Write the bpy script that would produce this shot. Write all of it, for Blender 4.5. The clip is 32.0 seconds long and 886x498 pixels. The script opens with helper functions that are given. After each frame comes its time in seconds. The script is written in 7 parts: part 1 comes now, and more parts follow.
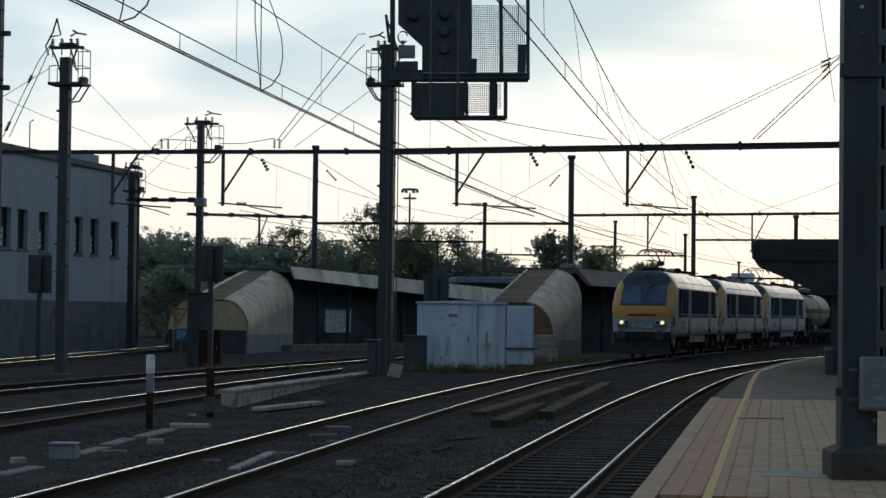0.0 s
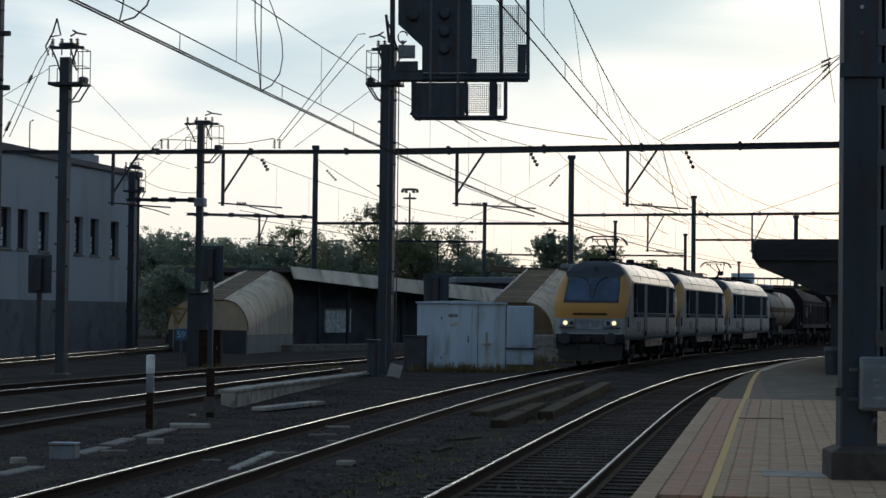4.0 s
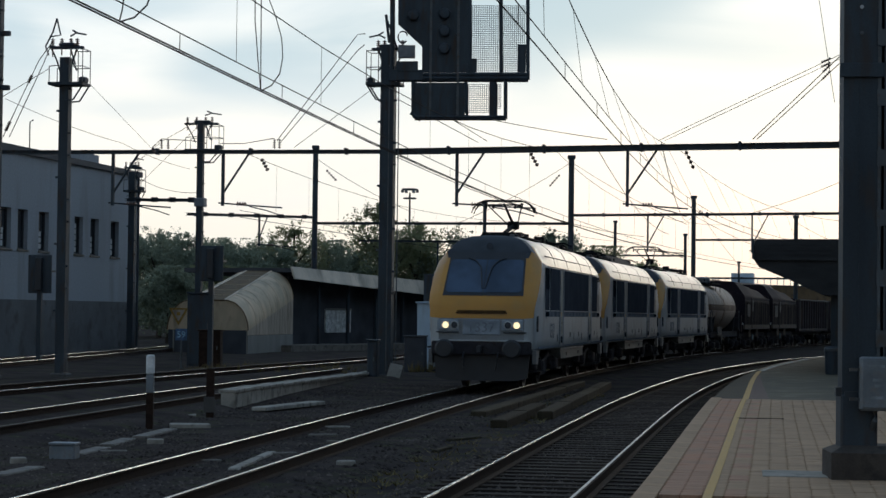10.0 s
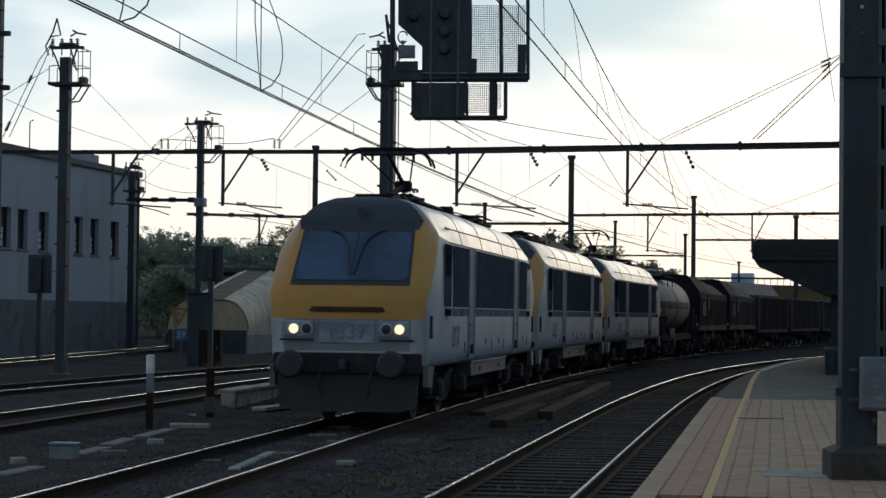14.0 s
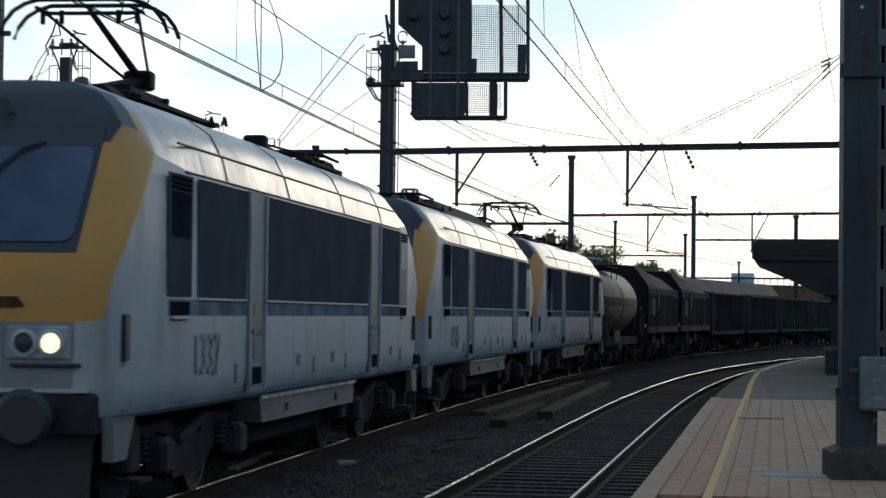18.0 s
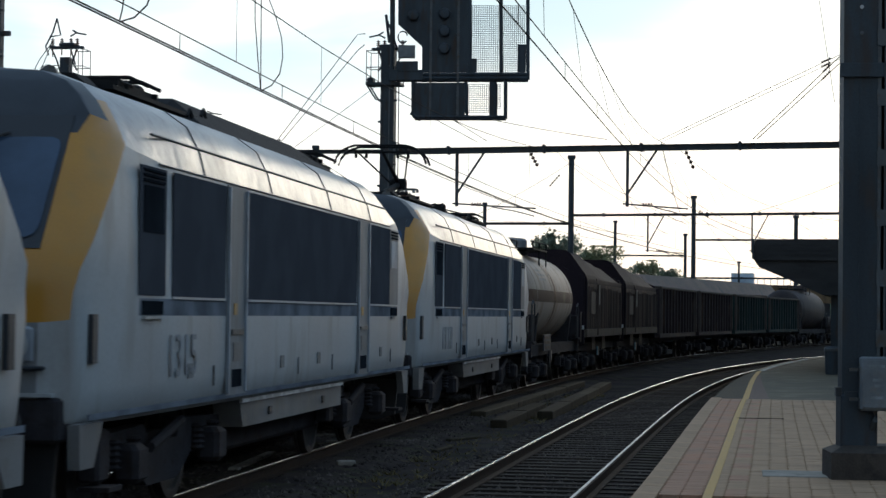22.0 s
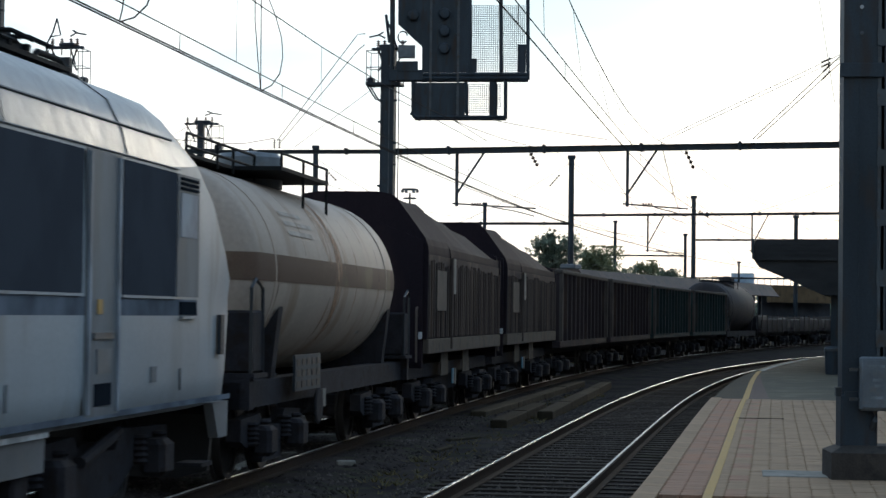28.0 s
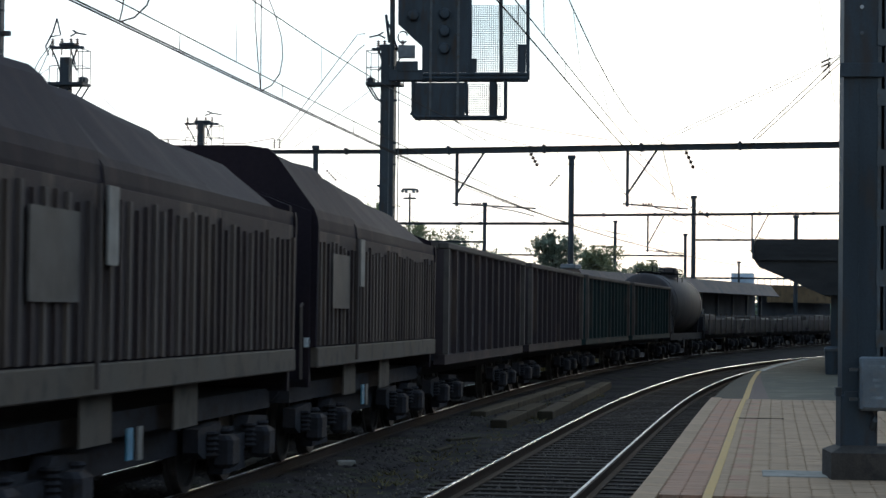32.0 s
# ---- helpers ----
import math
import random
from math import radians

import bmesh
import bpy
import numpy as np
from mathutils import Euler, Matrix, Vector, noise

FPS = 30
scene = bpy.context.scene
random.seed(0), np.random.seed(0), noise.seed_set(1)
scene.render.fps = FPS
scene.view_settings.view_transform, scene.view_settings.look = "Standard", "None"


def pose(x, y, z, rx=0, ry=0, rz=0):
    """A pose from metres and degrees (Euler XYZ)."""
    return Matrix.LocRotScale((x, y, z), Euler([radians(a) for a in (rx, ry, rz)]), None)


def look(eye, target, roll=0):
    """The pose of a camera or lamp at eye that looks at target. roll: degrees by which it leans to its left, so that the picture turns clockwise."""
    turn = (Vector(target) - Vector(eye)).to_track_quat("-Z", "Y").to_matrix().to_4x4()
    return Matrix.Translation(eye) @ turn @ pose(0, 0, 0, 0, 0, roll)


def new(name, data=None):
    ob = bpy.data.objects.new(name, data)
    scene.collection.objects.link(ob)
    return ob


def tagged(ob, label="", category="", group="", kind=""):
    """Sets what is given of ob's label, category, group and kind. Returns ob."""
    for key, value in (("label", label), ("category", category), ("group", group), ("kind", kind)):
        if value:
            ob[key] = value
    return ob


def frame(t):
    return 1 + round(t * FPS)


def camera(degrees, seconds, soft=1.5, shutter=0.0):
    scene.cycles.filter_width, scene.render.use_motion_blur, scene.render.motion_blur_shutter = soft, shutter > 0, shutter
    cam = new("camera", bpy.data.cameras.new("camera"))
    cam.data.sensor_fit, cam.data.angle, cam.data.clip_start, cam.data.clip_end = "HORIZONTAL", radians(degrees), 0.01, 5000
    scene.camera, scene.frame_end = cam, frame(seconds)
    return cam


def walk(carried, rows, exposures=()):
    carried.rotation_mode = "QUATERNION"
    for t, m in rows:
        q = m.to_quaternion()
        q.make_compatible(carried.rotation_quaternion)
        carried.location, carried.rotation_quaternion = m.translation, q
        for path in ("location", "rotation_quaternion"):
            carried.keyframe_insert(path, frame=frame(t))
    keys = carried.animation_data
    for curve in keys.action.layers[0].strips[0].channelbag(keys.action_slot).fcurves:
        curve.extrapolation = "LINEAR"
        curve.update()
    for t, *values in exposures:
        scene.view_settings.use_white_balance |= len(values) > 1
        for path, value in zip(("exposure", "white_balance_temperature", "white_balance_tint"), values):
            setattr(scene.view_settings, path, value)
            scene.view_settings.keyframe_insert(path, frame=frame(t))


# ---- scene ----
cam = camera(23.656, 32.0, soft=1.5, shutter=0.5)
EYE = (0.0, 0.0, 1.936)
AIM = look(EYE, (0.0, math.cos(radians(1.755)), 1.936 + math.sin(radians(1.755))), 0.679)
walk(cam, [(0.0, AIM), (32.0, AIM)], [(0.0, 0.15, 6350, 9), (13.0, 0.15, 6350, 9), (17.0, 0.5, 6300, 8), (25.0, 0.58, 6300, 8), (32.0, 0.92, 6280, 8)])

# ---- world and light ----
world = bpy.data.worlds.new("evening_sky")
scene.world = world
world.use_nodes = True


GAPS = [(-0.092, 0.113, 0.042, 0.020, 0.9), (-0.050, 0.104, 0.036, 0.014, 0.75), (0.02, 0.13, 0.045, 0.028, 0.85), (0.066, 0.146, 0.075, 0.028, 1.0), (0.042, 0.12, 0.02, 0.022, 0.8),
        (-0.132, 0.096, 0.04, 0.007, 0.45), (-0.20, 0.115, 0.025, 0.035, 0.6), (0.15, 0.125, 0.06, 0.016, 0.5), (0.047, 0.096, 0.03, 0.009, 0.5), (-0.15, 0.145, 0.04, 0.012, 0.4), (0.11, 0.15, 0.05, 0.01, 0.5), (0.14, 0.035, 0.11, 0.028, 0.7), (0.30, 0.05, 0.12, 0.05, 0.6)]


def build_world():
    nt = world.node_tree
    nt.nodes.clear()
    N = nt.nodes.new
    out, bg = N("ShaderNodeOutputWorld"), N("ShaderNodeBackground")
    sky = N("ShaderNodeTexSky")
    sky.sky_type, sky.sun_disc = "NISHITA", False
    sky.sun_elevation, sky.sun_rotation = radians(7), radians(14)
    sky.dust_density, sky.ozone_density = 2.5, 1.5
    tc = N("ShaderNodeTexCoord")
    mp = N("ShaderNodeMapping")
    mp.inputs["Scale"].default_value = (1.0, 1.0, 4.2)
    n1, n2 = N("ShaderNodeTexNoise"), N("ShaderNodeTexNoise")
    n1.inputs["Scale"].default_value, n1.inputs["Detail"].default_value = 5.5, 7
    n1.inputs["Distortion"].default_value = 0.5
    n2.inputs["Scale"].default_value, n2.inputs["Detail"].default_value = 2.2, 4
    ramp = N("ShaderNodeValToRGB")
    ramp.color_ramp.elements[0].position, ramp.color_ramp.elements[1].position = 0.36, 0.58
    # height of the view over the horizon: pale cream low down, grey-blue cloud higher up
    sep = N("ShaderNodeSeparateXYZ")
    hr = N("ShaderNodeValToRGB")
    e = hr.color_ramp.elements
    e[0].position, e[0].color = 0.0, (0.92, 0.79, 0.63, 1)
    e[1].position, e[1].color = 1.0, (0.20, 0.32, 0.50, 1)
    for p, c in ((0.035, (0.94, 0.85, 0.71, 1)), (0.08, (0.92, 0.89, 0.82, 1)), (0.115, (0.85, 0.87, 0.85, 1)), (0.15, (0.71, 0.78, 0.81, 1)), (0.4, (0.38, 0.52, 0.70, 1))):
        el = e.new(p)
        el.color = c
    gap = N("ShaderNodeValToRGB")
    g = gap.color_ramp.elements
    g[0].position, g[0].color = 0.0, (0.80, 0.76, 0.68, 1)
    g[1].position, g[1].color = 1.0, (0.2, 0.3, 0.45, 1)
    for p, c in ((0.055, (0.78, 0.79, 0.77, 1)), (0.09, (0.60, 0.69, 0.74, 1)), (0.135, (0.37, 0.53, 0.62, 1)), (0.4, (0.26, 0.42, 0.64, 1))):
        el = g.new(p)
        el.color = c
    mix = N("ShaderNodeMix")
    mix.data_type = "RGBA"
    # the far side of the sky, away from the evening sun, is dimmer
    back = N("ShaderNodeMapRange")
    back.inputs["From Min"].default_value, back.inputs["From Max"].default_value = -1.0, 1.0
    back.inputs["To Min"].default_value, back.inputs["To Max"].default_value = 0.58, 1.0
    mul = N("ShaderNodeVectorMath")
    mul.operation = "SCALE"
    add = N("ShaderNodeVectorMath")
    add.operation = "ADD"
    low = N("ShaderNodeVectorMath")
    low.operation = "SCALE"
    low.inputs["Scale"].default_value = 0.006
    L = nt.links.new
    L(tc.outputs["Generated"], mp.inputs["Vector"])
    L(mp.outputs["Vector"], n1.inputs["Vector"])
    L(mp.outputs["Vector"], n2.inputs["Vector"])
    avg = N("ShaderNodeMath")
    avg.operation = "MULTIPLY_ADD"
    avg.inputs[1].default_value = 0.6
    sc2 = N("ShaderNodeMath")
    sc2.operation = "MULTIPLY"
    sc2.inputs[1].default_value = 0.4
    L(n2.outputs["Fac"], sc2.inputs[0])
    L(n1.outputs["Fac"], avg.inputs[0])
    L(sc2.outputs[0], avg.inputs[2])
    L(avg.outputs[0], ramp.inputs["Fac"])
    L(tc.outputs["Generated"], sep.inputs[0])
    L(sep.outputs["Z"], hr.inputs["Fac"])
    L(sep.outputs["Z"], gap.inputs["Fac"])
    # ragged openings in the cloud over the yard: direction (x, z), half width, half height, depth
    wob = N("ShaderNodeVectorMath")
    wob.operation = "MULTIPLY_ADD"
    wob.inputs[1].default_value = (0.05, 0.0, 0.022)
    L(n1.outputs["Color"], wob.inputs[0])
    L(tc.outputs["Generated"], wob.inputs[2])
    cover = ramp.outputs["Color"]
    for gx, gz, hw, hh, deep in GAPS:
        sub, div, far_, fade, cut = N("ShaderNodeVectorMath"), N("ShaderNodeVectorMath"), N("ShaderNodeVectorMath"), N("ShaderNodeMapRange"), N("ShaderNodeMath")
        sub.operation, div.operation, far_.operation, cut.operation = "SUBTRACT", "DIVIDE", "LENGTH", "MULTIPLY"
        sub.inputs[1].default_value = (gx + 0.025, 0.99, gz + 0.011)
        div.inputs[1].default_value = (hw, 1.5, hh)
        fade.interpolation_type = "SMOOTHSTEP"
        fade.inputs["From Min"].default_value, fade.inputs["From Max"].default_value = 0.25, 1.25
        fade.inputs["To Min"].default_value = 1 - deep
        L(wob.outputs[0], sub.inputs[0])
        L(sub.outputs[0], div.inputs[0])
        L(div.outputs[0], far_.inputs[0])
        L(far_.outputs["Value"], fade.inputs["Value"])
        L(fade.outputs["Result"], cut.inputs[0])
        L(cover, cut.inputs[1])
        cover = cut.outputs[0]
    L(cover, mix.inputs["Factor"])
    L(gap.outputs["Color"], mix.inputs["A"])
    L(hr.outputs["Color"], mix.inputs["B"])
    L(sep.outputs["Y"], back.inputs["Value"])
    L(mix.outputs["Result"], mul.inputs[0])
    L(back.outputs["Result"], mul.inputs["Scale"])
    L(sky.outputs["Color"], low.inputs[0])
    L(mul.outputs[0], add.inputs[0])
    L(low.outputs[0], add.inputs[1])
    L(add.outputs[0], bg.inputs["Color"])
    bg.inputs["Strength"].default_value = 1.0
    L(bg.outputs[0], out.inputs[0])


build_world()
sun = new("sun", bpy.data.lights.new("sun", "SUN"))
sun.data.energy, sun.data.angle, sun.data.color = 0.2, radians(15), (1.0, 0.86, 0.68)
sun.matrix_world = look((0, 0, 30), (-0.24 * 40, -0.97 * 40, 30 - 6.0))

# ---- materials ----


def material(name, base, rough=0.8, metal=0.0, vary=0.35, scale=3.0, fine=60.0, bump=0.15, second=None, stain=None, random=0.0, streak=0.0, spec=0.5, island=0.0, wave=0.0):
    """A procedural surface: two scales of variation, an optional second colour and stains, relief from the grain."""
    m = bpy.data.materials.new(name)
    m.use_nodes = True
    nt = m.node_tree
    N, L = nt.nodes.new, nt.links.new
    b = nt.nodes["Principled BSDF"]
    tc = N("ShaderNodeTexCoord")
    mp = N("ShaderNodeMapping")
    if streak:
        mp.inputs["Scale"].default_value = (1, 1, 1 / streak)
    L(tc.outputs["Object"], mp.inputs["Vector"])
    n1, n2 = N("ShaderNodeTexNoise"), N("ShaderNodeTexNoise")
    n1.inputs["Scale"].default_value, n1.inputs["Detail"].default_value = scale, 6
    n2.inputs["Scale"].default_value, n2.inputs["Detail"].default_value = fine, 4
    L(mp.outputs["Vector"], n1.inputs["Vector"])
    L(tc.outputs["Object"], n2.inputs["Vector"])
    sec = second or tuple(x * 0.55 for x in base)
    r1 = N("ShaderNodeValToRGB")
    r1.color_ramp.elements[0].position, r1.color_ramp.elements[1].position = 0.5 - vary * 0.6, 0.5 + vary * 0.6
    r1.color_ramp.elements[0].color, r1.color_ramp.elements[1].color = (*sec, 1), (*base, 1)
    L(n1.outputs["Fac"], r1.inputs["Fac"])
    r2 = N("ShaderNodeMapRange")
    r2.inputs["To Min"].default_value, r2.inputs["To Max"].default_value = 1 - vary * 0.6, 1 + vary * 0.6
    L(n2.outputs["Fac"], r2.inputs["Value"])
    mul = N("ShaderNodeVectorMath")
    mul.operation = "SCALE"
    L(r1.outputs["Color"], mul.inputs[0])
    L(r2.outputs["Result"], mul.inputs["Scale"])
    col = mul.outputs[0]
    if stain:
        n3 = N("ShaderNodeTexNoise")
        n3.inputs["Scale"].default_value, n3.inputs["Detail"].default_value = scale * 2.3, 8
        L(mp.outputs["Vector"], n3.inputs["Vector"])
        r3 = N("ShaderNodeMapRange")
        r3.inputs["From Min"].default_value, r3.inputs["From Max"].default_value = 0.52, 0.72
        L(n3.outputs["Fac"], r3.inputs["Value"])
        mx = N("ShaderNodeMix")
        mx.data_type = "RGBA"
        mx.inputs["B"].default_value = (*stain, 1)
        L(r3.outputs["Result"], mx.inputs["Factor"])
        L(col, mx.inputs["A"])
        col = mx.outputs["Result"]
    if random:
        oi = N("ShaderNodeObjectInfo")
        rr = N("ShaderNodeMapRange")
        rr.inputs["To Min"].default_value, rr.inputs["To Max"].default_value = 1 - random, 1 + random
        L(oi.outputs["Random"], rr.inputs["Value"])
        m2 = N("ShaderNodeVectorMath")
        m2.operation = "SCALE"
        L(col, m2.inputs[0])
        L(rr.outputs["Result"], m2.inputs["Scale"])
        col = m2.outputs[0]
    if island:
        ge = N("ShaderNodeNewGeometry")
        ri = N("ShaderNodeMapRange")
        ri.inputs["To Min"].default_value, ri.inputs["To Max"].default_value = 1 - island, 1 + island
        L(ge.outputs["Random Per Island"], ri.inputs["Value"])
        m3 = N("ShaderNodeVectorMath")
        m3.operation = "SCALE"
        L(col, m3.inputs[0])
        L(ri.outputs["Result"], m3.inputs["Scale"])
        col = m3.outputs[0]
    L(col, b.inputs["Base Color"])
    b.inputs["Metallic"].default_value = metal
    b.inputs["Specular IOR Level"].default_value = spec
    rg = N("ShaderNodeMapRange")
    rg.inputs["To Min"].default_value, rg.inputs["To Max"].default_value = max(0.02, rough - 0.12), min(1, rough + 0.12)
    L(n1.outputs["Fac"], rg.inputs["Value"])
    L(rg.outputs["Result"], b.inputs["Roughness"])
    if bump:
        bp = N("ShaderNodeBump")
        bp.inputs["Strength"].default_value, bp.inputs["Distance"].default_value = bump, 0.02
        L(n2.outputs["Fac"], bp.inputs["Height"])
        L(bp.outputs["Normal"], b.inputs["Normal"])
        if wave:
            # sheet metal that is not quite flat
            wv = N("ShaderNodeBump")
            wv.inputs["Strength"].default_value, wv.inputs["Distance"].default_value = wave, 0.06
            L(n1.outputs["Fac"], wv.inputs["Height"])
            L(wv.outputs["Normal"], bp.inputs["Normal"])
    return m


def glow(name, colour, power):
    m = material(name, colour, 0.3)
    b = m.node_tree.nodes["Principled BSDF"]
    b.inputs["Emission Color"].default_value, b.inputs["Emission Strength"].default_value = (*colour, 1), power
    return m


M = {}
M["ballast"] = material("ballast_earth", (0.080, 0.064, 0.055), 0.95, scale=0.9, fine=26, bump=0.9, second=(0.042, 0.035, 0.033), stain=(0.068, 0.065, 0.038), spec=0.0)
M["stone"] = material("ballast_stone", (0.105, 0.086, 0.074), 0.95, scale=0.6, fine=30, second=(0.045, 0.036, 0.032), spec=0.0, island=0.5)
M["rail_side"] = material("rusted_rail", (0.035, 0.021, 0.015), 0.85, spec=0.1, scale=6, stain=(0.018, 0.012, 0.009))
# darker, rougher metal for the heads of the right-hand rails
M["rail_mid"] = material("dimmer_rail_metal", (0.42, 0.41, 0.39), 0.38, metal=1.0, vary=0.3, scale=3, bump=0.03)
M["rail_dull"] = material("dull_rail_head", (0.13, 0.10, 0.08), 0.6, metal=0.5, scale=6, vary=0.3)
M["rail_top"] = material("polished_rail", (0.72, 0.72, 0.70), 0.24, metal=1.0, vary=0.15, scale=4, bump=0.03)
M["sleeper"] = material("sleeper_concrete", (0.062, 0.050, 0.041), 0.9, scale=3, random=0.35, second=(0.035, 0.028, 0.023), stain=(0.03, 0.023, 0.018), spec=0.05)
M["timber"] = material("weathered_timber", (0.07, 0.055, 0.036), 0.9, scale=2, spec=0.05, streak=4, fine=50, random=0.25, stain=(0.035, 0.03, 0.018))
M["paver"] = material("platform_paver", (0.43, 0.275, 0.165), 0.85, spec=0.08, scale=1.3, vary=0.25, random=0.08, second=(0.35, 0.225, 0.135), stain=(0.28, 0.18, 0.115))
M["paver_red"] = material("red_paver", (0.42, 0.215, 0.13), 0.85, spec=0.08, scale=1.3, vary=0.25, random=0.08, second=(0.36, 0.215, 0.14), stain=(0.29, 0.18, 0.12))
M["joint"] = material("paver_joint_sand", (0.11, 0.082, 0.062), 0.95, scale=5)
M["edge_stone"] = material("platform_edge_concrete", (0.37, 0.28, 0.20), 0.85, spec=0.1, scale=2.5, random=0.15, stain=(0.12, 0.1, 0.085))
M["asphalt"] = material("platform_asphalt", (0.135, 0.112, 0.074), 0.9, spec=0.15, scale=0.6, fine=70, second=(0.095, 0.08, 0.054), stain=(0.20, 0.165, 0.115))
M["asphalt_red"] = material("brown_asphalt", (0.145, 0.083, 0.055), 0.9, scale=0.7, fine=70, second=(0.11, 0.065, 0.043))
M["asphalt_olive"] = material("olive_asphalt", (0.085, 0.066, 0.042), 0.9, spec=0.15, scale=0.7, fine=70, second=(0.06, 0.048, 0.032))
M["yellow_line"] = material("worn_yellow_line", (0.52, 0.29, 0.075), 0.8, scale=6, fine=40, vary=0.5, second=(0.48, 0.27, 0.06), stain=(0.36, 0.23, 0.10))
M["white_line"] = material("worn_white_line", (0.5, 0.49, 0.45), 0.75, scale=6, vary=0.5, second=(0.3, 0.28, 0.24))
M["steel"] = material("dark_painted_steel", (0.045, 0.058, 0.070), 0.6, spec=0.25, scale=2, fine=40, vary=0.3, stain=(0.045, 0.032, 0.024), streak=4)
M["galv"] = material("grey_galvanised_steel", (0.10, 0.11, 0.115), 0.55, metal=0.3, scale=3, stain=(0.07, 0.05, 0.035))
M["wire"] = material("copper_wire", (0.04, 0.036, 0.032), 0.9, spec=0.05, scale=2)
M["insulator"] = material("brown_insulator", (0.08, 0.035, 0.02), 0.3, scale=5)
M["concrete"] = material("weathered_concrete", (0.19, 0.165, 0.135), 0.9, scale=2, fine=40, bump=0.3, second=(0.12, 0.103, 0.083), stain=(0.07, 0.062, 0.05))
M["dark_concrete"] = material("dark_concrete", (0.085, 0.078, 0.07), 0.9, scale=2, fine=40, bump=0.3, stain=(0.05, 0.045, 0.04))
M["block_concrete"] = material("dark_block_concrete", (0.085, 0.07, 0.058), 0.9, spec=0.2, scale=3, fine=40, bump=0.3, stain=(0.04, 0.035, 0.03))
M["pale_concrete"] = material("pale_concrete", (0.37, 0.335, 0.28), 0.9, spec=0.1, scale=1.5, fine=30, bump=0.3, second=(0.21, 0.185, 0.155), stain=(0.11, 0.096, 0.078))
M["cabinet"] = material("blue_grey_cabinet_paint", (0.50, 0.60, 0.68), 0.6, spec=0.25, scale=1.2, vary=0.25, second=(0.40, 0.48, 0.55), stain=(0.33, 0.37, 0.39), streak=5)
M["grey_box"] = material("grey_box_paint", (0.18, 0.20, 0.215), 0.55, scale=4, stain=(0.15, 0.14, 0.13))
M["facade"] = material("grey_render_facade", (0.275, 0.295, 0.315), 0.9, spec=0.2, scale=0.35, fine=9, vary=0.3, second=(0.265, 0.28, 0.30), stain=(0.22, 0.225, 0.23), streak=5)
M["plinth"] = material("dark_facade_base", (0.11, 0.115, 0.12), 0.9, scale=0.5, fine=9, stain=(0.05, 0.045, 0.04))
M["roofing"] = material("dark_roofing", (0.07, 0.07, 0.075), 0.8, scale=0.6)
M["frame_dark"] = material("dark_window_frame", (0.03, 0.032, 0.036), 0.6, scale=3)
M["glass"] = material("dark_window_glass", (0.018, 0.022, 0.028), 0.12, scale=1, vary=0.2, bump=0)
M["pale_blind"] = material("pale_window_blind", (0.55, 0.55, 0.54), 0.8, scale=2)
M["poly"] = material("beige_translucent_sheet", (0.60, 0.44, 0.285), 0.6, spec=0.25, scale=0.9, vary=0.25, second=(0.39, 0.31, 0.205), stain=(0.29, 0.225, 0.145), streak=3)
M["poly_wall"] = material("pinkish_wall_sheet", (0.50, 0.40, 0.31), 0.75, spec=0.15, scale=0.9, vary=0.25, second=(0.33, 0.27, 0.205), stain=(0.25, 0.2, 0.15), streak=3)
M["poly_brown"] = material("brown_roof_sheet", (0.20, 0.13, 0.068), 0.8, spec=0.15, scale=0.9, stain=(0.09, 0.066, 0.042))
M["poly_grey"] = material("grey_wall_sheet", (0.27, 0.255, 0.225), 0.7, scale=0.8, stain=(0.17, 0.16, 0.14), streak=4)
M["fascia"] = material("beige_fascia_sheet", (0.80, 0.66, 0.51), 0.7, spec=0.2, scale=0.5, vary=0.3, second=(0.43, 0.36, 0.28), stain=(0.3, 0.25, 0.19), streak=3)
M["dark_wall"] = material("dark_brown_wall", (0.085, 0.088, 0.096), 0.9, spec=0.1, scale=0.8)
M["brown_roof"] = material("brown_canopy_roof", (0.15, 0.10, 0.075), 0.8, scale=0.5, stain=(0.06, 0.05, 0.043))
M["canopy"] = material("dark_canopy_panel", (0.05, 0.05, 0.051), 0.8, spec=0.15, scale=0.8, streak=0.3, stain=(0.034, 0.033, 0.033))
M["leaf"] = material("tree_leaf", (0.25, 0.27, 0.15), 0.8, spec=0.2, scale=0.5, fine=3, second=(0.16, 0.175, 0.10), stain=(0.23, 0.195, 0.11))
M["leaf_dark"] = material("dark_leaf", (0.25, 0.28, 0.20), 0.85, spec=0.2, scale=0.4, fine=3, second=(0.16, 0.185, 0.135))
for leafy in ("leaf", "leaf_dark"):
    # thin leaves let some light through
    tree_nodes = M[leafy].node_tree
    bsdf = tree_nodes.nodes["Principled BSDF"]
    thin, both = tree_nodes.nodes.new("ShaderNodeBsdfTranslucent"), tree_nodes.nodes.new("ShaderNodeMixShader")
    both.inputs[0].default_value = 0.72
    tree_nodes.links.new(bsdf.inputs["Base Color"].links[0].from_socket, thin.inputs["Color"])
    tree_nodes.links.new(bsdf.outputs[0], both.inputs[1])
    tree_nodes.links.new(thin.outputs[0], both.inputs[2])
    tree_nodes.links.new(both.outputs[0], tree_nodes.nodes["Material Output"].inputs[0])
M["weed"] = material("dry_weed", (0.20, 0.145, 0.062), 0.9, scale=2, spec=0.1, second=(0.10, 0.085, 0.035))
M["bark"] = material("bark", (0.06, 0.045, 0.032), 0.9, scale=5)
M["mesh_grey"] = material("grey_wire_mesh", (0.27, 0.30, 0.31), 0.6, metal=0.3, scale=6, vary=0.2)
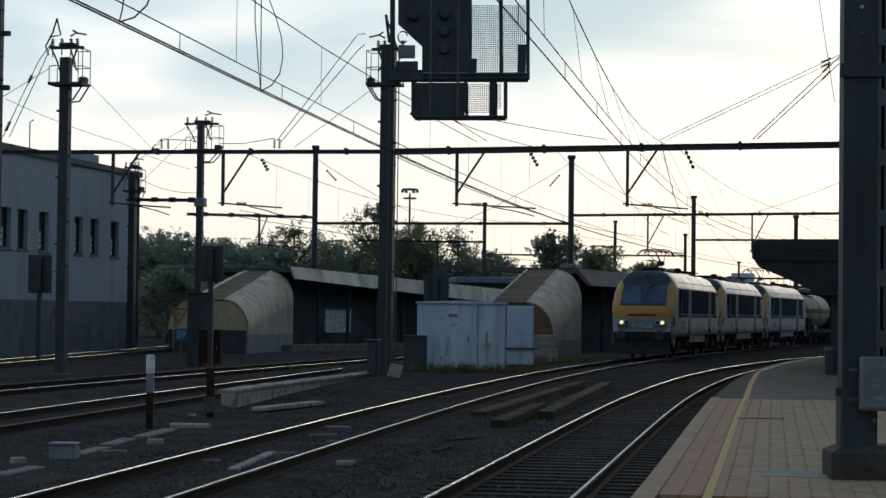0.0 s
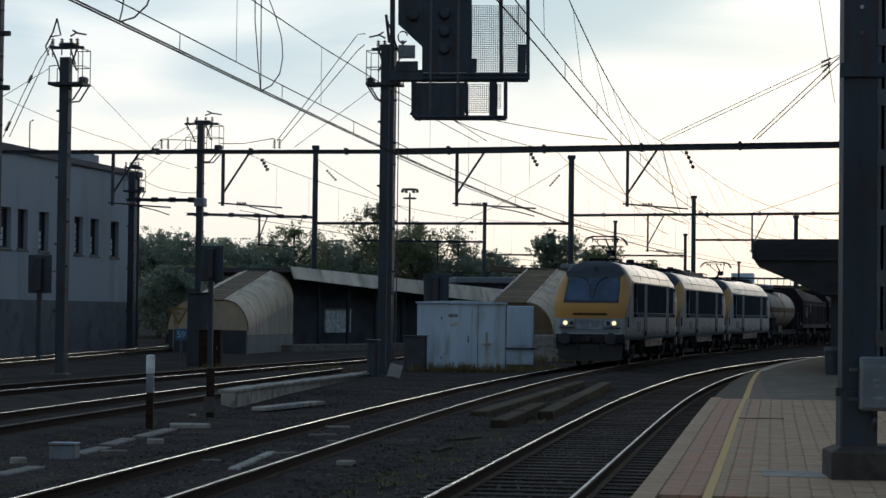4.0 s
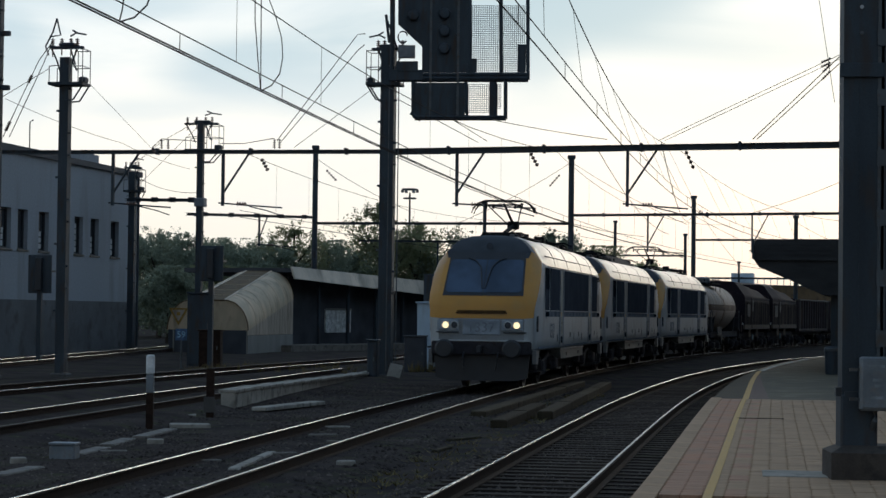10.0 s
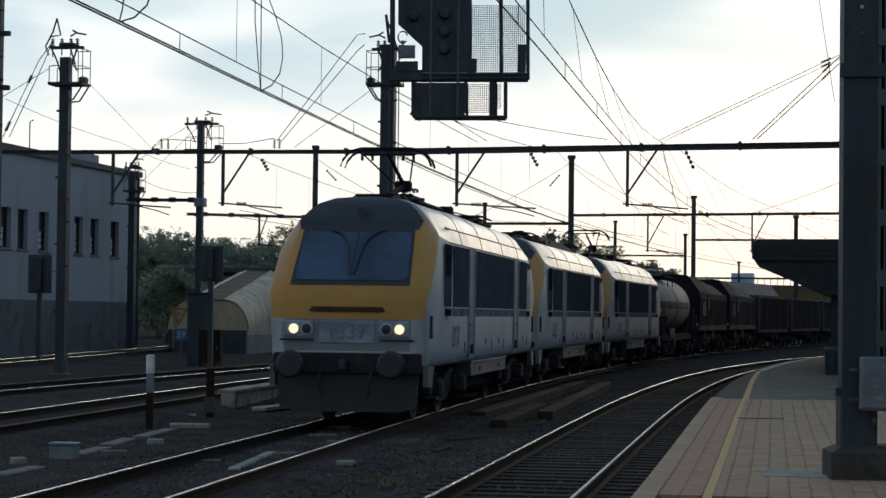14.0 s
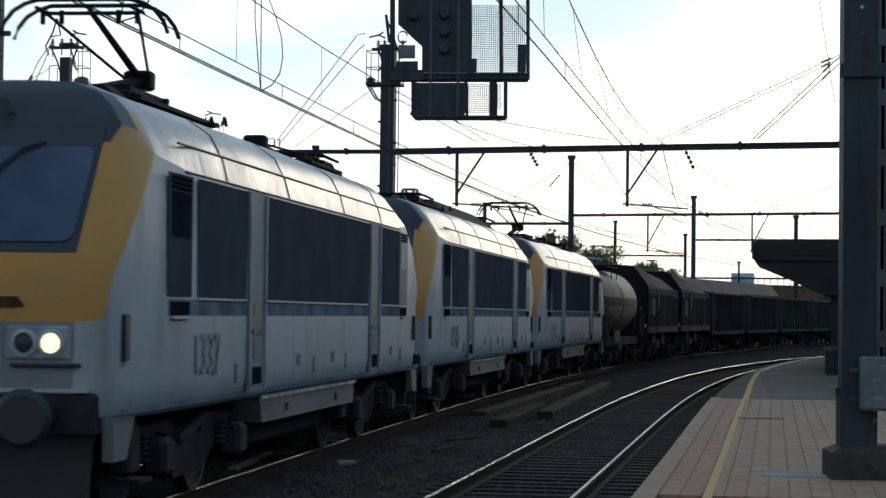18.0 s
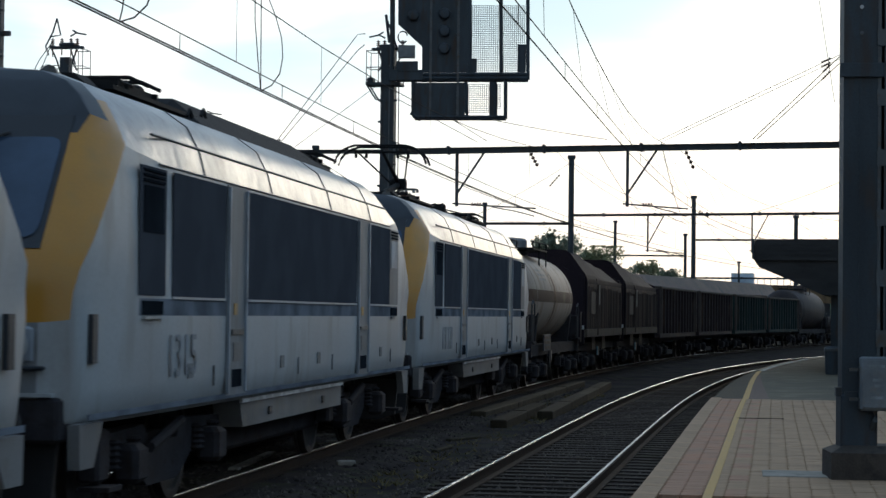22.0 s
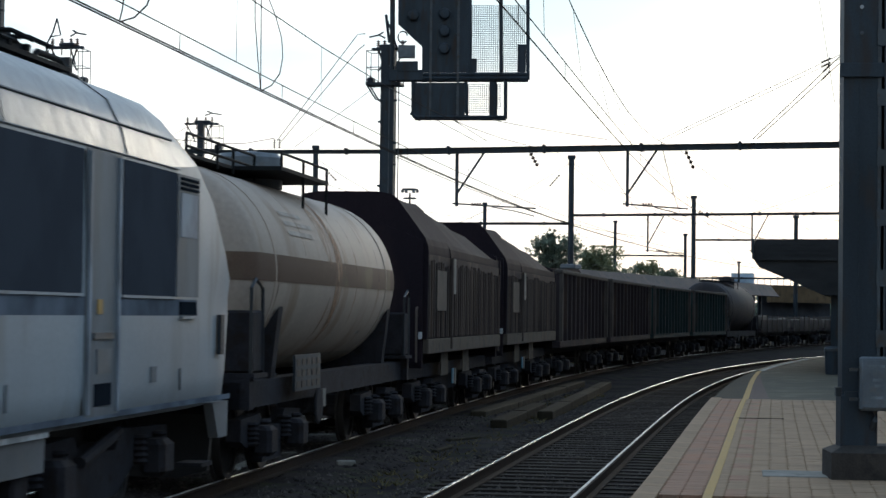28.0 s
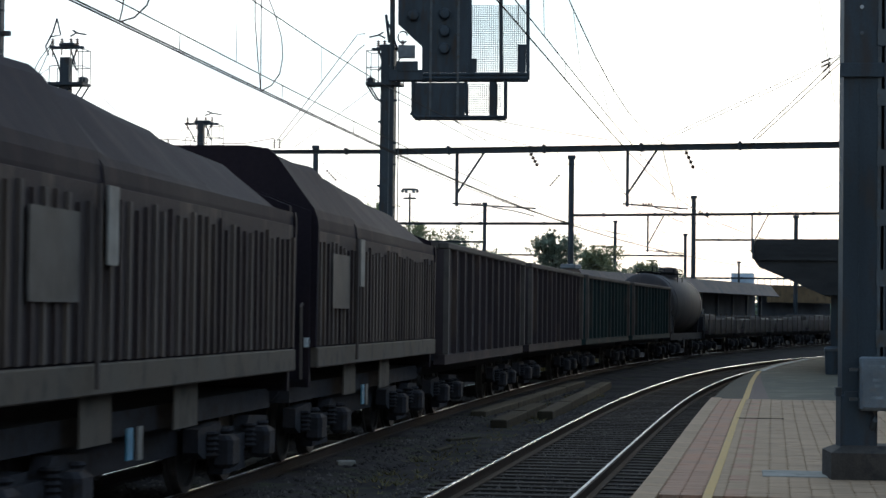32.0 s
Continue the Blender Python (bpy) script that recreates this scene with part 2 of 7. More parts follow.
M["sign_blue"] = material("blue_sign_enamel", (0.03, 0.08, 0.17), 0.4, scale=4, vary=0.15)
M["digit_blue"] = material("pale_blue_digit_paint", (0.22, 0.42, 0.55), 0.5, scale=4, vary=0.2)
M["sign_white"] = material("white_sign_paint", (0.72, 0.72, 0.7), 0.5, scale=4, vary=0.15, stain=(0.45, 0.43, 0.4))
M["sign_yellow"] = material("yellow_warning_paint", (0.40, 0.22, 0.03), 0.5, scale=5, vary=0.2)
M["faded_number"] = material("faded_number_paint", (0.33, 0.355, 0.375), 0.6, scale=3, vary=0.3, bump=0, spec=0.1)
M["side_glass"] = material("dark_side_glass", (0.020, 0.024, 0.03), 0.4, scale=1, vary=0.2, bump=0, spec=0.0)
M["black"] = material("black_paint", (0.02, 0.021, 0.024), 0.55, scale=4)
# rolling stock
M["loco_grey"] = material("light_grey_loco_paint", (0.40, 0.425, 0.43), 0.5, spec=0.15, scale=0.9, fine=25, vary=0.22, bump=0.03, second=(0.37, 0.375, 0.37), stain=(0.30, 0.285, 0.26), streak=4)
M["loco_roof"] = material("pale_roof_paint", (0.27, 0.25, 0.225), 0.34, spec=0.4, scale=1.1, fine=14, vary=0.35, bump=0.04, second=(0.17, 0.16, 0.15), stain=(0.11, 0.10, 0.092), wave=0.7)
M["loco_yellow"] = material("loco_yellow_paint", (0.46, 0.215, 0.026), 0.38, spec=0.45, scale=1.2, vary=0.2, bump=0.03, second=(0.41, 0.19, 0.023), stain=(0.38, 0.195, 0.035))
M["loco_dark"] = material("dark_grey_brow_paint", (0.05, 0.056, 0.064), 0.5, spec=0.2, scale=1.5, vary=0.25, bump=0.03)
M["loco_panel"] = material("black_side_panel", (0.068, 0.074, 0.086), 0.6, scale=1.3, vary=0.12, bump=0.0, second=(0.06, 0.065, 0.076), spec=0.0)
# body grey for the front: darkened for its shade, plus some dust
M["loco_front"] = material("dusty_shaded_front_paint", (0.23, 0.24, 0.25), 0.6, spec=0.2, scale=1.2, vary=0.25, bump=0.03, second=(0.19, 0.197, 0.2), stain=(0.155, 0.148, 0.135))
M["number_plate"] = material("number_plate_paint", (0.33, 0.37, 0.41), 0.6, spec=0.2, scale=2, vary=0.2, bump=0.02)
# body grey made darker: the shade of the door recesses is in the colour
M["loco_door"] = material("grey_door_shade_paint", (0.21, 0.225, 0.235), 0.6, spec=0.15, scale=1.5, vary=0.3, bump=0.03, stain=(0.17, 0.165, 0.155), streak=4)
M["loco_stripe"] = material("blue_grey_stripe_paint", (0.20, 0.22, 0.25), 0.6, scale=1.5, vary=0.2, bump=0.03, spec=0.0)
M["loco_skirt"] = material("grimy_fairing", (0.21, 0.21, 0.208), 0.6, spec=0.2, scale=1.2, vary=0.3, stain=(0.18, 0.165, 0.145))
M["under"] = material("grimy_running_gear", (0.043, 0.040, 0.044), 0.9, spec=0.12, scale=3, fine=30, bump=0.3, stain=(0.028, 0.02, 0.016))
M["wheel"] = material("worn_wheel_steel", (0.07, 0.062, 0.058), 0.55, metal=0.3, scale=4, stain=(0.025, 0.018, 0.014))
M["roof_gear"] = material("sooty_roof_gear", (0.017, 0.018, 0.019), 0.8, spec=0.12, scale=3)
# blue base colour stands for the sky reflected in the glass
M["windscreen"] = material("windscreen_glass", (0.05, 0.08, 0.13), 0.2, spec=0.4, scale=0.8, vary=0.15, bump=0)
M["lamp_on"] = glow("lit_headlamp", (1.0, 0.78, 0.45), 1.15)
M["lamp_off"] = material("unlit_lamp_lens", (0.05, 0.055, 0.065), 0.25, spec=0.3, scale=5, bump=0)
M["tank"] = material("cream_tank_paint", (0.47, 0.365, 0.285), 0.6, spec=0.12, scale=0.7, fine=18, vary=0.3, bump=0.04, second=(0.39, 0.305, 0.235), stain=(0.31, 0.215, 0.145), streak=5)
# tank paint again, darkened for the shaded belly
M["tank_shade"] = material("tank_belly_shade", (0.40, 0.335, 0.265), 0.7, spec=0.1, scale=0.7, vary=0.4, second=(0.33, 0.27, 0.21), stain=(0.26, 0.205, 0.155), streak=4)
M["tank_band"] = material("brown_tank_band", (0.165, 0.105, 0.074), 0.7, spec=0.1, scale=0.5, vary=0.4, second=(0.15, 0.095, 0.062), stain=(0.25, 0.19, 0.12))
M["tank_rust"] = material("rust_streak", (0.31, 0.135, 0.065), 0.75, spec=0.1, scale=1.6, vary=0.5, second=(0.38, 0.235, 0.15), stain=(0.22, 0.095, 0.055), streak=3)
M["tank_wash"] = material("rust_wash", (0.43, 0.27, 0.175), 0.65, spec=0.15, scale=1.0, vary=0.6, second=(0.38, 0.21, 0.12), streak=4)
for rusty in ("tank_rust", "tank_wash"):
    # thin, patchy rust: the paint shows through
    rust_nodes = M[rusty].node_tree
    patch, cover = rust_nodes.nodes.new("ShaderNodeTexNoise"), rust_nodes.nodes.new("ShaderNodeMapRange")
    patch.inputs["Scale"].default_value, patch.inputs["Detail"].default_value = 7.0, 6
    cover.inputs["From Min"].default_value, cover.inputs["From Max"].default_value = 0.36, 0.62
    cover.inputs["To Max"].default_value = 0.92 if rusty == "tank_rust" else 0.68
    rust_nodes.links.new(rust_nodes.nodes["Mapping"].outputs[0], patch.inputs["Vector"])
    rust_nodes.links.new(patch.outputs["Fac"], cover.inputs["Value"])
    rust_nodes.links.new(cover.outputs["Result"], rust_nodes.nodes["Principled BSDF"].inputs["Alpha"])
M["grey_tank"] = material("grey_tank_paint", (0.072, 0.062, 0.062), 0.7, spec=0.15, scale=0.7, vary=0.3, stain=(0.085, 0.065, 0.055), streak=4)
M["hood"] = material("dirty_brown_hood", (0.024, 0.0165, 0.0205), 0.8, spec=0.08, scale=0.9, fine=20, vary=0.4, bump=0.08, second=(0.016, 0.0125, 0.0165), stain=(0.034, 0.022, 0.023), streak=3, wave=0.35)
# sides' stronger light is put into a paler brown, streaked with wear
M["hood_side"] = material("worn_lit_hood_side", (0.066, 0.047, 0.043), 0.8, spec=0.1, scale=1.1, fine=20, vary=0.45, bump=0.08, second=(0.045, 0.035, 0.033), stain=(0.13, 0.095, 0.072), streak=7)
M["rib"] = material("worn_hood_rib", (0.15, 0.115, 0.092), 0.8, spec=0.1, scale=1.5, vary=0.4, second=(0.065, 0.053, 0.05), streak=5)
M["sole"] = material("dusty_solebar", (0.125, 0.096, 0.072), 0.85, spec=0.1, scale=1.2, vary=0.35, second=(0.11, 0.092, 0.075), stain=(0.07, 0.06, 0.05))
M["plate"] = material("grey_label_plate", (0.115, 0.098, 0.085), 0.7, spec=0.15, scale=2, vary=0.25)
M["plate_light"] = material("pale_label_paint", (0.26, 0.235, 0.205), 0.7, spec=0.15, scale=3, vary=0.25)
M["faded_bar"] = material("faded_lettering", (0.42, 0.37, 0.32), 0.7, spec=0.1, scale=3, vary=0.25, bump=0)
M["grille"] = material("brown_grille_shadow", (0.09, 0.05, 0.02), 0.7, spec=0.1, scale=4, vary=0.2)
M["wagon_brown"] = material("brown_wagon_paint", (0.062, 0.046, 0.046), 0.8, spec=0.1, scale=0.9, vary=0.4, stain=(0.095, 0.065, 0.05), streak=4)
M["wagon_teal"] = material("teal_wagon_paint", (0.034, 0.055, 0.052), 0.8, spec=0.1, scale=0.9, vary=0.35, stain=(0.07, 0.06, 0.05), streak=4)
M["rim"] = material("worn_wagon_rim", (0.105, 0.086, 0.074), 0.8, spec=0.15, scale=1.5, vary=0.4, stain=(0.1, 0.08, 0.065))
M["scrap"] = material("bulk_load", (0.07, 0.055, 0.045), 0.95, scale=2, fine=12, bump=0.8)
M["hose"] = material("blue_brake_plate", (0.10, 0.32, 0.45), 0.5, scale=5, vary=0.2)

# ---- building blocks ----


class Geo:
    """Gathers the faces of one mesh."""

    def __init__(self):
        self.v, self.f = [], []

    def add(self, vs, fs):
        n = len(self.v)
        self.v += [tuple(p) for p in vs]
        self.f += [tuple(i + n for i in f) for f in fs]
        return self

    def box(self, lo, hi, m=None, c=0.0):
        """A box between two corners, its edges chamfered by c."""
        (x0, y0, z0), (x1, y1, z1) = lo, hi
        if c <= 0:
            vs = [Vector((x, y, z)) for z in (z0, z1) for x, y in ((x0, y0), (x1, y0), (x1, y1), (x0, y1))]
            fs = [(3, 2, 1, 0), (4, 5, 6, 7), (0, 1, 5, 4), (1, 2, 6, 5), (2, 3, 7, 6), (3, 0, 4, 7)]
        else:
            ring = lambda d, z: [Vector(p) for p in ((x0 + d + c, y0 + d, z), (x1 - d - c, y0 + d, z), (x1 - d, y0 + d + c, z), (x1 - d, y1 - d - c, z), (x1 - d - c, y1 - d, z), (x0 + d + c, y1 - d, z), (x0 + d, y1 - d - c, z), (x0 + d, y0 + d + c, z))]
            vs = ring(c, z0) + ring(0, z0 + c) + ring(0, z1 - c) + ring(c, z1)
            fs = [tuple(range(7, -1, -1)), tuple(range(24, 32))]
            fs += [(8 * k + i, 8 * k + (i + 1) % 8, 8 * k + 8 + (i + 1) % 8, 8 * k + 8 + i) for k in range(3) for i in range(8)]
        if m is not None:
            vs = [m @ v for v in vs]
        return self.add(vs, fs)

    def tube(self, pts, r, n=6, r1=None, caps=True):
        """A round bar along points, its radius running from r to r1."""
        pts = [Vector(p) for p in pts]
        r1 = r if r1 is None else r1
        vs, k = [], len(pts)
        for i, p in enumerate(pts):
            d = (pts[min(i + 1, k - 1)] - pts[max(i - 1, 0)]).normalized()
            a = d.orthogonal().normalized() if abs(d.z) > 0.9 else d.cross(Vector((0, 0, 1))).normalized()
            b = d.cross(a)
            q = r + (r1 - r) * i / max(1, k - 1)
            vs += [p + (a * math.cos(2 * math.pi * j / n) + b * math.sin(2 * math.pi * j / n)) * q for j in range(n)]
        fs = [(i * n + j, i * n + (j + 1) % n, (i + 1) * n + (j + 1) % n, (i + 1) * n + j) for i in range(k - 1) for j in range(n)]
        if caps:
            fs += [tuple(range(n - 1, -1, -1)), tuple(range((k - 1) * n, k * n))]
        return self.add(vs, fs)

    def prism(self, poly, a, b, axis="y", m=None):
        """A polygon drawn across an axis and drawn out along it from a to b."""
        put = {"y": lambda p, t: (p[0], t, p[1]), "x": lambda p, t: (t, p[0], p[1]), "z": lambda p, t: (p[0], p[1], t)}[axis]
        n = len(poly)
        vs = [Vector(put(p, t)) for t in (a, b) for p in poly]
        if m is not None:
            vs = [m @ v for v in vs]
        return self.add(vs, [tuple(range(n - 1, -1, -1)), tuple(range(n, 2 * n))] + [(i, (i + 1) % n, n + (i + 1) % n, n + i) for i in range(n)])

    def lathe(self, prof, n=24, axis="y", m=None):
        """A profile of (radius, height) turned round an axis."""
        put = {"y": lambda r, a, h: (r * math.cos(a), h, r * math.sin(a)), "x": lambda r, a, h: (h, r * math.cos(a), r * math.sin(a)), "z": lambda r, a, h: (r * math.cos(a), r * math.sin(a), h)}[axis]
        vs = [Vector(put(r, 2 * math.pi * j / n, h)) for r, h in prof for j in range(n)]
        if m is not None:
            vs = [m @ v for v in vs]
        k = len(prof)
        return self.add(vs, [(i * n + j, i * n + (j + 1) % n, (i + 1) * n + (j + 1) % n, (i + 1) * n + j) for i in range(k - 1) for j in range(n)] + [tuple(range(n)), tuple(range((k - 1) * n, k * n))])

    def loft(self, rows, closed=True, caps=True):
        n, k = len(rows[0]), len(rows)
        vs = [p for r in rows for p in r]
        fs = [(i * n + j, i * n + (j + 1) % n, (i + 1) * n + (j + 1) % n, (i + 1) * n + j) for i in range(k - 1) for j in range(n if closed else n - 1)]
        if caps:
            fs += [tuple(range(n - 1, -1, -1)), tuple(range((k - 1) * n, k * n))]
        return self.add(vs, fs)

    def mesh(self, name, mat, smooth=False):
        me = bpy.data.meshes.new(name)
        me.from_pydata(self.v, [], self.f)
        me.materials.append(mat)
        bm = bmesh.new()
        bm.from_mesh(me)
        bmesh.ops.recalc_face_normals(bm, faces=bm.faces)
        if smooth:
            for f in bm.faces:
                f.smooth = True
            for e in bm.edges:
                if len(e.link_faces) == 2 and e.calc_face_angle(0) > radians(38):
                    e.smooth = False
        bm.to_mesh(me)
        bm.free()
        return me


def part(name, geo, mat, parent=None, label="", smooth=False):
    ob = new(name, geo.mesh(name, M[mat], smooth) if isinstance(geo, Geo) else geo)
    if parent is not None:
        ob.parent = parent
    return tagged(ob, label)


def thing(name, label, category, group="", kind="", at=None):
    ob = new(name)
    ob.empty_display_size = 0.2
    if at is not None:
        ob.matrix_basis = at
    return tagged(ob, label, category, group, kind)


def lettering(name, text, size, mat, parent, m, label=""):
    """Words as a thin mesh, with the built-in font."""
    cu = bpy.data.curves.new(name, "FONT")
    cu.body, cu.size, cu.extrude, cu.align_x, cu.align_y = text, size, 0.004, "CENTER", "CENTER"
    tmp = bpy.data.objects.new(name, cu)
    me = bpy.data.meshes.new_from_object(tmp)
    bpy.data.objects.remove(tmp)
    me.materials.clear()
    me.materials.append(M[mat])
    me.transform(m)
    ob = new(name, me)
    ob.parent = parent
    return tagged(ob, label)


# ---- the lines of the tracks ----


class Line:
    """A track's centre line on plan: start, heading (degrees east of the view axis), and curvature that changes on the way."""

    def __init__(self, x, y, heading, k0, k1, k2, back=40.0, length=380.0, hold=100.0):
        ds = 0.25
        self.s = np.arange(-back, length, ds)
        u = np.minimum(self.s, hold) / 50
        th = np.cumsum(k0 + k1 * u + k2 * u * u) * ds
        i = int(back / ds)
        self.th = th - th[i] + heading
        self.x = np.cumsum(np.sin(self.th)) * ds
        self.y = np.cumsum(np.cos(self.th)) * ds
        self.x += x - self.x[i]
        self.y += y - self.y[i]

    def turn(self, s):
        return float(np.interp(s, self.s, self.th))

    def at(self, s, off=0.0, z=0.0):
        t = self.turn(s)
        return Vector((float(np.interp(s, self.s, self.x)) + off * math.cos(t), float(np.interp(s, self.s, self.y)) - off * math.sin(t), z))

    def stand(self, s, off=0.0, z=0.0):
        return Matrix.Translation(self.at(s, off, z)) @ Matrix.Rotation(-self.turn(s), 4, "Z")

    def near_y(self, y):
        return float(np.interp(y, self.y[:1200], self.s[:1200]))


NEAR = Line(-1.7793, 8.0, 0.1756, -0.0020, 0.0048, -0.0007, length=300, hold=80)
MAIN = Line(-4.6479, 14.0, 0.1326, -0.0004, 0.0030, -0.0010)
SIDE = Line(-7.0, 42.8, 0.131, 0.0005, 0, 0, length=60)
FAR = Line(-9.9, 57.0, 0.183, 0.0006, 0.0006, 0, back=50, length=120)
YARD = Line(-16.2, 80.0, 0.05, 0.0, 0, 0, back=70, length=120)
GROUND = -0.24
PLATFORM = 0.30

# ---- ground ----


def ground():
    g = Geo()
    n = 90
    xs = sorted({*np.linspace(-60, 60, n).tolist(), -3000, -900, -300, -120, 120, 300, 900, 3000})
    ys = sorted({*np.linspace(-30, 160, n).tolist(), -3000, -600, -120, 260, 500, 1200, 4000})
    zf = lambda x, y: GROUND + (noise.noise(Vector((x * 0.35, y * 0.2, 3))) * 0.05 if abs(x) < 59 and -29 < y < 159 else 0)
    vs = [(x, y, zf(x, y)) for y in ys for x in xs]
    w = len(xs)
    fs = [(j * w + i, j * w + i + 1, (j + 1) * w + i + 1, (j + 1) * w + i) for j in range(len(ys) - 1) for i in range(w - 1)]
    g.add(vs, fs)
    ob = part("ground", g, "ballast", smooth=True)
    tagged(ob, "dark earth and ballast ground of the station yard", "ground", kind="structure")


ground()


def sweep(g, line, s0, s1, prof, step=1.0):
    """Draws a cross-section (offset, height) along a line."""
    n = max(2, int((s1 - s0) / step) + 1)
    rows = [[line.at(s0 + (s1 - s0) * i / (n - 1), o, z) for o, z in prof] for i in range(n)]
    return g.loft(rows)


SLEEPER = Geo().prism([(-0.13, -0.32), (0.13, -0.32), (0.10, -0.168), (-0.10, -0.168)], -1.25, 1.25, "x").mesh("sleeper", M["sleeper"])


def track(name, label, line, s0, s1, sleepers, fill=-0.195, dull=0):
    tr = thing(name, label, "railway track", kind="structure")
    for side in (-0.7525, 0.7525):
        foot = Geo()
        sweep(foot, line, s0, s1, [(side - 0.07, -0.172), (side + 0.07, -0.172), (side + 0.07, -0.155), (side + 0.012, -0.135), (side + 0.012, -0.045), (side + 0.036, -0.032), (side + 0.036, -0.012), (side + 0.024, -0.005), (side - 0.024, -0.005), (side - 0.036, -0.012), (side - 0.036, -0.032), (side - 0.012, -0.045), (side - 0.012, -0.135), (side - 0.07, -0.155)])
        rail = part("rail", foot, "rail_side", tr, "rusted steel rail")
        top = Geo()
        sweep(top, line, s0, s1, [(side - 0.018, -0.0065), (side + 0.018, -0.0065), (side + 0.014, 0.0), (side - 0.014, 0.0)])
        # the rail on this side gets the dimmer head
        worn = dull * side > 0
        part("rail_head", top, ("rail_mid" if dull == 2 else "rail_dull") if worn else "rail_top", rail, "dull running surface" if worn else "polished running surface")
    s = s0 + 0.3
    while s < s1 and sleepers:
        ob = part("sleeper", SLEEPER, None, tr)
        ob.matrix_basis = line.stand(s)
        s += sleepers
    # ballast shoulder
    low = fill + 0.012
    bed = Geo()
    sweep(bed, line, s0, s1, [(-2.1, -0.30), (2.1, -0.30), (1.55, low - 0.02), (0.9, low), (0.62, fill), (-0.62, fill), (-0.9, low), (-1.55, low - 0.02)], 2.0)
    part("ballast_bed", bed, "ballast", tr, "dark ballast shoulder")
    return tr


track("track_near", "curving platform track with bright railheads", NEAR, -30, 130, 0.6, dull=2)
track("track_main", "curving main track that the freight train uses", MAIN, -20, 190, 0.6, -0.16, dull=2)
track("track_side", "dull side track beside a concrete ramp", SIDE, -30, 31, 0.75, -0.15, dull=1)
track("track_far", "far track beside the island platform", FAR, -38, 60, 0.9, -0.14, dull=-1)
track("track_yard", "rusty yard track before the grey building", YARD, -45, 40, 0)


def stones():
    """Loose ballast, nearest stretch of the two main tracks."""
    rng = np.random.default_rng(5)
    g = Geo()
    base = [(1, 0, 0), (-1, 0, 0), (0, 1, 0), (0, -1, 0), (0, 0, 1), (0, 0, -1)]
    fs = [(0, 2, 4), (2, 1, 4), (1, 3, 4), (3, 0, 4), (2, 0, 5), (1, 2, 5), (3, 1, 5), (0, 3, 5)]
    for line, s0, s1, n in ((NEAR, 10, 50, 13000), (MAIN, 6, 50, 11000), (SIDE, -18, 20, 6000), (NEAR, 24, 46, 7000)):
        for _ in range(n):
            s = s0 + (s1 - s0) * rng.random() ** 1.4
            off = rng.uniform(-2.2, 2.2)
            if abs(abs(off) - 0.7525) < 0.1:
                continue
            if n == 7000:
                off = min(0.6, max(-0.6, rng.normal(-0.1, 0.35)))
            z = (-0.185 if line is NEAR else -0.15) - max(0, abs(off) - 1.5) * 0.2
            p = line.at(s, off, z - 0.012)
            r = rng.uniform(0.018, 0.042)
            k = rng.uniform(0.6, 1.3, (6, 3))
            g.add([(p.x + b[0] * r * q[0] + q[1] * 0.004, p.y + b[1] * r * q[1], p.z + b[2] * r * 0.75 * q[2]) for b, q in zip(base, k)], fs)
    for _ in range(14000):
        # scattered between the side track and the main track
        y = 25 + 40 * rng.random() ** 1.3
        x = -6.6 + 0.13 * (y - 42) + rng.uniform(-1.5, 4.5)
        r = rng.uniform(0.012, 0.032)
        k = rng.uniform(0.6, 1.3, (6, 3))
        z = GROUND + noise.noise(Vector((x * 0.35, y * 0.2, 3))) * 0.05
        g.add([(x + b[0] * r * q[0], y + b[1] * r * q[1], z + b[2] * r * 0.75 * q[2]) for b, q in zip(base, k)], fs)
    me = bpy.data.meshes.new("ballast_stones")
    me.from_pydata(g.v, [], g.f)
    me.materials.append(M["stone"])
    tagged(new("ballast_stones", me), "loose dark ballast stones between the rails", "ballast", kind="stuff")


stones()

# ---- the platform ----
STEP = NEAR.near_y(42.6) + 0.4


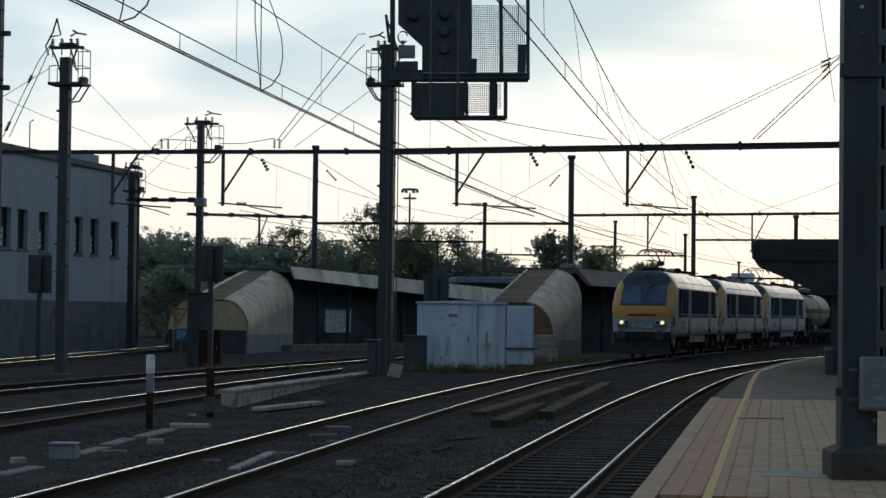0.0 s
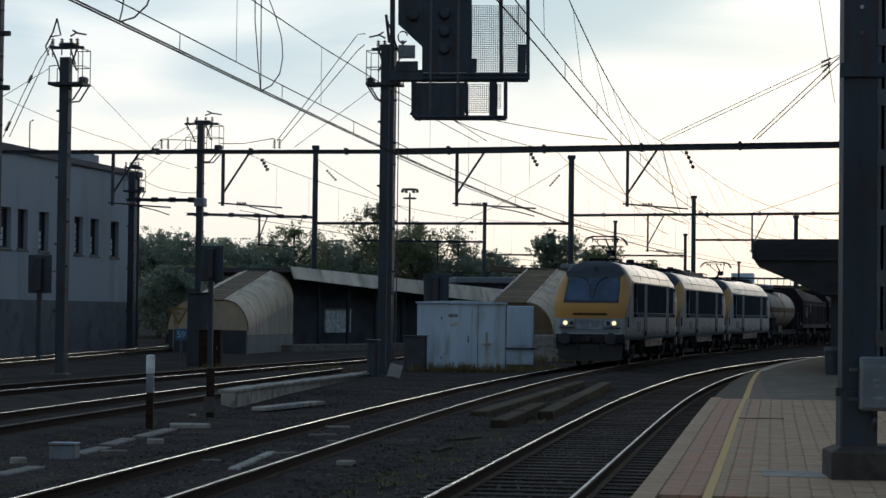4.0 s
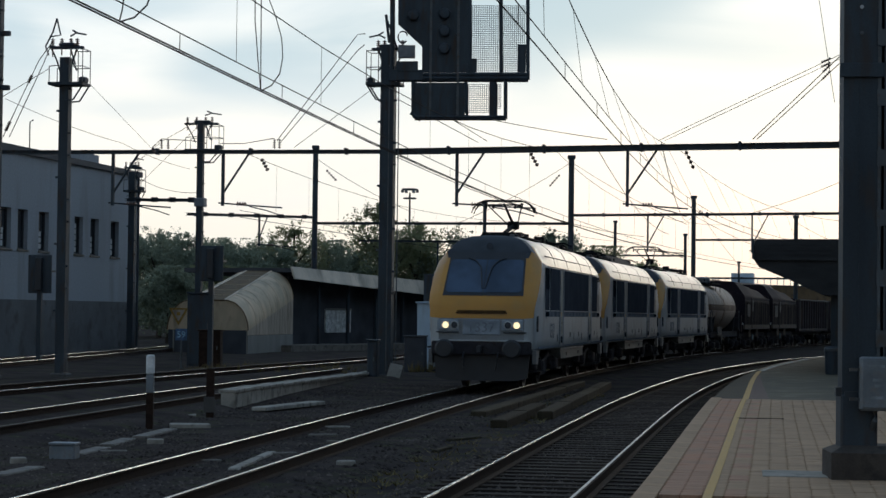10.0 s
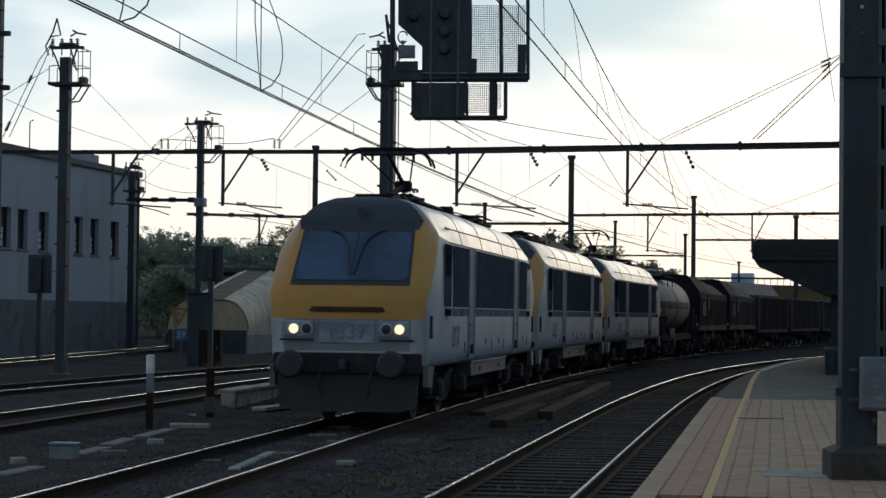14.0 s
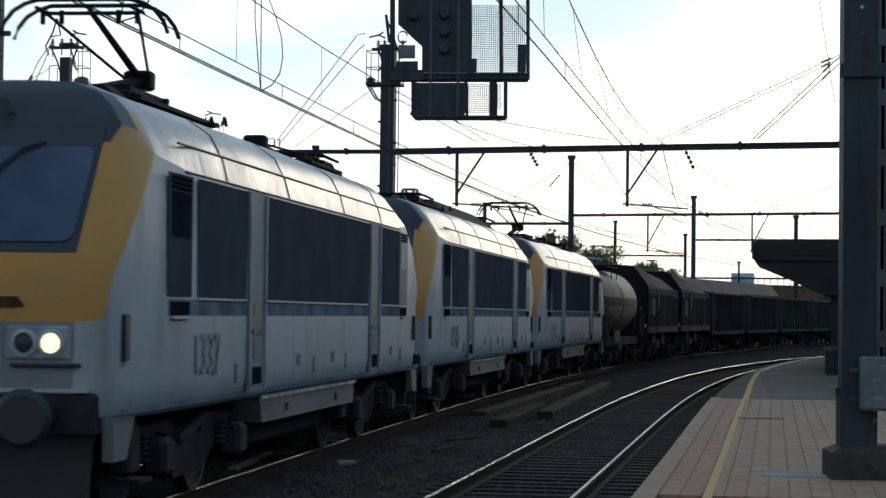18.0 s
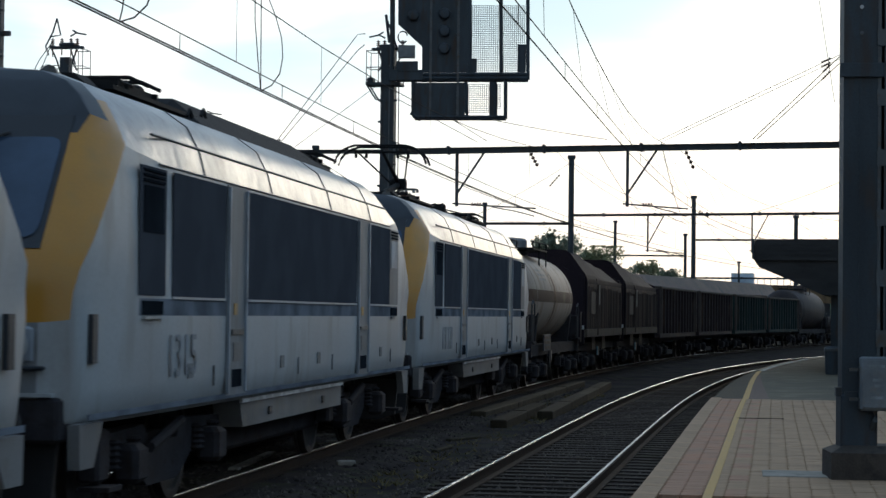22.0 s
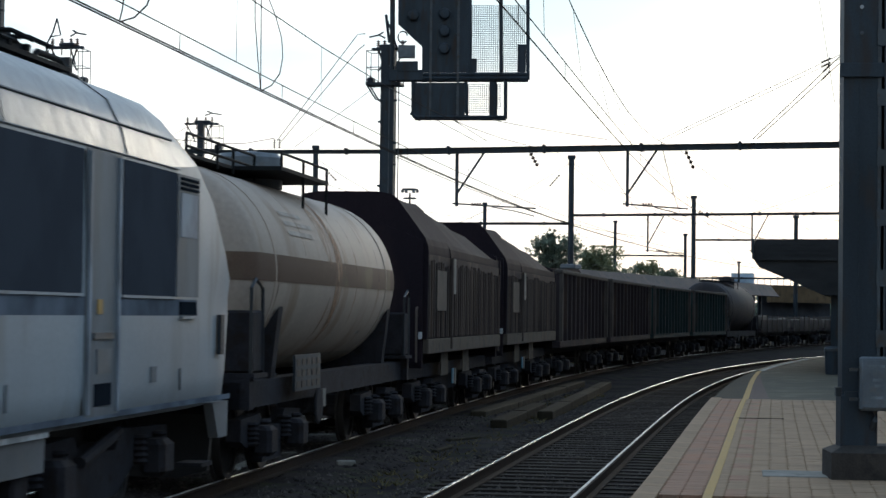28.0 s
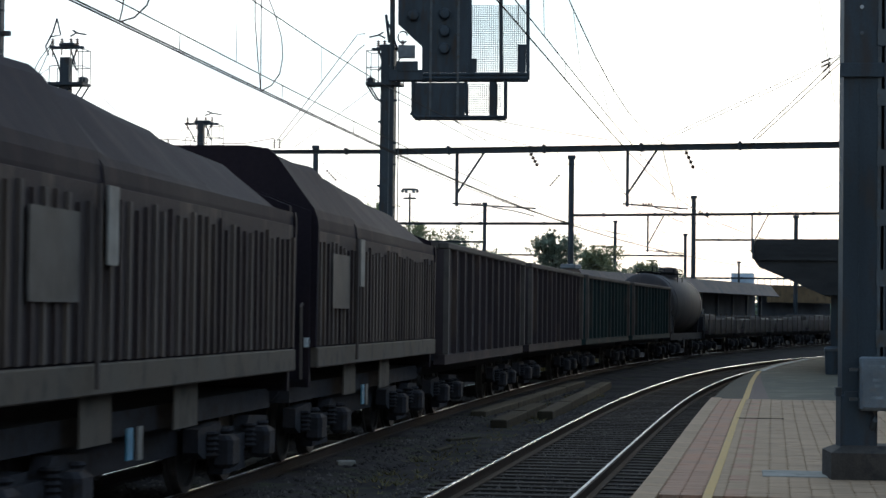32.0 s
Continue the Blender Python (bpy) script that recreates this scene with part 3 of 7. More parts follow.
def platform():
    pl = thing("platform", "paved station platform with a worn yellow line", "platform", kind="structure")
    g = Geo()
    sweep(g, NEAR, -40, STEP, [(1.83, -0.4), (14, -0.4), (14, PLATFORM - 0.055), (1.83, PLATFORM - 0.055)])
    part("platform_core", g, "joint", pl, "sand bed under the pavers")
    g = Geo()
    sweep(g, NEAR, -40, STEP, [(1.66, -0.4), (1.82, -0.4), (1.82, PLATFORM - 0.125), (1.66, PLATFORM - 0.125)])
    part("edge_wall", g, "dark_concrete", pl, "dark concrete platform wall")
    far = Geo()
    sweep(far, NEAR, STEP + 0.02, 130, [(1.72, -0.4), (14, -0.4), (14, PLATFORM - 0.05), (1.72, PLATFORM - 0.05)])
    part("far_platform", far, "asphalt", pl, "grey asphalt surface past the step")
    red = Geo()
    wedge = lambda u, a, b: [NEAR.at(STEP + 0.02 + u * 26, o, PLATFORM + z) for o, z in ((a, -0.16), (b, -0.16), (b, -0.042), (a, -0.042))]
    bend = lambda u: 2.29 - 0.48 * (u * 26 / 24) ** 1.6
    red.loft([wedge(u, 1.62, max(1.7, bend(u))) for u in np.linspace(0, 1, 27)])
    part("brown_strip", red, "asphalt_olive", pl, "olive brown asphalt along the edge")
    red = Geo().loft([wedge(u, max(1.7, bend(u)) + 0.002, max(1.7, bend(u)) + 0.004 + 0.5 * (1 - u)) for u in np.linspace(0, 1, 27)])
    part("brown_strip", red, "asphalt_red", pl, "reddish brown asphalt wedge")
    lip = Geo()
    sweep(lip, NEAR, STEP + 26, 130, [(1.6, PLATFORM - 0.16), (2.0, PLATFORM - 0.16), (2.0, PLATFORM - 0.04), (1.6, PLATFORM - 0.04)])
    part("edge_strip", lip, "edge_stone", pl, "worn concrete edging")
    ln = Geo()
    sweep(ln, NEAR, 9, STEP, [(2.245, PLATFORM - 0.01), (2.33, PLATFORM - 0.01), (2.33, PLATFORM + 0.004), (2.245, PLATFORM + 0.004)], 0.5)
    part("yellow_line", ln, "yellow_line", pl, "worn yellow safety line")
    ln = Geo()
    n = 24
    rows = []
    for i in range(n):
        u = i / (n - 1)
        s = STEP + 0.03 + u * 24
        o = 2.29 - 0.48 * u ** 1.6
        rows.append([NEAR.at(s, o + d, PLATFORM + z) for d, z in ((-0.06, -0.05), (0.06, -0.05), (0.06, -0.034), (-0.06, -0.034))])
    ln.loft(rows)
    part("yellow_line", ln, "yellow_line", pl, "worn yellow safety line")
    ln = Geo()
    for a in np.arange(STEP + 24.5, STEP + 44, 2.6):
        sweep(ln, NEAR, a, a + 2.1, [(1.78, PLATFORM - 0.05), (1.92, PLATFORM - 0.05), (1.92, PLATFORM - 0.034), (1.78, PLATFORM - 0.034)], 0.5)
    part("white_line", ln, "white_line", pl, "worn white edge marks")
    # edging stones
    n = 0
    s = 9.0
    stone = Geo().box((-0.11, -0.497, -0.12), (0.11, 0.497, 0.0), c=0.008).mesh("edge_stone", M["paver"])
    while s < STEP:
        ob = part("edge_stone", stone, None, pl)
        ob.matrix_basis = NEAR.stand(s + 0.5, 1.71, PLATFORM - 0.003)
        s += 1.0
    # steel gutter, patch and drain lid in the paving
    g = Geo().box((-0.38, -0.05, -0.02), (0.38, 0.05, 0.006), c=0.004)
    ob = part("drain_grate", g, "rail_side", pl, "rusty drain grate")
    ob.matrix_basis = pose(5.18, 34.4, PLATFORM, 0, 0, -6)
    g = Geo().box((-0.34, -0.42, -0.02), (0.34, 0.42, 0.008), c=0.006)
    ob = part("manhole_lid", g, "pale_concrete", pl, "pale concrete lid")
    ob.matrix_basis = pose(3.72, 22.25, PLATFORM, 0, 0, -8)
    return pl


PLAT = platform()

# ---- catenary masts, portals and wires ----


def u_section(sx, out, deep, d, t=0.02):
    """Outline of a rolled channel, open towards the mast's middle."""
    p = [(out, -d / 2), (out, d / 2), (out - deep, d / 2), (out - deep, d / 2 - t), (out - t, d / 2 - t), (out - t, -d / 2 + t), (out - deep, -d / 2 + t), (out - deep, -d / 2)]
    return [(sx * x, y) for x, y in p]


def lattice_mast(name, label, x, y, top, w, d, base=GROUND - 0.1, turn=-10.0, group="catenary masts"):
    """Two steel channels joined by batten plates."""
    m = thing(name, label, "catenary mast", group, at=pose(x, y, base, 0, 0, turn))
    h = top - base
    for sx in (-1, 1):
        part("channel", Geo().prism(u_section(sx, w / 2, w * 0.36, d), 0, h, "z"), "steel", m)
    part("web_plate", Geo().box((-w / 2 + 0.025, -d / 2 + 0.005, 0.2), (w / 2 - 0.025, -d / 2 + 0.025, h)), "steel", m)
    z = 0.4
    while z < h - 0.2:
        part("batten_plate", Geo().box((-w / 2 + 0.01, -d / 2 - 0.012, z), (w / 2 - 0.01, -d / 2 - 0.002, z + 0.22)), "steel", m)
        z += 0.62
    for k in range(int((h - 2.4) / 0.72)):
        q = 2.2 + 0.72 * k
        sx = 1 if k % 3 else -1
        part("step_iron", Geo().box((min(sx * w / 2, sx * (w / 2 + 0.09)), -d / 2, q), (max(sx * w / 2, sx * (w / 2 + 0.09)), -d / 2 + 0.12, q + 0.07), c=0.01), "galv" if k % 2 else "steel", m)
    part("foot", Geo().box((-w * 0.9, -d * 0.9, -0.05), (w * 0.9, d * 0.9, 0.22), c=0.05), "dark_concrete", m, "dark concrete foot")
    return m


def round_mast(x, y, top, r, label="dark steel catenary mast", base=GROUND - 0.1, cap=True):
    m = thing("catenary_mast", label, "catenary mast", "catenary masts", at=pose(x, y, base))
    h = top - base
    part("shaft", Geo().tube([(0, 0, 0), (0, 0, h)], r * 1.1, 10, r), "steel", m, smooth=True)
    part("foot", Geo().box((-r * 2, -r * 2, -0.05), (r * 2, r * 2, 0.25), c=0.05), "dark_concrete", m)
    if cap:
        part("cap", Geo().box((-r * 1.35, -r * 1.35, h - 0.02), (r * 1.35, r * 1.35, h + 0.2), c=0.03), "steel", m)
    return m


def service_cage(m, z, w, side=1, seed=0):
    """Guard rail at one side of a mast head, switch gear, insulators and horns above it."""
    rng = random.Random(seed)
    before = set(m.children_recursive)
    deck = Geo().box((-w * 0.75, -0.4, z), (w * 1.15, 0.4, z + 0.09))
    deck.tube([(0.1, -0.3, z - 0.5), (w * 0.6, -0.3, z - 0.48), (w * 1.1, -0.3, z)], 0.03, 5).tube([(0.1, 0.3, z - 0.5), (w * 0.6, 0.3, z - 0.48), (w * 1.1, 0.3, z)], 0.03, 5)
    pl = part("cage_deck", deck, "steel", m)
    bar = lambda a, b, r=0.016: part("cage_rail", Geo().tube([a, b], r, 5), "galv", pl)
    for x in (w * 0.45, w * 1.12):
        for y in (-0.37, 0.37):
            bar((x, y, z), (x, y, z + 1.18))
    for zz in (0.6, 1.16):
        for y in (-0.37, 0.37):
            bar((w * 0.3, y, z + zz), (w * 1.12, y, z + zz))
        bar((w * 1.12, -0.37, z + zz), (w * 1.12, 0.37, z + zz))
    for y in (-0.37, 0.37):
        bar((-w * 0.7, y, z), (-w * 0.7, y, z + 0.62))
        bar((-w * 0.7, y, z + 0.6), (-w * 0.1, y, z + 0.64))
    part("cage_foot", Geo().box((w * 0.8, -0.2, z + 0.09), (w * 1.15, 0.2, z + 0.28), c=0.03), "steel", pl)
    # switch gear: two stacked bars on insulators, slanting rods
    part("switch_bar", Geo().box((-w * 0.9, -0.1, z + 1.2), (w * 0.95, 0.1, z + 1.29), c=0.02).box((-w * 0.35, -0.14, z + 1.28), (w * 0.5, 0.14, z + 1.4), c=0.03), "steel", m)
    for i, x in enumerate((-w * 0.75, -w * 0.25, w * 0.25, w * 0.6)):
        g = Geo().tube([(x, 0, z + 0.95 + 0.05 * i), (x, 0, z + 1.55)], 0.025, 6)
        for k in range(4):
            g.lathe([(0.03, 0), (0.08, 0.025), (0.03, 0.05)], 8, "z", Matrix.Translation((x, 0, z + 1.29 + 0.065 * k)))
        part("insulator", g, "insulator", m)
    horn = (((-w * 0.95, 0, z + 1.0), (-w * 1.15, 0, z + 1.3), (-w * 0.75, 0, z + 1.75), (-w * 0.55, 0, z + 2.2)), ((-w * 0.55, 0, z + 2.2), (-w * 0.3, 0, z + 1.65), (-w * 0.9, 0, z + 1.6)))
    rods = (*(horn if seed == 3 else ()), ((w * 0.2, 0, z + 1.62), (w * 0.55, 0, z + 1.72), (w * 1.1, 0, z + 1.66)), ((w * 0.3, 0, z + 1.82), (w * 0.6, 0, z + 1.72)), ((w * 0.55, 0, z + 1.2), (w * 0.35, 0, z + 0.75), (w * 0.6, 0, z + 0.5)),
            ((w * 0.2, 0.1, z + 1.2), (w * 0.45, 0.1, z + 0.7)), ((-w * 0.85, 0, z + 1.25), (-w * 0.5, 0, z + 0.8), (-w * 0.3, 0, z + 0.4)))
    for pts in rods:
        part("switch_rod", Geo().tube([(x, y + rng.uniform(-0.05, 0.05), q) for x, y, q in pts], 0.03, 5), "steel", m)
    if side < 0:
        for ob in set(m.children_recursive) - before:
            ob.data.transform(Matrix.Diagonal((-1, 1, 1, 1)))
            ob.data.flip_normals()


def portal_beam(name, label, a, b, depth=0.13):
    """A crossing beam of I-section between two points."""
    a, b = Vector(a), Vector(b)
    d = b - a
    m = Matrix.Translation(a) @ d.to_track_quat("X", "Z").to_matrix().to_4x4()
    t = thing(name, label, "portal beam", "portal beams", at=m)
    L = d.length
    part("beam", Geo().box((0, -0.13, -depth / 2), (L, 0.13, -depth / 2 + 0.025)).box((0, -0.13, depth / 2 - 0.025), (L, 0.13, depth / 2)).box((0, -0.05, -depth / 2 + 0.025), (L, 0.05, depth / 2 - 0.025)), "steel", t)
    n = int(L / 3)
    for i in range(n):
        x = (i + 0.6) * L / n
        part("bolt_plate", Geo().box((x - 0.05, -0.16, -depth / 2 - 0.03), (x + 0.05, 0.16, depth / 2 + 0.06), c=0.02), "steel", t)
    return t


def hanger(x, y, top, low, reach=3.2, turn=-10.0, slant=1.0):
    """A dropper post under a beam with its brace and registration arm."""
    m = thing("registration_hanger", "dark steel dropper post with registration arm under the beam", "catenary hanger", "registration hangers", at=pose(x, y, 0, 0, 0, turn))
    part("post", Geo().box((-0.05, -0.05, low - 0.1), (0.05, 0.05, top)), "steel", m)
    part("brace", Geo().tube([(0.02, 0, low + 0.35), (0.95 * slant, 0, top)], 0.04, 6), "steel", m)
    g = Geo().tube([(-0.15, 0, low), (reach * 0.55, 0, low - 0.1), (reach, 0, low - 0.16)], 0.03, 6)
    part("registration_arm", g, "steel", m)
    g = Geo()
    for k in range(4):
        g.lathe([(0.03, 0), (0.085, 0.03), (0.03, 0.07)], 8, "x", Matrix.Translation((0.5 + 0.09 * k, 0, low - 0.03)))
    part("insulator", g, "insulator", m)
    part("steady_arm", Geo().tube([(reach * 0.45, 0, low - 0.12), (reach * 0.75, 0, low - 0.26), (reach * 0.98, 0, low - 0.42)], 0.02, 5), "steel", m)


# portal across the tracks, about seventy metres off
P1S = MAIN.near_y(70.6)


def across(off, z=0.0, s=None):
    return MAIN.at(P1S if s is None else s, off, z)


def first_portal():
    L = across(-26, 7.43)
    mid = across(-5.6, 7.41)
    R = across(10.6, 7.62)
    portal_beam("portal_beam", "dark steel portal beam over the side tracks", L, mid - Vector((0.3, 0, 0)))
    portal_beam("portal_beam", "heavy dark steel portal beam over the main tracks", mid + Vector((-0.05, -0.05, 0)), R, 0.2)
    m = lattice_mast("catenary_mast", "tall dark lattice catenary mast with head cage", -12.33, 68.6, 10.12, 0.31, 0.34)
    service_cage(m, 9.2 - GROUND + 0.1, 0.62, seed=3)
    m = lattice_mast("signal_mast", "heavy dark lattice mast carrying the signal bracket", -1.9, 71.2, 10.9, 0.46, 0.45, group="")
    service_cage(m, 9.6 - GROUND + 0.1, 0.62, side=-1, seed=4)
    lattice_mast("catenary_mast", "dark lattice catenary mast on the platform", R.x + 0.1, R.y, 9.5, 0.4, 0.4, base=PLATFORM - 0.05)
    m = lattice_mast("catenary_mast", "tall dark lattice mast at the yard side", -14.02, 66.0, 12.5, 0.3, 0.3)
    for z in (9.1, 10.8):
        part("bracket", Geo().box((0.15, -0.08, z), (0.42, 0.08, z + 0.16), c=0.02), "steel", m)
    d = (R - L).normalized()
    for x, low, reach in ((0.44, 5.66, 2.7), (6.1, 5.66, 2.0), (-7.6, 5.66, 2.1), (-11.5, 5.66, 2.1)):
        q = L + d * ((x - L.x) / d.x)
        hanger(x, q.y, 7.42, low, reach)


first_portal()


def second_masts():
    m = lattice_mast("catenary_mast", "slim dark lattice mast with head cage", -10.95, 95.0, 10.45, 0.27, 0.3)
    service_cage(m, 9.45, 0.85, seed=5)
    part("junction_box", Geo().box((-0.2, -0.3, 6.95), (0.27, 0.2, 7.35), c=0.03), "grey_box", m, "pale junction box")
    m = lattice_mast("catenary_mast", "slim dark mast beside the grey building", -15.9, 108.0, 9.0, 0.32, 0.32)
    service_cage(m, 8.3, 0.5, seed=6)
    round_mast(-7.6, 125, 11.6, 0.16)
    round_mast(7.55, 125, 11.2, 0.17)
    round_mast(18.95, 160, 10.9, 0.17)
    round_mast(3.13, 160, 10.2, 0.14)
    round_mast(15.46, 190, 10.3, 0.14)
    round_mast(21.77, 190, 9.2, 0.14)
    round_mast(26.7, 160, 9.5, 0.16)
    round_mast(29.4, 210, 7.3, 0.12)
    for a, b, lab in (((-16.0, 107, 7.52), (-11.0, 95.2, 6.92), "slim dark steel beam between two masts"),
                      ((-13.3, 110, 6.97), (-7.7, 125, 7.55), "slim dark steel beam between two masts"),
                      ((-7.5, 125, 7.2), (7.45, 125, 7.35), "slim dark steel portal beam"),
                      ((7.65, 125, 7.85), (25.5, 121, 8.0), "slim dark steel portal beam"),
                      ((-6.4, 160, 7.4), (3.0, 160, 7.4), "slim dark steel portal beam"),
                      ((19.05, 160, 7.75), (34, 157, 7.8), "slim dark steel portal beam"),
                      ((3.9, 190, 7.3), (21.7, 190, 7.4), "slim dark steel portal beam"),
                      ((23.5, 205, 5.7), (40, 200, 5.7), "slim dark steel portal beam")):
        portal_beam("portal_beam", lab, a, b, 0.15)
    for x, y, top, low, reach, slant in ((12.0, 124, 7.9, 5.8, 2.1, 1.0), (17.9, 122.5, 7.95, 5.8, 1.9, 1.0), (-10.27, 118, 7.28, 5.7, 2.2, 0.5), (-0.4, 160, 7.3, 5.2, 2.0, 1.0)):
        hanger(x, y, top, low, reach, slant=slant)


second_masts()


def wire(points, r=0.011, name="overhead_wire", label="thin dark overhead wire"):
    pts = [Vector(p) for p in points]
    ob = part(name, Geo().tube(pts, r, 4, caps=False), "wire")
    return tagged(ob, label, "overhead wire", "overhead wires")


def sagging(a, b, sag, n=10):
    a, b = Vector(a), Vector(b)
    return [a.lerp(b, i / n) - Vector((0, 0, sag * 4 * (i / n) * (1 - i / n))) for i in range(n + 1)]


def catenary(line, supports, contact=5.18, top=7.45, sag=1.1, double=False, label="tracks", lean=(0, 0, 0, 0)):
    """Compound catenary of one track: carrier, auxiliary wire, contact wire and droppers, from support (place, offset) to support."""
    t = thing("catenary_line", "thin dark contact and carrier wires above the " + label, "overhead wire", "overhead wires")
    for k0, ((a, oa), (b, ob_)) in enumerate(zip(supports, supports[1:])):
        n = 12
        off = lambda u: oa + (ob_ - oa) * u
        run = lambda z, d=0.0: [line.at(a + (b - a) * i / n, off(i / n) + d, z) for i in range(n + 1)]
        for d in ((-0.03, 0.03) if double else (0.0,)):
            part("contact_wire", Geo().tube(run(contact, d), 0.0115, 4, caps=False), "wire", t)
        part("auxiliary_wire", Geo().tube(run(contact + 0.23), 0.009, 4, caps=False), "wire", t)
        k = sag * ((b - a) / 72) ** 2
        pts = [p + Vector((0, 0, -4 * k * (i / n) * (1 - i / n))) for i, p in enumerate([line.at(a + (b - a) * i / n, off(i / n) + lean[k0] + (lean[k0 + 1] - lean[k0]) * i / n, top) for i in range(n + 1)])]
        part("carrier_wire", Geo().tube(pts, 0.010, 4, caps=False), "wire", t)
        low = run(contact + 0.23)
        for i in range(1, n):
            part("dropper_wire", Geo().tube([pts[i], low[i]], 0.005, 4, caps=False), "wire", t)
        for i in range(n):
            u = (i + 0.5) / n
            part("dropper_clip", Geo().tube([line.at(a + (b - a) * u, off(u), contact), line.at(a + (b - a) * u, off(u), contact + 0.23)], 0.007, 4, caps=False), "wire", t)


catenary(MAIN, [(P1S - 72, -0.36), (P1S, -0.08), (P1S + 57, -0.2), (P1S + 95, 0.2)], contact=5.15, double=True, label="main track")
N1 = NEAR.near_y(69.6)
catenary(NEAR, [(N1 - 66, 0.05), (N1, -0.05), (N1 + 55, 0.2), (N1 + 92, -0.1)], label="platform track", lean=(0.45, -1.0, 0, 0))
catenary(FAR, [(16, -0.1), (70, 0.1), (105, 0)], label="far track")


def insulator_string(a, b, n=5, r=0.06):
    """A short string of insulator discs between two points of a wire."""
    a, b = Vector(a), Vector(b)
    d = b - a
    m = Matrix.Translation(a) @ d.to_track_quat("Z", "Y").to_matrix().to_4x4()
    L = d.length
    prof = [(0.012, 0.0)]
    for k in range(n):
        z = L * (k + 0.5) / n
        prof += [(0.018, z - L * 0.3 / n), (r, z), (0.018, z + L * 0.3 / n)]
    prof.append((0.012, L))
    ob = part("insulator_string", Geo().lathe(prof, 8, "z", m), "insulator")
    return tagged(ob, "short dark insulator string on an overhead wire", "insulator", "insulator strings")


def feeders():
    # twin feeders that fall from the signal mast head to stand-off insulators on the beam
    wire([(-2.7, 70.9, 11.32), (-2.95, 70.9, 11.3), (-5.75, 72.6, 7.82)], 0.016)
    wire([(-2.72, 70.9, 10.95), (-2.95, 70.9, 10.75), (-5.6, 72.6, 7.8)], 0.016)
    wire([(-2.37, 71, 9.53), (-5.2, 73, 7.61)], 0.011)
    for x in (-9.83, -9.6, -5.84, -5.66):
        y = 73.4 if x < -8 else 72.6
        insulator_string((x, y, 7.55), (x, y, 7.88), 4, 0.07)
    wire([(-10.15, 73.4, 7.6), (-9.83, 73.4, 7.9), (-9.0, 75, 7.98), (-8.9, 79, 8.2)], 0.014)
    wire([(-8.5, 80, 8.28), (-7.2, 76, 7.98), (-5.85, 72.6, 7.9)], 0.014)
    # jumper loops that hang from the carrier of the main track
    wire([(-3.99, 44, 8.7), (-3.98, 44, 8.0), (-3.9, 44, 7.1), (-3.84, 44, 6.55)], 0.014)
    wire([(-3.86, 44, 8.7), (-3.85, 44, 7.6), (-3.84, 44, 6.55)], 0.014)
    wire([(-3.75, 44, 8.6), (-3.55, 44, 8.1), (-3.42, 44, 7.65), (-3.39, 44, 7.25), (-3.45, 44, 6.9), (-3.62, 44, 6.65), (-3.86, 44, 6.53)], 0.014)
    wire([(-4.72, 31, 6.7), (-4.76, 31, 6.35), (-4.8, 31, 6.18)], 0.013)
    wire([(-4.3, 31, 6.7), (-4.4, 31, 6.42), (-4.58, 31, 6.24), (-4.8, 31, 6.17)], 0.013)
    # feeders that fall from the platform mast to the beam
    for d in (0.0, 0.14):
        wire([(12.9, 69, 10.56 - d), (7.05 + d * 1.5, 69.5, 7.72)], 0.010)
        wire([(12.9, 69, 10.5 - d * 1.6), (10.15 + d, 69.5, 7.8)], 0.015)
        insulator_string((12.62, 69, 10.45 - d), (12.3, 69, 10.30 - d), 4)
        insulator_string((12.6, 69, 10.24 - d * 1.6), (12.35, 69, 9.98 - d * 1.6), 4)
    wire([(11.95, 68, 12.8), (12.75, 69, 9.0)], 0.012)
    # earth wires and switches on the yard side
    wire(sagging((-13.74, 66, 8.5), (-11.9, 78, 8.1), 0.1) + sagging((-11.9, 78, 8.1), (-10.6, 88, 7.85), 0.1)[1:], 0.009)
    wire([(-13.8, 66, 7.3), (-13.1, 68, 9.95), (-12.75, 68.4, 10.6)], 0.018)
    wire([(-13.6, 66, 7.3), (-12.95, 68, 9.85), (-12.8, 68.4, 10.5)], 0.018)
    wire([(-13.85, 66, 8.55), (-12.75, 68, 9.7)], 0.011)
    insulator_string((-13.75, 66.15, 7.5), (-13.66, 66.4, 7.83), 5)
    insulator_string((-13.31, 67.4, 9.155), (-13.24, 67.6, 9.42), 4)
    wire([(-11.51, 68.5, 9.24), (-9.91, 72.5, 7.36)], 0.009)
    insulator_string((-10.0, 72.3, 7.5), (-9.9, 72.5, 7.35), 3)
    wire([(-15.0, 100, 7.3), (-11.1, 94.9, 10.2)], 0.012)
    wire(sagging((-15.4, 107.5, 8.6), (-10.9, 95.5, 7.3), 0.25), 0.012)
    wire([(-11.2, 94.8, 10.4), (-12.3, 92, 9.3), (-13.4, 88, 7.6)], 0.012)
    # long wires toward the background
    wire(sagging((1.75, 71, 8.45), (5.4, 70, 7.78), 0.03), 0.012)
    wire([(-1.6, 71, 9.15), (1.15, 71.5, 7.75)], 0.012)
    wire([(0.3, 71, 8.45), (1.45, 71.5, 7.8)], 0.012)
    wire(sagging((7.2, 70, 7.7), (18.8, 159, 9.8), 1.5), 0.015)
    wire(sagging((5.0, 70, 7.6), (13.0, 122, 6.7), 0.6), 0.015)
    wire(sagging((-1.6, 71.2, 7.2), (11.8, 124, 6.6), 0.5), 0.015)
    wire(sagging((19.0, 160, 10.5), (27.2, 190, 6.0), 0.3), 0.015)
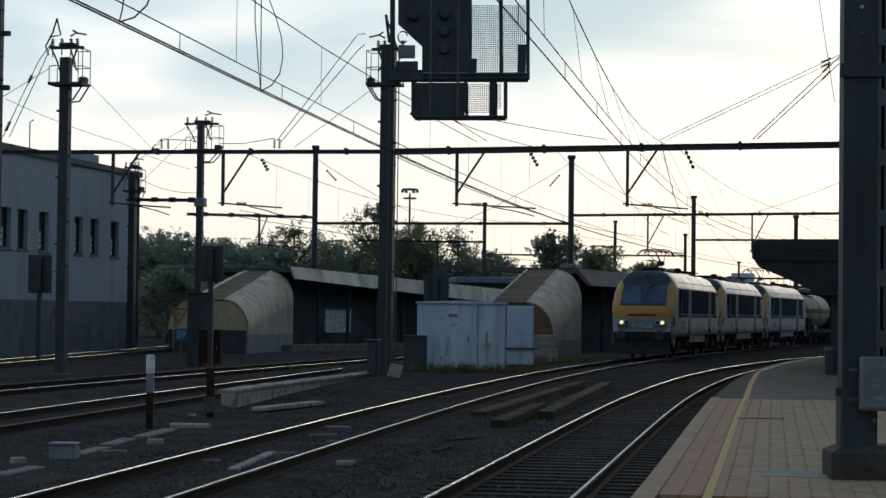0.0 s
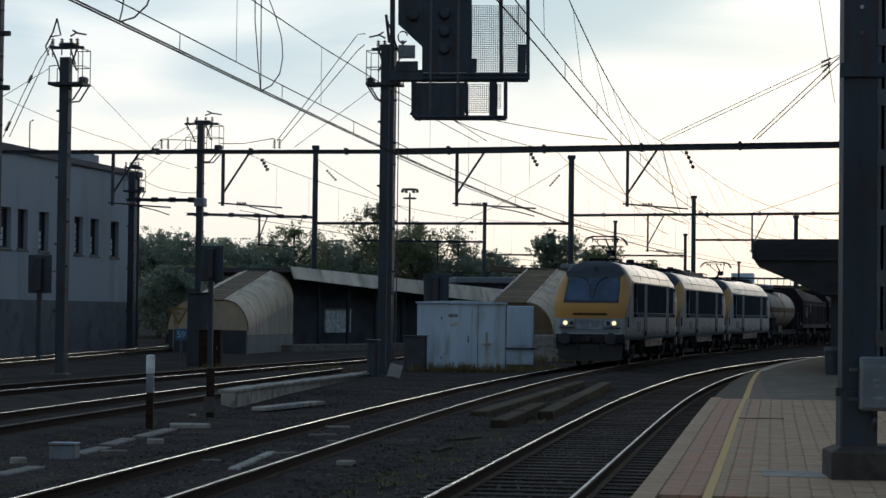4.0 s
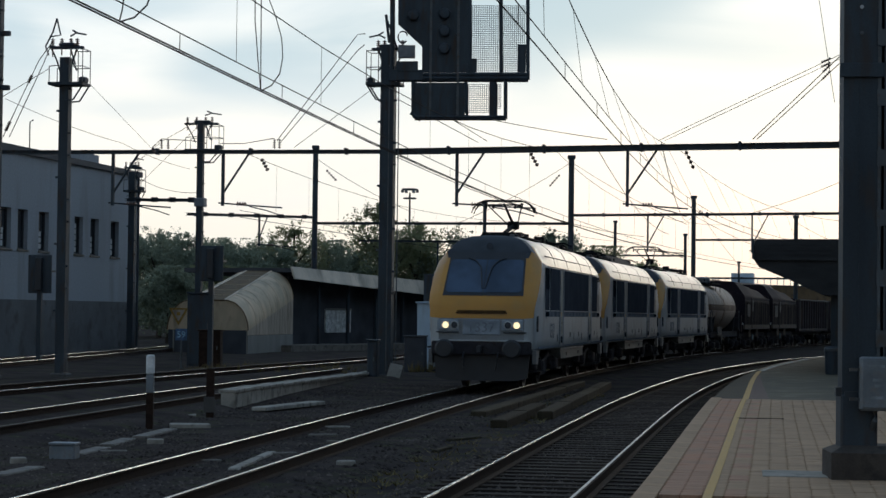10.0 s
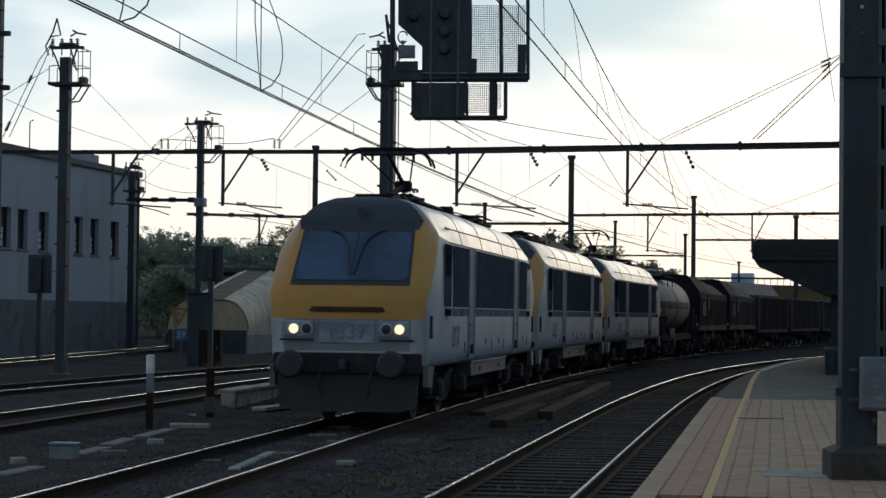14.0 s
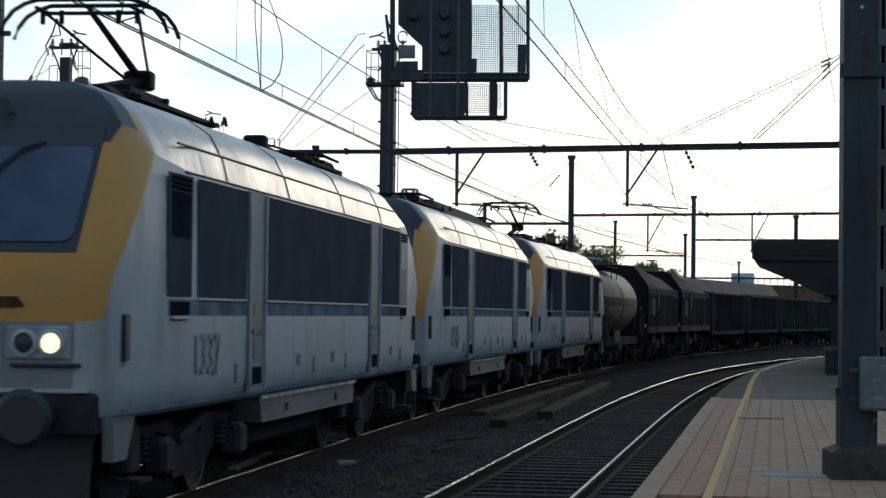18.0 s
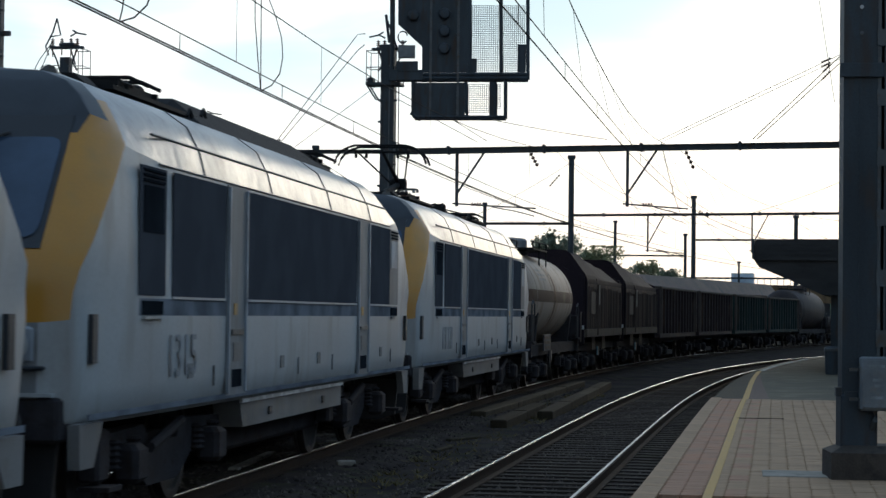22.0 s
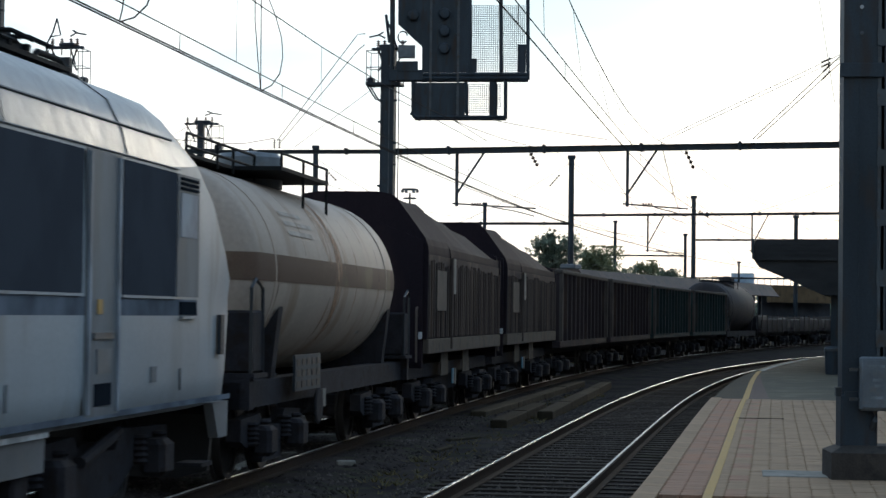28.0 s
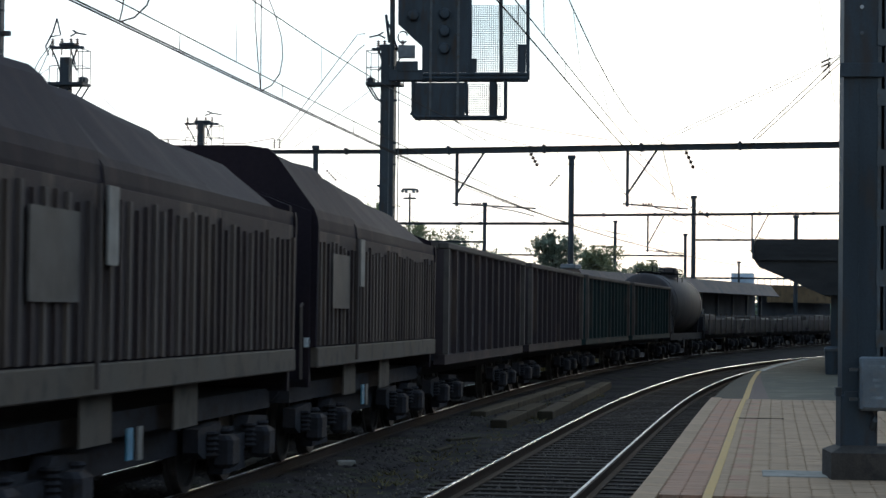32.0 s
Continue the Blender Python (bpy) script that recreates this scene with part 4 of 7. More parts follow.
    wire(sagging((19.0, 160, 9.6), (26.5, 158, 6.2), 0.3), 0.015)
    wire(sagging((26.7, 160, 9.2), (33, 165, 7.2), 0.3), 0.015)
    wire(sagging((-7.5, 125, 11.0), (-2.0, 130, 8.2), 0.2), 0.015)
    wire(sagging((7.4, 125, 10.9), (0.8, 128, 7.4), 0.2), 0.015)
    wire(sagging((7.7, 125, 10.9), (15, 130, 7.6), 0.2), 0.015)
    wire(sagging((17.6, 122, 7.9), (23.4, 124, 10.0), 0.1), 0.015)
    insulator_string((-6.4, 74, 7.3), (-6.2, 74.5, 6.9), 4, 0.08)
    insulator_string((2.9, 71.2, 7.4), (3.2, 72, 7.0), 4, 0.07)
    insulator_string((8.0, 70, 7.45), (8.4, 71, 6.9), 4, 0.07)
    insulator_string((6.9, 125.6, 10.3), (6.3, 126, 9.6), 5, 0.09)
    insulator_string((-7.0, 125.5, 10.4), (-6.4, 126, 9.8), 5, 0.09)
    insulator_string((19.4, 160.4, 10.0), (20.2, 161, 9.5), 5, 0.1)


feeders()


def signal():
    """Colour-light signal seen from behind, hung out on a bracket from the mast."""
    t = thing("railway_signal", "dark grey signal seen from behind with mesh maintenance cages", "railway signal", at=pose(0, 70.6, 0))
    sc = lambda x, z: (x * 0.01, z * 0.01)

    def panel(name, poly, y0, y1, mat, label=""):
        return part(name, Geo().prism([sc(*p) for p in poly], y0, y1, "y"), mat, t, label)

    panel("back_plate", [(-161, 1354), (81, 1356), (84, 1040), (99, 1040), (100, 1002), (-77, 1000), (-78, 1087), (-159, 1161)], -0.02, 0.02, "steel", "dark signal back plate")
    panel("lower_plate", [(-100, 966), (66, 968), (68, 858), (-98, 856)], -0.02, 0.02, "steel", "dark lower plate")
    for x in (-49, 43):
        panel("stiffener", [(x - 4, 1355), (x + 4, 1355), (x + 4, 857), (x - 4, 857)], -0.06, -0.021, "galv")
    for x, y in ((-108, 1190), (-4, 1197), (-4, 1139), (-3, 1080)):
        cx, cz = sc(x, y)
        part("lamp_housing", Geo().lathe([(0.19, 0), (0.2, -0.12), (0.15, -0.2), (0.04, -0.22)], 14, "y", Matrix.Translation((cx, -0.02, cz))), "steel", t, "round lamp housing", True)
    # cage frames
    g = Geo()
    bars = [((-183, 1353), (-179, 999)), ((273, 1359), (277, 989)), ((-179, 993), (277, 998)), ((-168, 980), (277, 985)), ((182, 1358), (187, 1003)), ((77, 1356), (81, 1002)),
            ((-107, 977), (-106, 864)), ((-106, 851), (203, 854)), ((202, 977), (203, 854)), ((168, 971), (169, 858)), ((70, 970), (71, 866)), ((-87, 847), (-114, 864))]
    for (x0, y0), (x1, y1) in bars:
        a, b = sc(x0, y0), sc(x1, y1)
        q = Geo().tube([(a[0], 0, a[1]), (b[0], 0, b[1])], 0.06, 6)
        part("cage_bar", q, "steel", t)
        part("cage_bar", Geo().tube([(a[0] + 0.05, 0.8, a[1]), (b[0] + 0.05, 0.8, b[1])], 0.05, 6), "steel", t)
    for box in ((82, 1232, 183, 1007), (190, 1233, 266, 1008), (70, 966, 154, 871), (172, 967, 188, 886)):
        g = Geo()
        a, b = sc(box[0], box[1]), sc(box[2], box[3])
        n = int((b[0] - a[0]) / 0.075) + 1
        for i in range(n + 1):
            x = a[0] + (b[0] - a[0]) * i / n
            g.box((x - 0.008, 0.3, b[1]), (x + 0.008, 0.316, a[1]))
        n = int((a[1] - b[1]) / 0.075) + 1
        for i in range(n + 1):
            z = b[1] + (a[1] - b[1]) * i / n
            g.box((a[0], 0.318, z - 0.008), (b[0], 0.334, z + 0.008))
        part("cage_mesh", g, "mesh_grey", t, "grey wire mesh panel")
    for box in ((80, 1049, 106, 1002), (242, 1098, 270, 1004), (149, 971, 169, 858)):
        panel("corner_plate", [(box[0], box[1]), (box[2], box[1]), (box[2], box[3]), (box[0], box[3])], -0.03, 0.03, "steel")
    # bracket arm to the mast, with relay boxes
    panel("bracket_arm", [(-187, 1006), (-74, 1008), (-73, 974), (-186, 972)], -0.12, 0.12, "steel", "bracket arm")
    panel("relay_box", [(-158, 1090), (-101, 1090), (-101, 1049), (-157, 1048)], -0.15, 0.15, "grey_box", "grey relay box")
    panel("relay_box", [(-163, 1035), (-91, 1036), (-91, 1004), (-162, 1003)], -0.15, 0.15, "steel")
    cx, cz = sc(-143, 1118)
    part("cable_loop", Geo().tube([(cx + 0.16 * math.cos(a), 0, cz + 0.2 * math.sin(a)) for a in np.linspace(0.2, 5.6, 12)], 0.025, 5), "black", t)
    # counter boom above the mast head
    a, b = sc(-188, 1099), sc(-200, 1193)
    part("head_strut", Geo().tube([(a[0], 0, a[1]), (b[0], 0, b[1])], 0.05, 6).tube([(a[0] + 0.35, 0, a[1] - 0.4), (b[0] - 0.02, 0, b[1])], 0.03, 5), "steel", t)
    # access ladder on the mast
    g = Geo()
    for sx in (-0.16, 0.16):
        g.tube([(-1.7 + sx, 0.0, 0.0), (-1.7 + sx, 0.0, 9.5)], 0.02, 5)
    part("ladder", g, "galv", t)


signal()


def platform_mast():
    """The heavy lattice mast on the near platform, on its concrete block."""
    t = thing("platform_mast", "heavy blue-grey lattice mast on a chamfered concrete block", "catenary mast", at=pose(4.28, 21.9, PLATFORM, 0, 0, -3))
    # two channels side by side, the second rising from a splice over the foot
    part("channel", Geo().prism([(-0.16, -0.17), (0.19, -0.17), (0.19, -0.15), (-0.14, -0.15), (-0.14, 0.15), (0.19, 0.15), (0.19, 0.17), (-0.16, 0.17)], 0.3, 9, "z"), "steel", t)
    part("channel", Geo().prism([(0.27, -0.17), (0.62, -0.17), (0.62, 0.17), (0.27, 0.17), (0.27, 0.15), (0.6, 0.15), (0.6, -0.15), (0.27, -0.15)], 1.1, 9, "z"), "steel", t)
    part("flange_edge", Geo().box((0.19, -0.178, 0.9), (0.222, -0.12, 9)), "galv", t, "pale flange edge")
    part("flange_edge", Geo().box((0.256, -0.178, 1.1), (0.27, -0.12, 9)), "galv", t, "pale flange edge")
    part("web_plate", Geo().box((0.19, 0.1, 1.1), (0.27, 0.12, 9)), "steel", t)
    for i in range(13):
        z = 1.35 + i * 0.62
        part("batten_plate", Geo().box((0.18, -0.19, z), (0.3, -0.179, z + 0.17)), "galv", t)
    part("collar", Geo().box((-0.2, -0.21, 4.12), (0.25, -0.172, 4.27), c=0.008), "steel", t)
    for z in (4.85, 4.58):
        part("bolt", Geo().lathe([(0.02, 0), (0.02, -0.02)], 8, "y", Matrix.Translation((0.02, -0.171, z))), "sign_white" if z > 4.7 else "galv", t)
    part("seam_plate", Geo().box((0.0, -0.176, 0.8), (0.03, -0.1705, 4.1)), "steel", t)
    part("foot_plate", Geo().box((-0.175, -0.2, 0.30), (0.20, 0.2, 0.86), c=0.02), "steel", t)
    part("step_iron", Geo().box((-0.22, -0.15, 0.84), (-0.16, -0.05, 0.93)), "black", t)
    foot = Geo().loft([[Vector((0.13 + sx * (a + 0.05), sy * a, z)) for sx, sy in ((-1, -1), (1, -1), (1, 1), (-1, 1))] for a, z in ((0.37, -0.05), (0.37, 0.27), (0.22, 0.34))])
    part("concrete_block", foot, "block_concrete", t, "dark chamfered concrete block")
    bx = thing("junction_box", "pale grey junction box strapped to the platform mast", "junction box", at=pose(4.43, 21.66, 1.0, 0, 0, -3))
    part("box", Geo().box((-0.16, -0.13, 0), (0.17, 0.03, 0.55), c=0.02), "grey_box", bx)
    part("lid", Geo().box((-0.145, -0.145, 0.03), (0.155, -0.131, 0.52), c=0.006), "grey_box", bx, "pale grey lid")
    for z in (0.1, 0.4):
        part("hinge", Geo().box((-0.26, -0.05, z), (-0.16, -0.02, z + 0.03)), "galv", bx)
    for z, w in ((0.44, 0.1), (0.3, 0.06), (0.24, 0.04), (0.12, 0.08)):
        part("label_plate", Geo().box((-w + 0.02, -0.149, z), (w * 0.6 + 0.02, -0.1465, z + 0.03)), "mesh_grey", bx)
    part("conduit", Geo().tube([(0.0, -0.04, 0), (0.0, -0.04, -0.1), (-0.02, 0.06, -0.2)], 0.03, 8), "galv", bx)
    part("cleat", Geo().box((-0.3, 0.03, 0.14), (0.14, 0.071, 0.19)), "steel", bx)


platform_mast()

# ---- buildings and far platforms ----


def grey_building():
    """Two-storey rendered depot building; its long wall faces the tracks."""
    corner, back = Vector((-16.3, 113.0, 0)), Vector((-0.186, -0.9826, 0))
    m = Matrix.Translation((corner.x, corner.y, GROUND - 0.1)) @ Matrix.Rotation(math.atan2(back.y, back.x), 4, "Z")
    # local x runs along the wall towards the camera, local -y is into the building
    t = thing("depot_building", "large grey rendered depot building with narrow upper windows", "building", at=m)
    H, L, D = 9.45, 34.0, 16.0
    wins = [(3.7, 1.25), (6.7, 1.2), (8.95, 1.2), (13.6, 1.25), (16.2, 1.2), (18.25, 1.3), (22.0, 1.2), (24.5, 1.2), (27.5, 1.2)]
    z0, z1 = 5.0, 6.85
    g = Geo()
    edges = [0.0]
    for x, w in wins:
        edges += [x - w / 2, x + w / 2]
    edges.append(L)
    for i in range(0, len(edges), 2):
        part("wall", Geo().box((edges[i], -0.4, 2.7), (edges[i + 1], 0, H)), "facade", t, "grey rendered wall")
    for x, w in wins:
        part("wall", Geo().box((x - w / 2, -0.4, 2.7), (x + w / 2, 0, z0)), "facade", t)
        part("wall", Geo().box((x - w / 2, -0.4, z1), (x + w / 2, 0, H)), "facade", t)
    part("wall", Geo().box((0, -D, 2.7), (0.4, -0.4, H)), "facade", t)
    part("wall", Geo().box((L - 0.4, -D, 0), (L, -0.4, H)), "facade", t)
    part("plinth", Geo().box((-0.02, -0.42, 0), (L, 0.04, 2.7)), "plinth", t, "dark lower wall")
    part("plinth", Geo().box((-0.02, -D, 0), (0.4, -0.42, 2.7)), "plinth", t)
    part("roof", Geo().box((-0.1, -D - 0.1, H), (L + 0.1, 0.12, H + 0.16)).box((11.5, -D, H + 0.16), (L, -0.1, H + 0.3)), "roofing", t)
    part("parapet_cap", Geo().box((-0.14, 0.05, H - 0.08), (L + 0.1, 0.16, H + 0.2)), "roofing", t)
    part("roof_shed", Geo().box((4.6, -3.4, H + 0.16), (7.4, -0.6, H + 0.75)), "facade", t, "pale rooftop housing")
    part("roof_rod", Geo().tube([(14.3, -0.5, H), (14.3, -0.5, H + 1.6), (14.15, -0.4, H + 1.7)], 0.03, 5), "steel", t)
    for k, (x, w) in enumerate(wins):
        win = part("window", Geo().box((x - w / 2, -0.3, z0), (x - w / 2 + 0.08, -0.2, z1)).box((x + w / 2 - 0.08, -0.3, z0), (x + w / 2, -0.2, z1)).box((x - w / 2 + 0.08, -0.3, z0), (x + w / 2 - 0.08, -0.2, z0 + 0.08)).box((x - w / 2 + 0.08, -0.3, z1 - 0.08), (x + w / 2 - 0.08, -0.2, z1)), "frame_dark", t, "narrow window in a dark frame")
        part("pane", Geo().box((x - w / 2 + 0.08, -0.27, z0 + 0.08), (x + w / 2 - 0.08, -0.25, z1 - 0.08)), "glass", win)
        part("sill", Geo().box((x - w / 2 - 0.08, -0.2, z0 - 0.09), (x + w / 2 + 0.08, 0.07, z0), c=0.015), "concrete", win)
        if k in (0, 1, 2, 3, 5):
            n = 5 if k == 2 else 3
            for i in range(n):
                part("blind", Geo().box((x - w * 0.2, -0.245, z0 + 0.12 + i * 0.29), (x + w * 0.26, -0.235, z0 + 0.36 + i * 0.29)), "pale_blind", win, "pale blind behind the glass")
    part("downpipe", Geo().tube([(0.25, 0.08, 0.2), (0.25, 0.08, H)], 0.06, 6), "steel", t)
    part("wall_lamp", Geo().box((19.2, 0.0, 7.9), (20.4, 0.12, 8.1), c=0.02), "grey_box", t)


grey_building()


def stair_shelter(x, y, turn, depth, crown, crown_back, left, low, high, label, beige_front):
    """Vaulted cover over a stairway: it climbs towards the back, with a flat brown crown and rounded beige flanks.
    Local x = 0 is the crown's right edge."""
    t = thing("stair_shelter", label, "stair shelter", "stair shelters", at=pose(x, y, GROUND - 0.05, 0, 0, turn))
    RX, RZ, N = 1.28, 1.55, 12

    def ring(u):
        wall = low + (high - low) * u
        c = crown + (crown_back - crown) * u
        l = left
        pts = [(RX * math.cos(math.pi / 2 * i / N), wall + RZ * math.sin(math.pi / 2 * i / N)) for i in range(N + 1)]
        pts += [(-c - l * math.sin(math.pi / 2 * i / N), wall + RZ * math.cos(math.pi / 2 * i / N)) for i in range(N + 1)]
        return [Vector((px, u * depth, pz)) for px, pz in pts]

    K = 6
    rows = [ring(i / K) for i in range(K + 1)]
    thick = 0.05

    def strip(a, b, name, mat, lab):
        for k in range(K):
            g = Geo()
            out = [rows[k][a:b + 1], rows[k + 1][a:b + 1]]
            vs = [p for r in out for p in r] + [p - Vector((0, 0, thick)) for r in out for p in r]
            n = b - a + 1
            fs = []
            for i in range(n - 1):
                fs += [(i, i + 1, n + i + 1, n + i), (2 * n + i, 3 * n + i, 3 * n + i + 1, 2 * n + i + 1), (i, 2 * n + i, 2 * n + i + 1, i + 1), (n + i, n + i + 1, 3 * n + i + 1, 3 * n + i)]
            fs += [(0, n, 3 * n, 2 * n), (n - 1, 3 * n - 1, 4 * n - 1, 2 * n - 1)]
            g.add(vs, fs)
            part(name, g, mat, t, lab, True)

    strip(0, N, "roof_sheet", "poly", "curved beige sheet")
    strip(N, N + 1, "crown_sheet", "poly_brown", "brown crown sheet")
    strip(N + 1, 2 * N + 1, "roof_sheet", "poly", "curved beige sheet")
    for k in range(K + 1):
        part("sheet_seam", Geo().tube([p + Vector((0, 0, 0.004)) for p in rows[k]], 0.03 if k in (0, K) else 0.012, 5), "poly_brown" if k in (0, K) else "poly", t)
    for q in (N, N + 1):
        part("crown_edge", Geo().tube([r[q] + Vector((0, 0, 0.02)) for r in rows], 0.045, 5), "fascia", t, "pale roof edge")
    # side wall of ribbed sheet that rises with the stair
    n = 16
    for i in range(n):
        y0, y1 = depth * i / n, depth * (i + 1) / n - 0.03
        h0, h1 = low + (high - low) * y0 / depth, low + (high - low) * y1 / depth
        q = [(y0, 1.0), (y1, 1.0), (y1, max(1.01, h1)), (y0, max(1.01, h0))]
        part("wall_sheet", Geo().prism(q, RX - 0.06, RX, "x"), "poly_wall", t)
    part("base_wall", Geo().box((RX - 0.1, 0, 0), (RX, depth, 0.98)), "poly_grey", t, "pale grey lower wall")
    xl = -crown - left
    part("far_wall", Geo().box((-min(crown, crown_back) - left, 0, 0), (-min(crown, crown_back) - left + 0.06, depth, low)), "poly_grey", t)
    arch = [(p.x * 0.99, low + (p.z - low) * 0.98) for p in rows[0]]
    part("front_sheet", Geo().prism(arch, 0.03, 0.08, "y"), "poly" if beige_front else "poly_brown", t, "sheeted front gable")
    part("front_wall", Geo().box((xl + 0.05, 0.05, 0), (RX - 0.12, 0.12, low)), "dark_wall" if beige_front else "poly_grey", t)
    part("back_wall", Geo().prism([(p.x * 0.985, high + (p.z - high) * 0.98) for p in rows[-1]] + [(rows[-1][-1].x, 0), (RX * 0.98, 0)], depth - 0.1, depth - 0.04, "y"), "poly_grey", t)
    return t


SH = stair_shelter(-11.25, 109.3, -9.8, 9.6, 1.75, 1.45, 1.3, 1.25, 2.95, "beige vaulted stair shelter with a warning triangle", True)
part("warning_triangle", Geo().prism([(-2.98, 2.37), (-1.92, 2.37), (-2.45, 1.47)], -0.02, 0.028, "y"), "sign_yellow", SH, "faded yellow warning triangle")
part("triangle_field", Geo().prism([(-2.8, 2.27), (-2.1, 2.27), (-2.45, 1.67)], -0.03, -0.021, "y"), "poly_wall", SH, "faded field of the triangle")
part("warning_mark", Geo().box((-2.55, -0.036, 1.98), (-2.35, -0.031, 2.16)), "sign_yellow", SH, "faded warning mark")
stair_shelter(4.07, 101.5, -18.5, 5.4, 1.8, 1.6, 0.6, 1.25, 2.95, "beige vaulted stair shelter beside the main track", False)


def island_canopy():
    a, b = Vector((-8.3, 118.0, 0)), Vector((5.0, 142.0, 0))
    d = b - a
    m = Matrix.Translation((a.x, a.y, GROUND)) @ Matrix.Rotation(math.atan2(d.y, d.x), 4, "Z")
    t = thing("island_canopy", "long low platform canopy with beige fascia and dark wall", "platform canopy", "island canopies", at=m)
    L = d.length
    n = 9
    for i in range(n):
        x0, x1 = L * i / n, L * (i + 1) / n - 0.02
        cut = lambda x, prof: [Vector((x, y, z + 0.3 - 0.034 * x - (0.012 * x if z < 4 else 0))) for y, z in prof]
        part("fascia_panel", Geo().loft([cut(x, [(-0.1, 3.74), (0.0, 3.72), (0.25, 4.35), (0.15, 4.42)]) for x in (x0, x1)]), "fascia", t)
        part("roof", Geo().loft([cut(x, [(0.2, 4.1), (7.5, 4.1), (7.5, 4.34), (0.2, 4.34)]) for x in (x0, x1 + 0.02)]), "roofing", t)
    part("wall", Geo().prism([(0, 0), (L, 0), (L, 3.2), (0, 4.35)], 1.6, 1.9, "y"), "dark_wall", t, "dark brown wall")
    for x in np.arange(0.6, L, 3.2):
        part("post", Geo().box((x, 0.7, 0), (x + 0.16, 0.86, 4.3 - 0.046 * x)), "steel", t)
        part("wall_batten", Geo().box((x + 1.2, 1.53, 0.3), (x + 1.3, 1.6, 3.3 - 0.046 * x)), "steel", t)
    for x in (5.8,):
        w = part("window", Geo().box((x, 1.5, 1.0), (x + 2.8, 1.6, 2.4)), "sign_white", t, "white barred window")
        for i in range(9):
            part("bar", Geo().box((x + 0.14 + i * 0.3, 1.47, 1.05), (x + 0.24 + i * 0.3, 1.5, 2.35)), "sign_white", w)
        part("lintel", Geo().box((x - 0.05, 1.46, 2.3), (x + 2.85, 1.5, 2.42)), "poly_grey", w)
    part("platform_edge", Geo().box((-2, -1.2, -0.1), (L, 1.6, 0.35)), "concrete", t)
    # the curve beyond: brown roof that follows the main track
    a, b = Vector((8.4, 122.0, 0)), Vector((27.2, 172.0, 0))
    d = b - a
    t = thing("island_canopy", "long brown canopy roof beyond the main track", "platform canopy", "island canopies", at=Matrix.Translation((a.x, a.y, GROUND)) @ Matrix.Rotation(math.atan2(d.y, d.x), 4, "Z"))
    L = d.length
    for i in range(12):
        part("roof_panel", Geo().prism([(-0.2, 3.9), (0.6, 4.85), (6, 5.0), (6, 4.7), (0.7, 4.6), (0, 3.85)], L * i / 12, L * (i + 1) / 12 - 0.02, "x"), "brown_roof", t)
    part("wall", Geo().box((0, 1.8, 0), (L, 2.1, 4.7)), "dark_wall", t)
    for x in np.arange(1, L, 5):
        part("post", Geo().box((x, 0.8, 0), (x + 0.2, 1.0, 4.6)), "steel", t)
    part("roof_box", Geo().box((0.3, 0.9, 4.9), (1.6, 1.8, 5.15), c=0.03), "grey_box", t, "grey rooftop box")
    # beige end pavilion further round the curve
    t = thing("island_pavilion", "far beige pavilion with a dark base", "pavilion", at=pose(28.2, 182, GROUND, 0, 0, 38))
    part("fascia_panel", Geo().box((0, 0, 3.5), (4.5, 0.4, 4.9)).box((4.52, 0, 3.5), (9, 0.4, 4.75)), "poly_brown", t)
    part("roof", Geo().box((-0.2, 0.3, 4.85), (9.2, 8, 5.0)), "roofing", t)
    part("wall", Geo().box((0, 1.2, 0), (9, 1.5, 4.8)), "dark_wall", t)
    # pale far shed behind the island
    t = thing("far_shed", "far low shed with a pale grey roof edge", "shed", at=pose(1.2, 152, GROUND, 0, 0, 6))
    part("wall", Geo().box((0, 0, 0), (8, 6, 4.4)), "dark_wall", t)
    part("roof", Geo().box((-0.3, -0.5, 4.4), (8.3, 6.5, 4.85), c=0.06), "grey_box", t, "pale grey roof edge")


island_canopy()


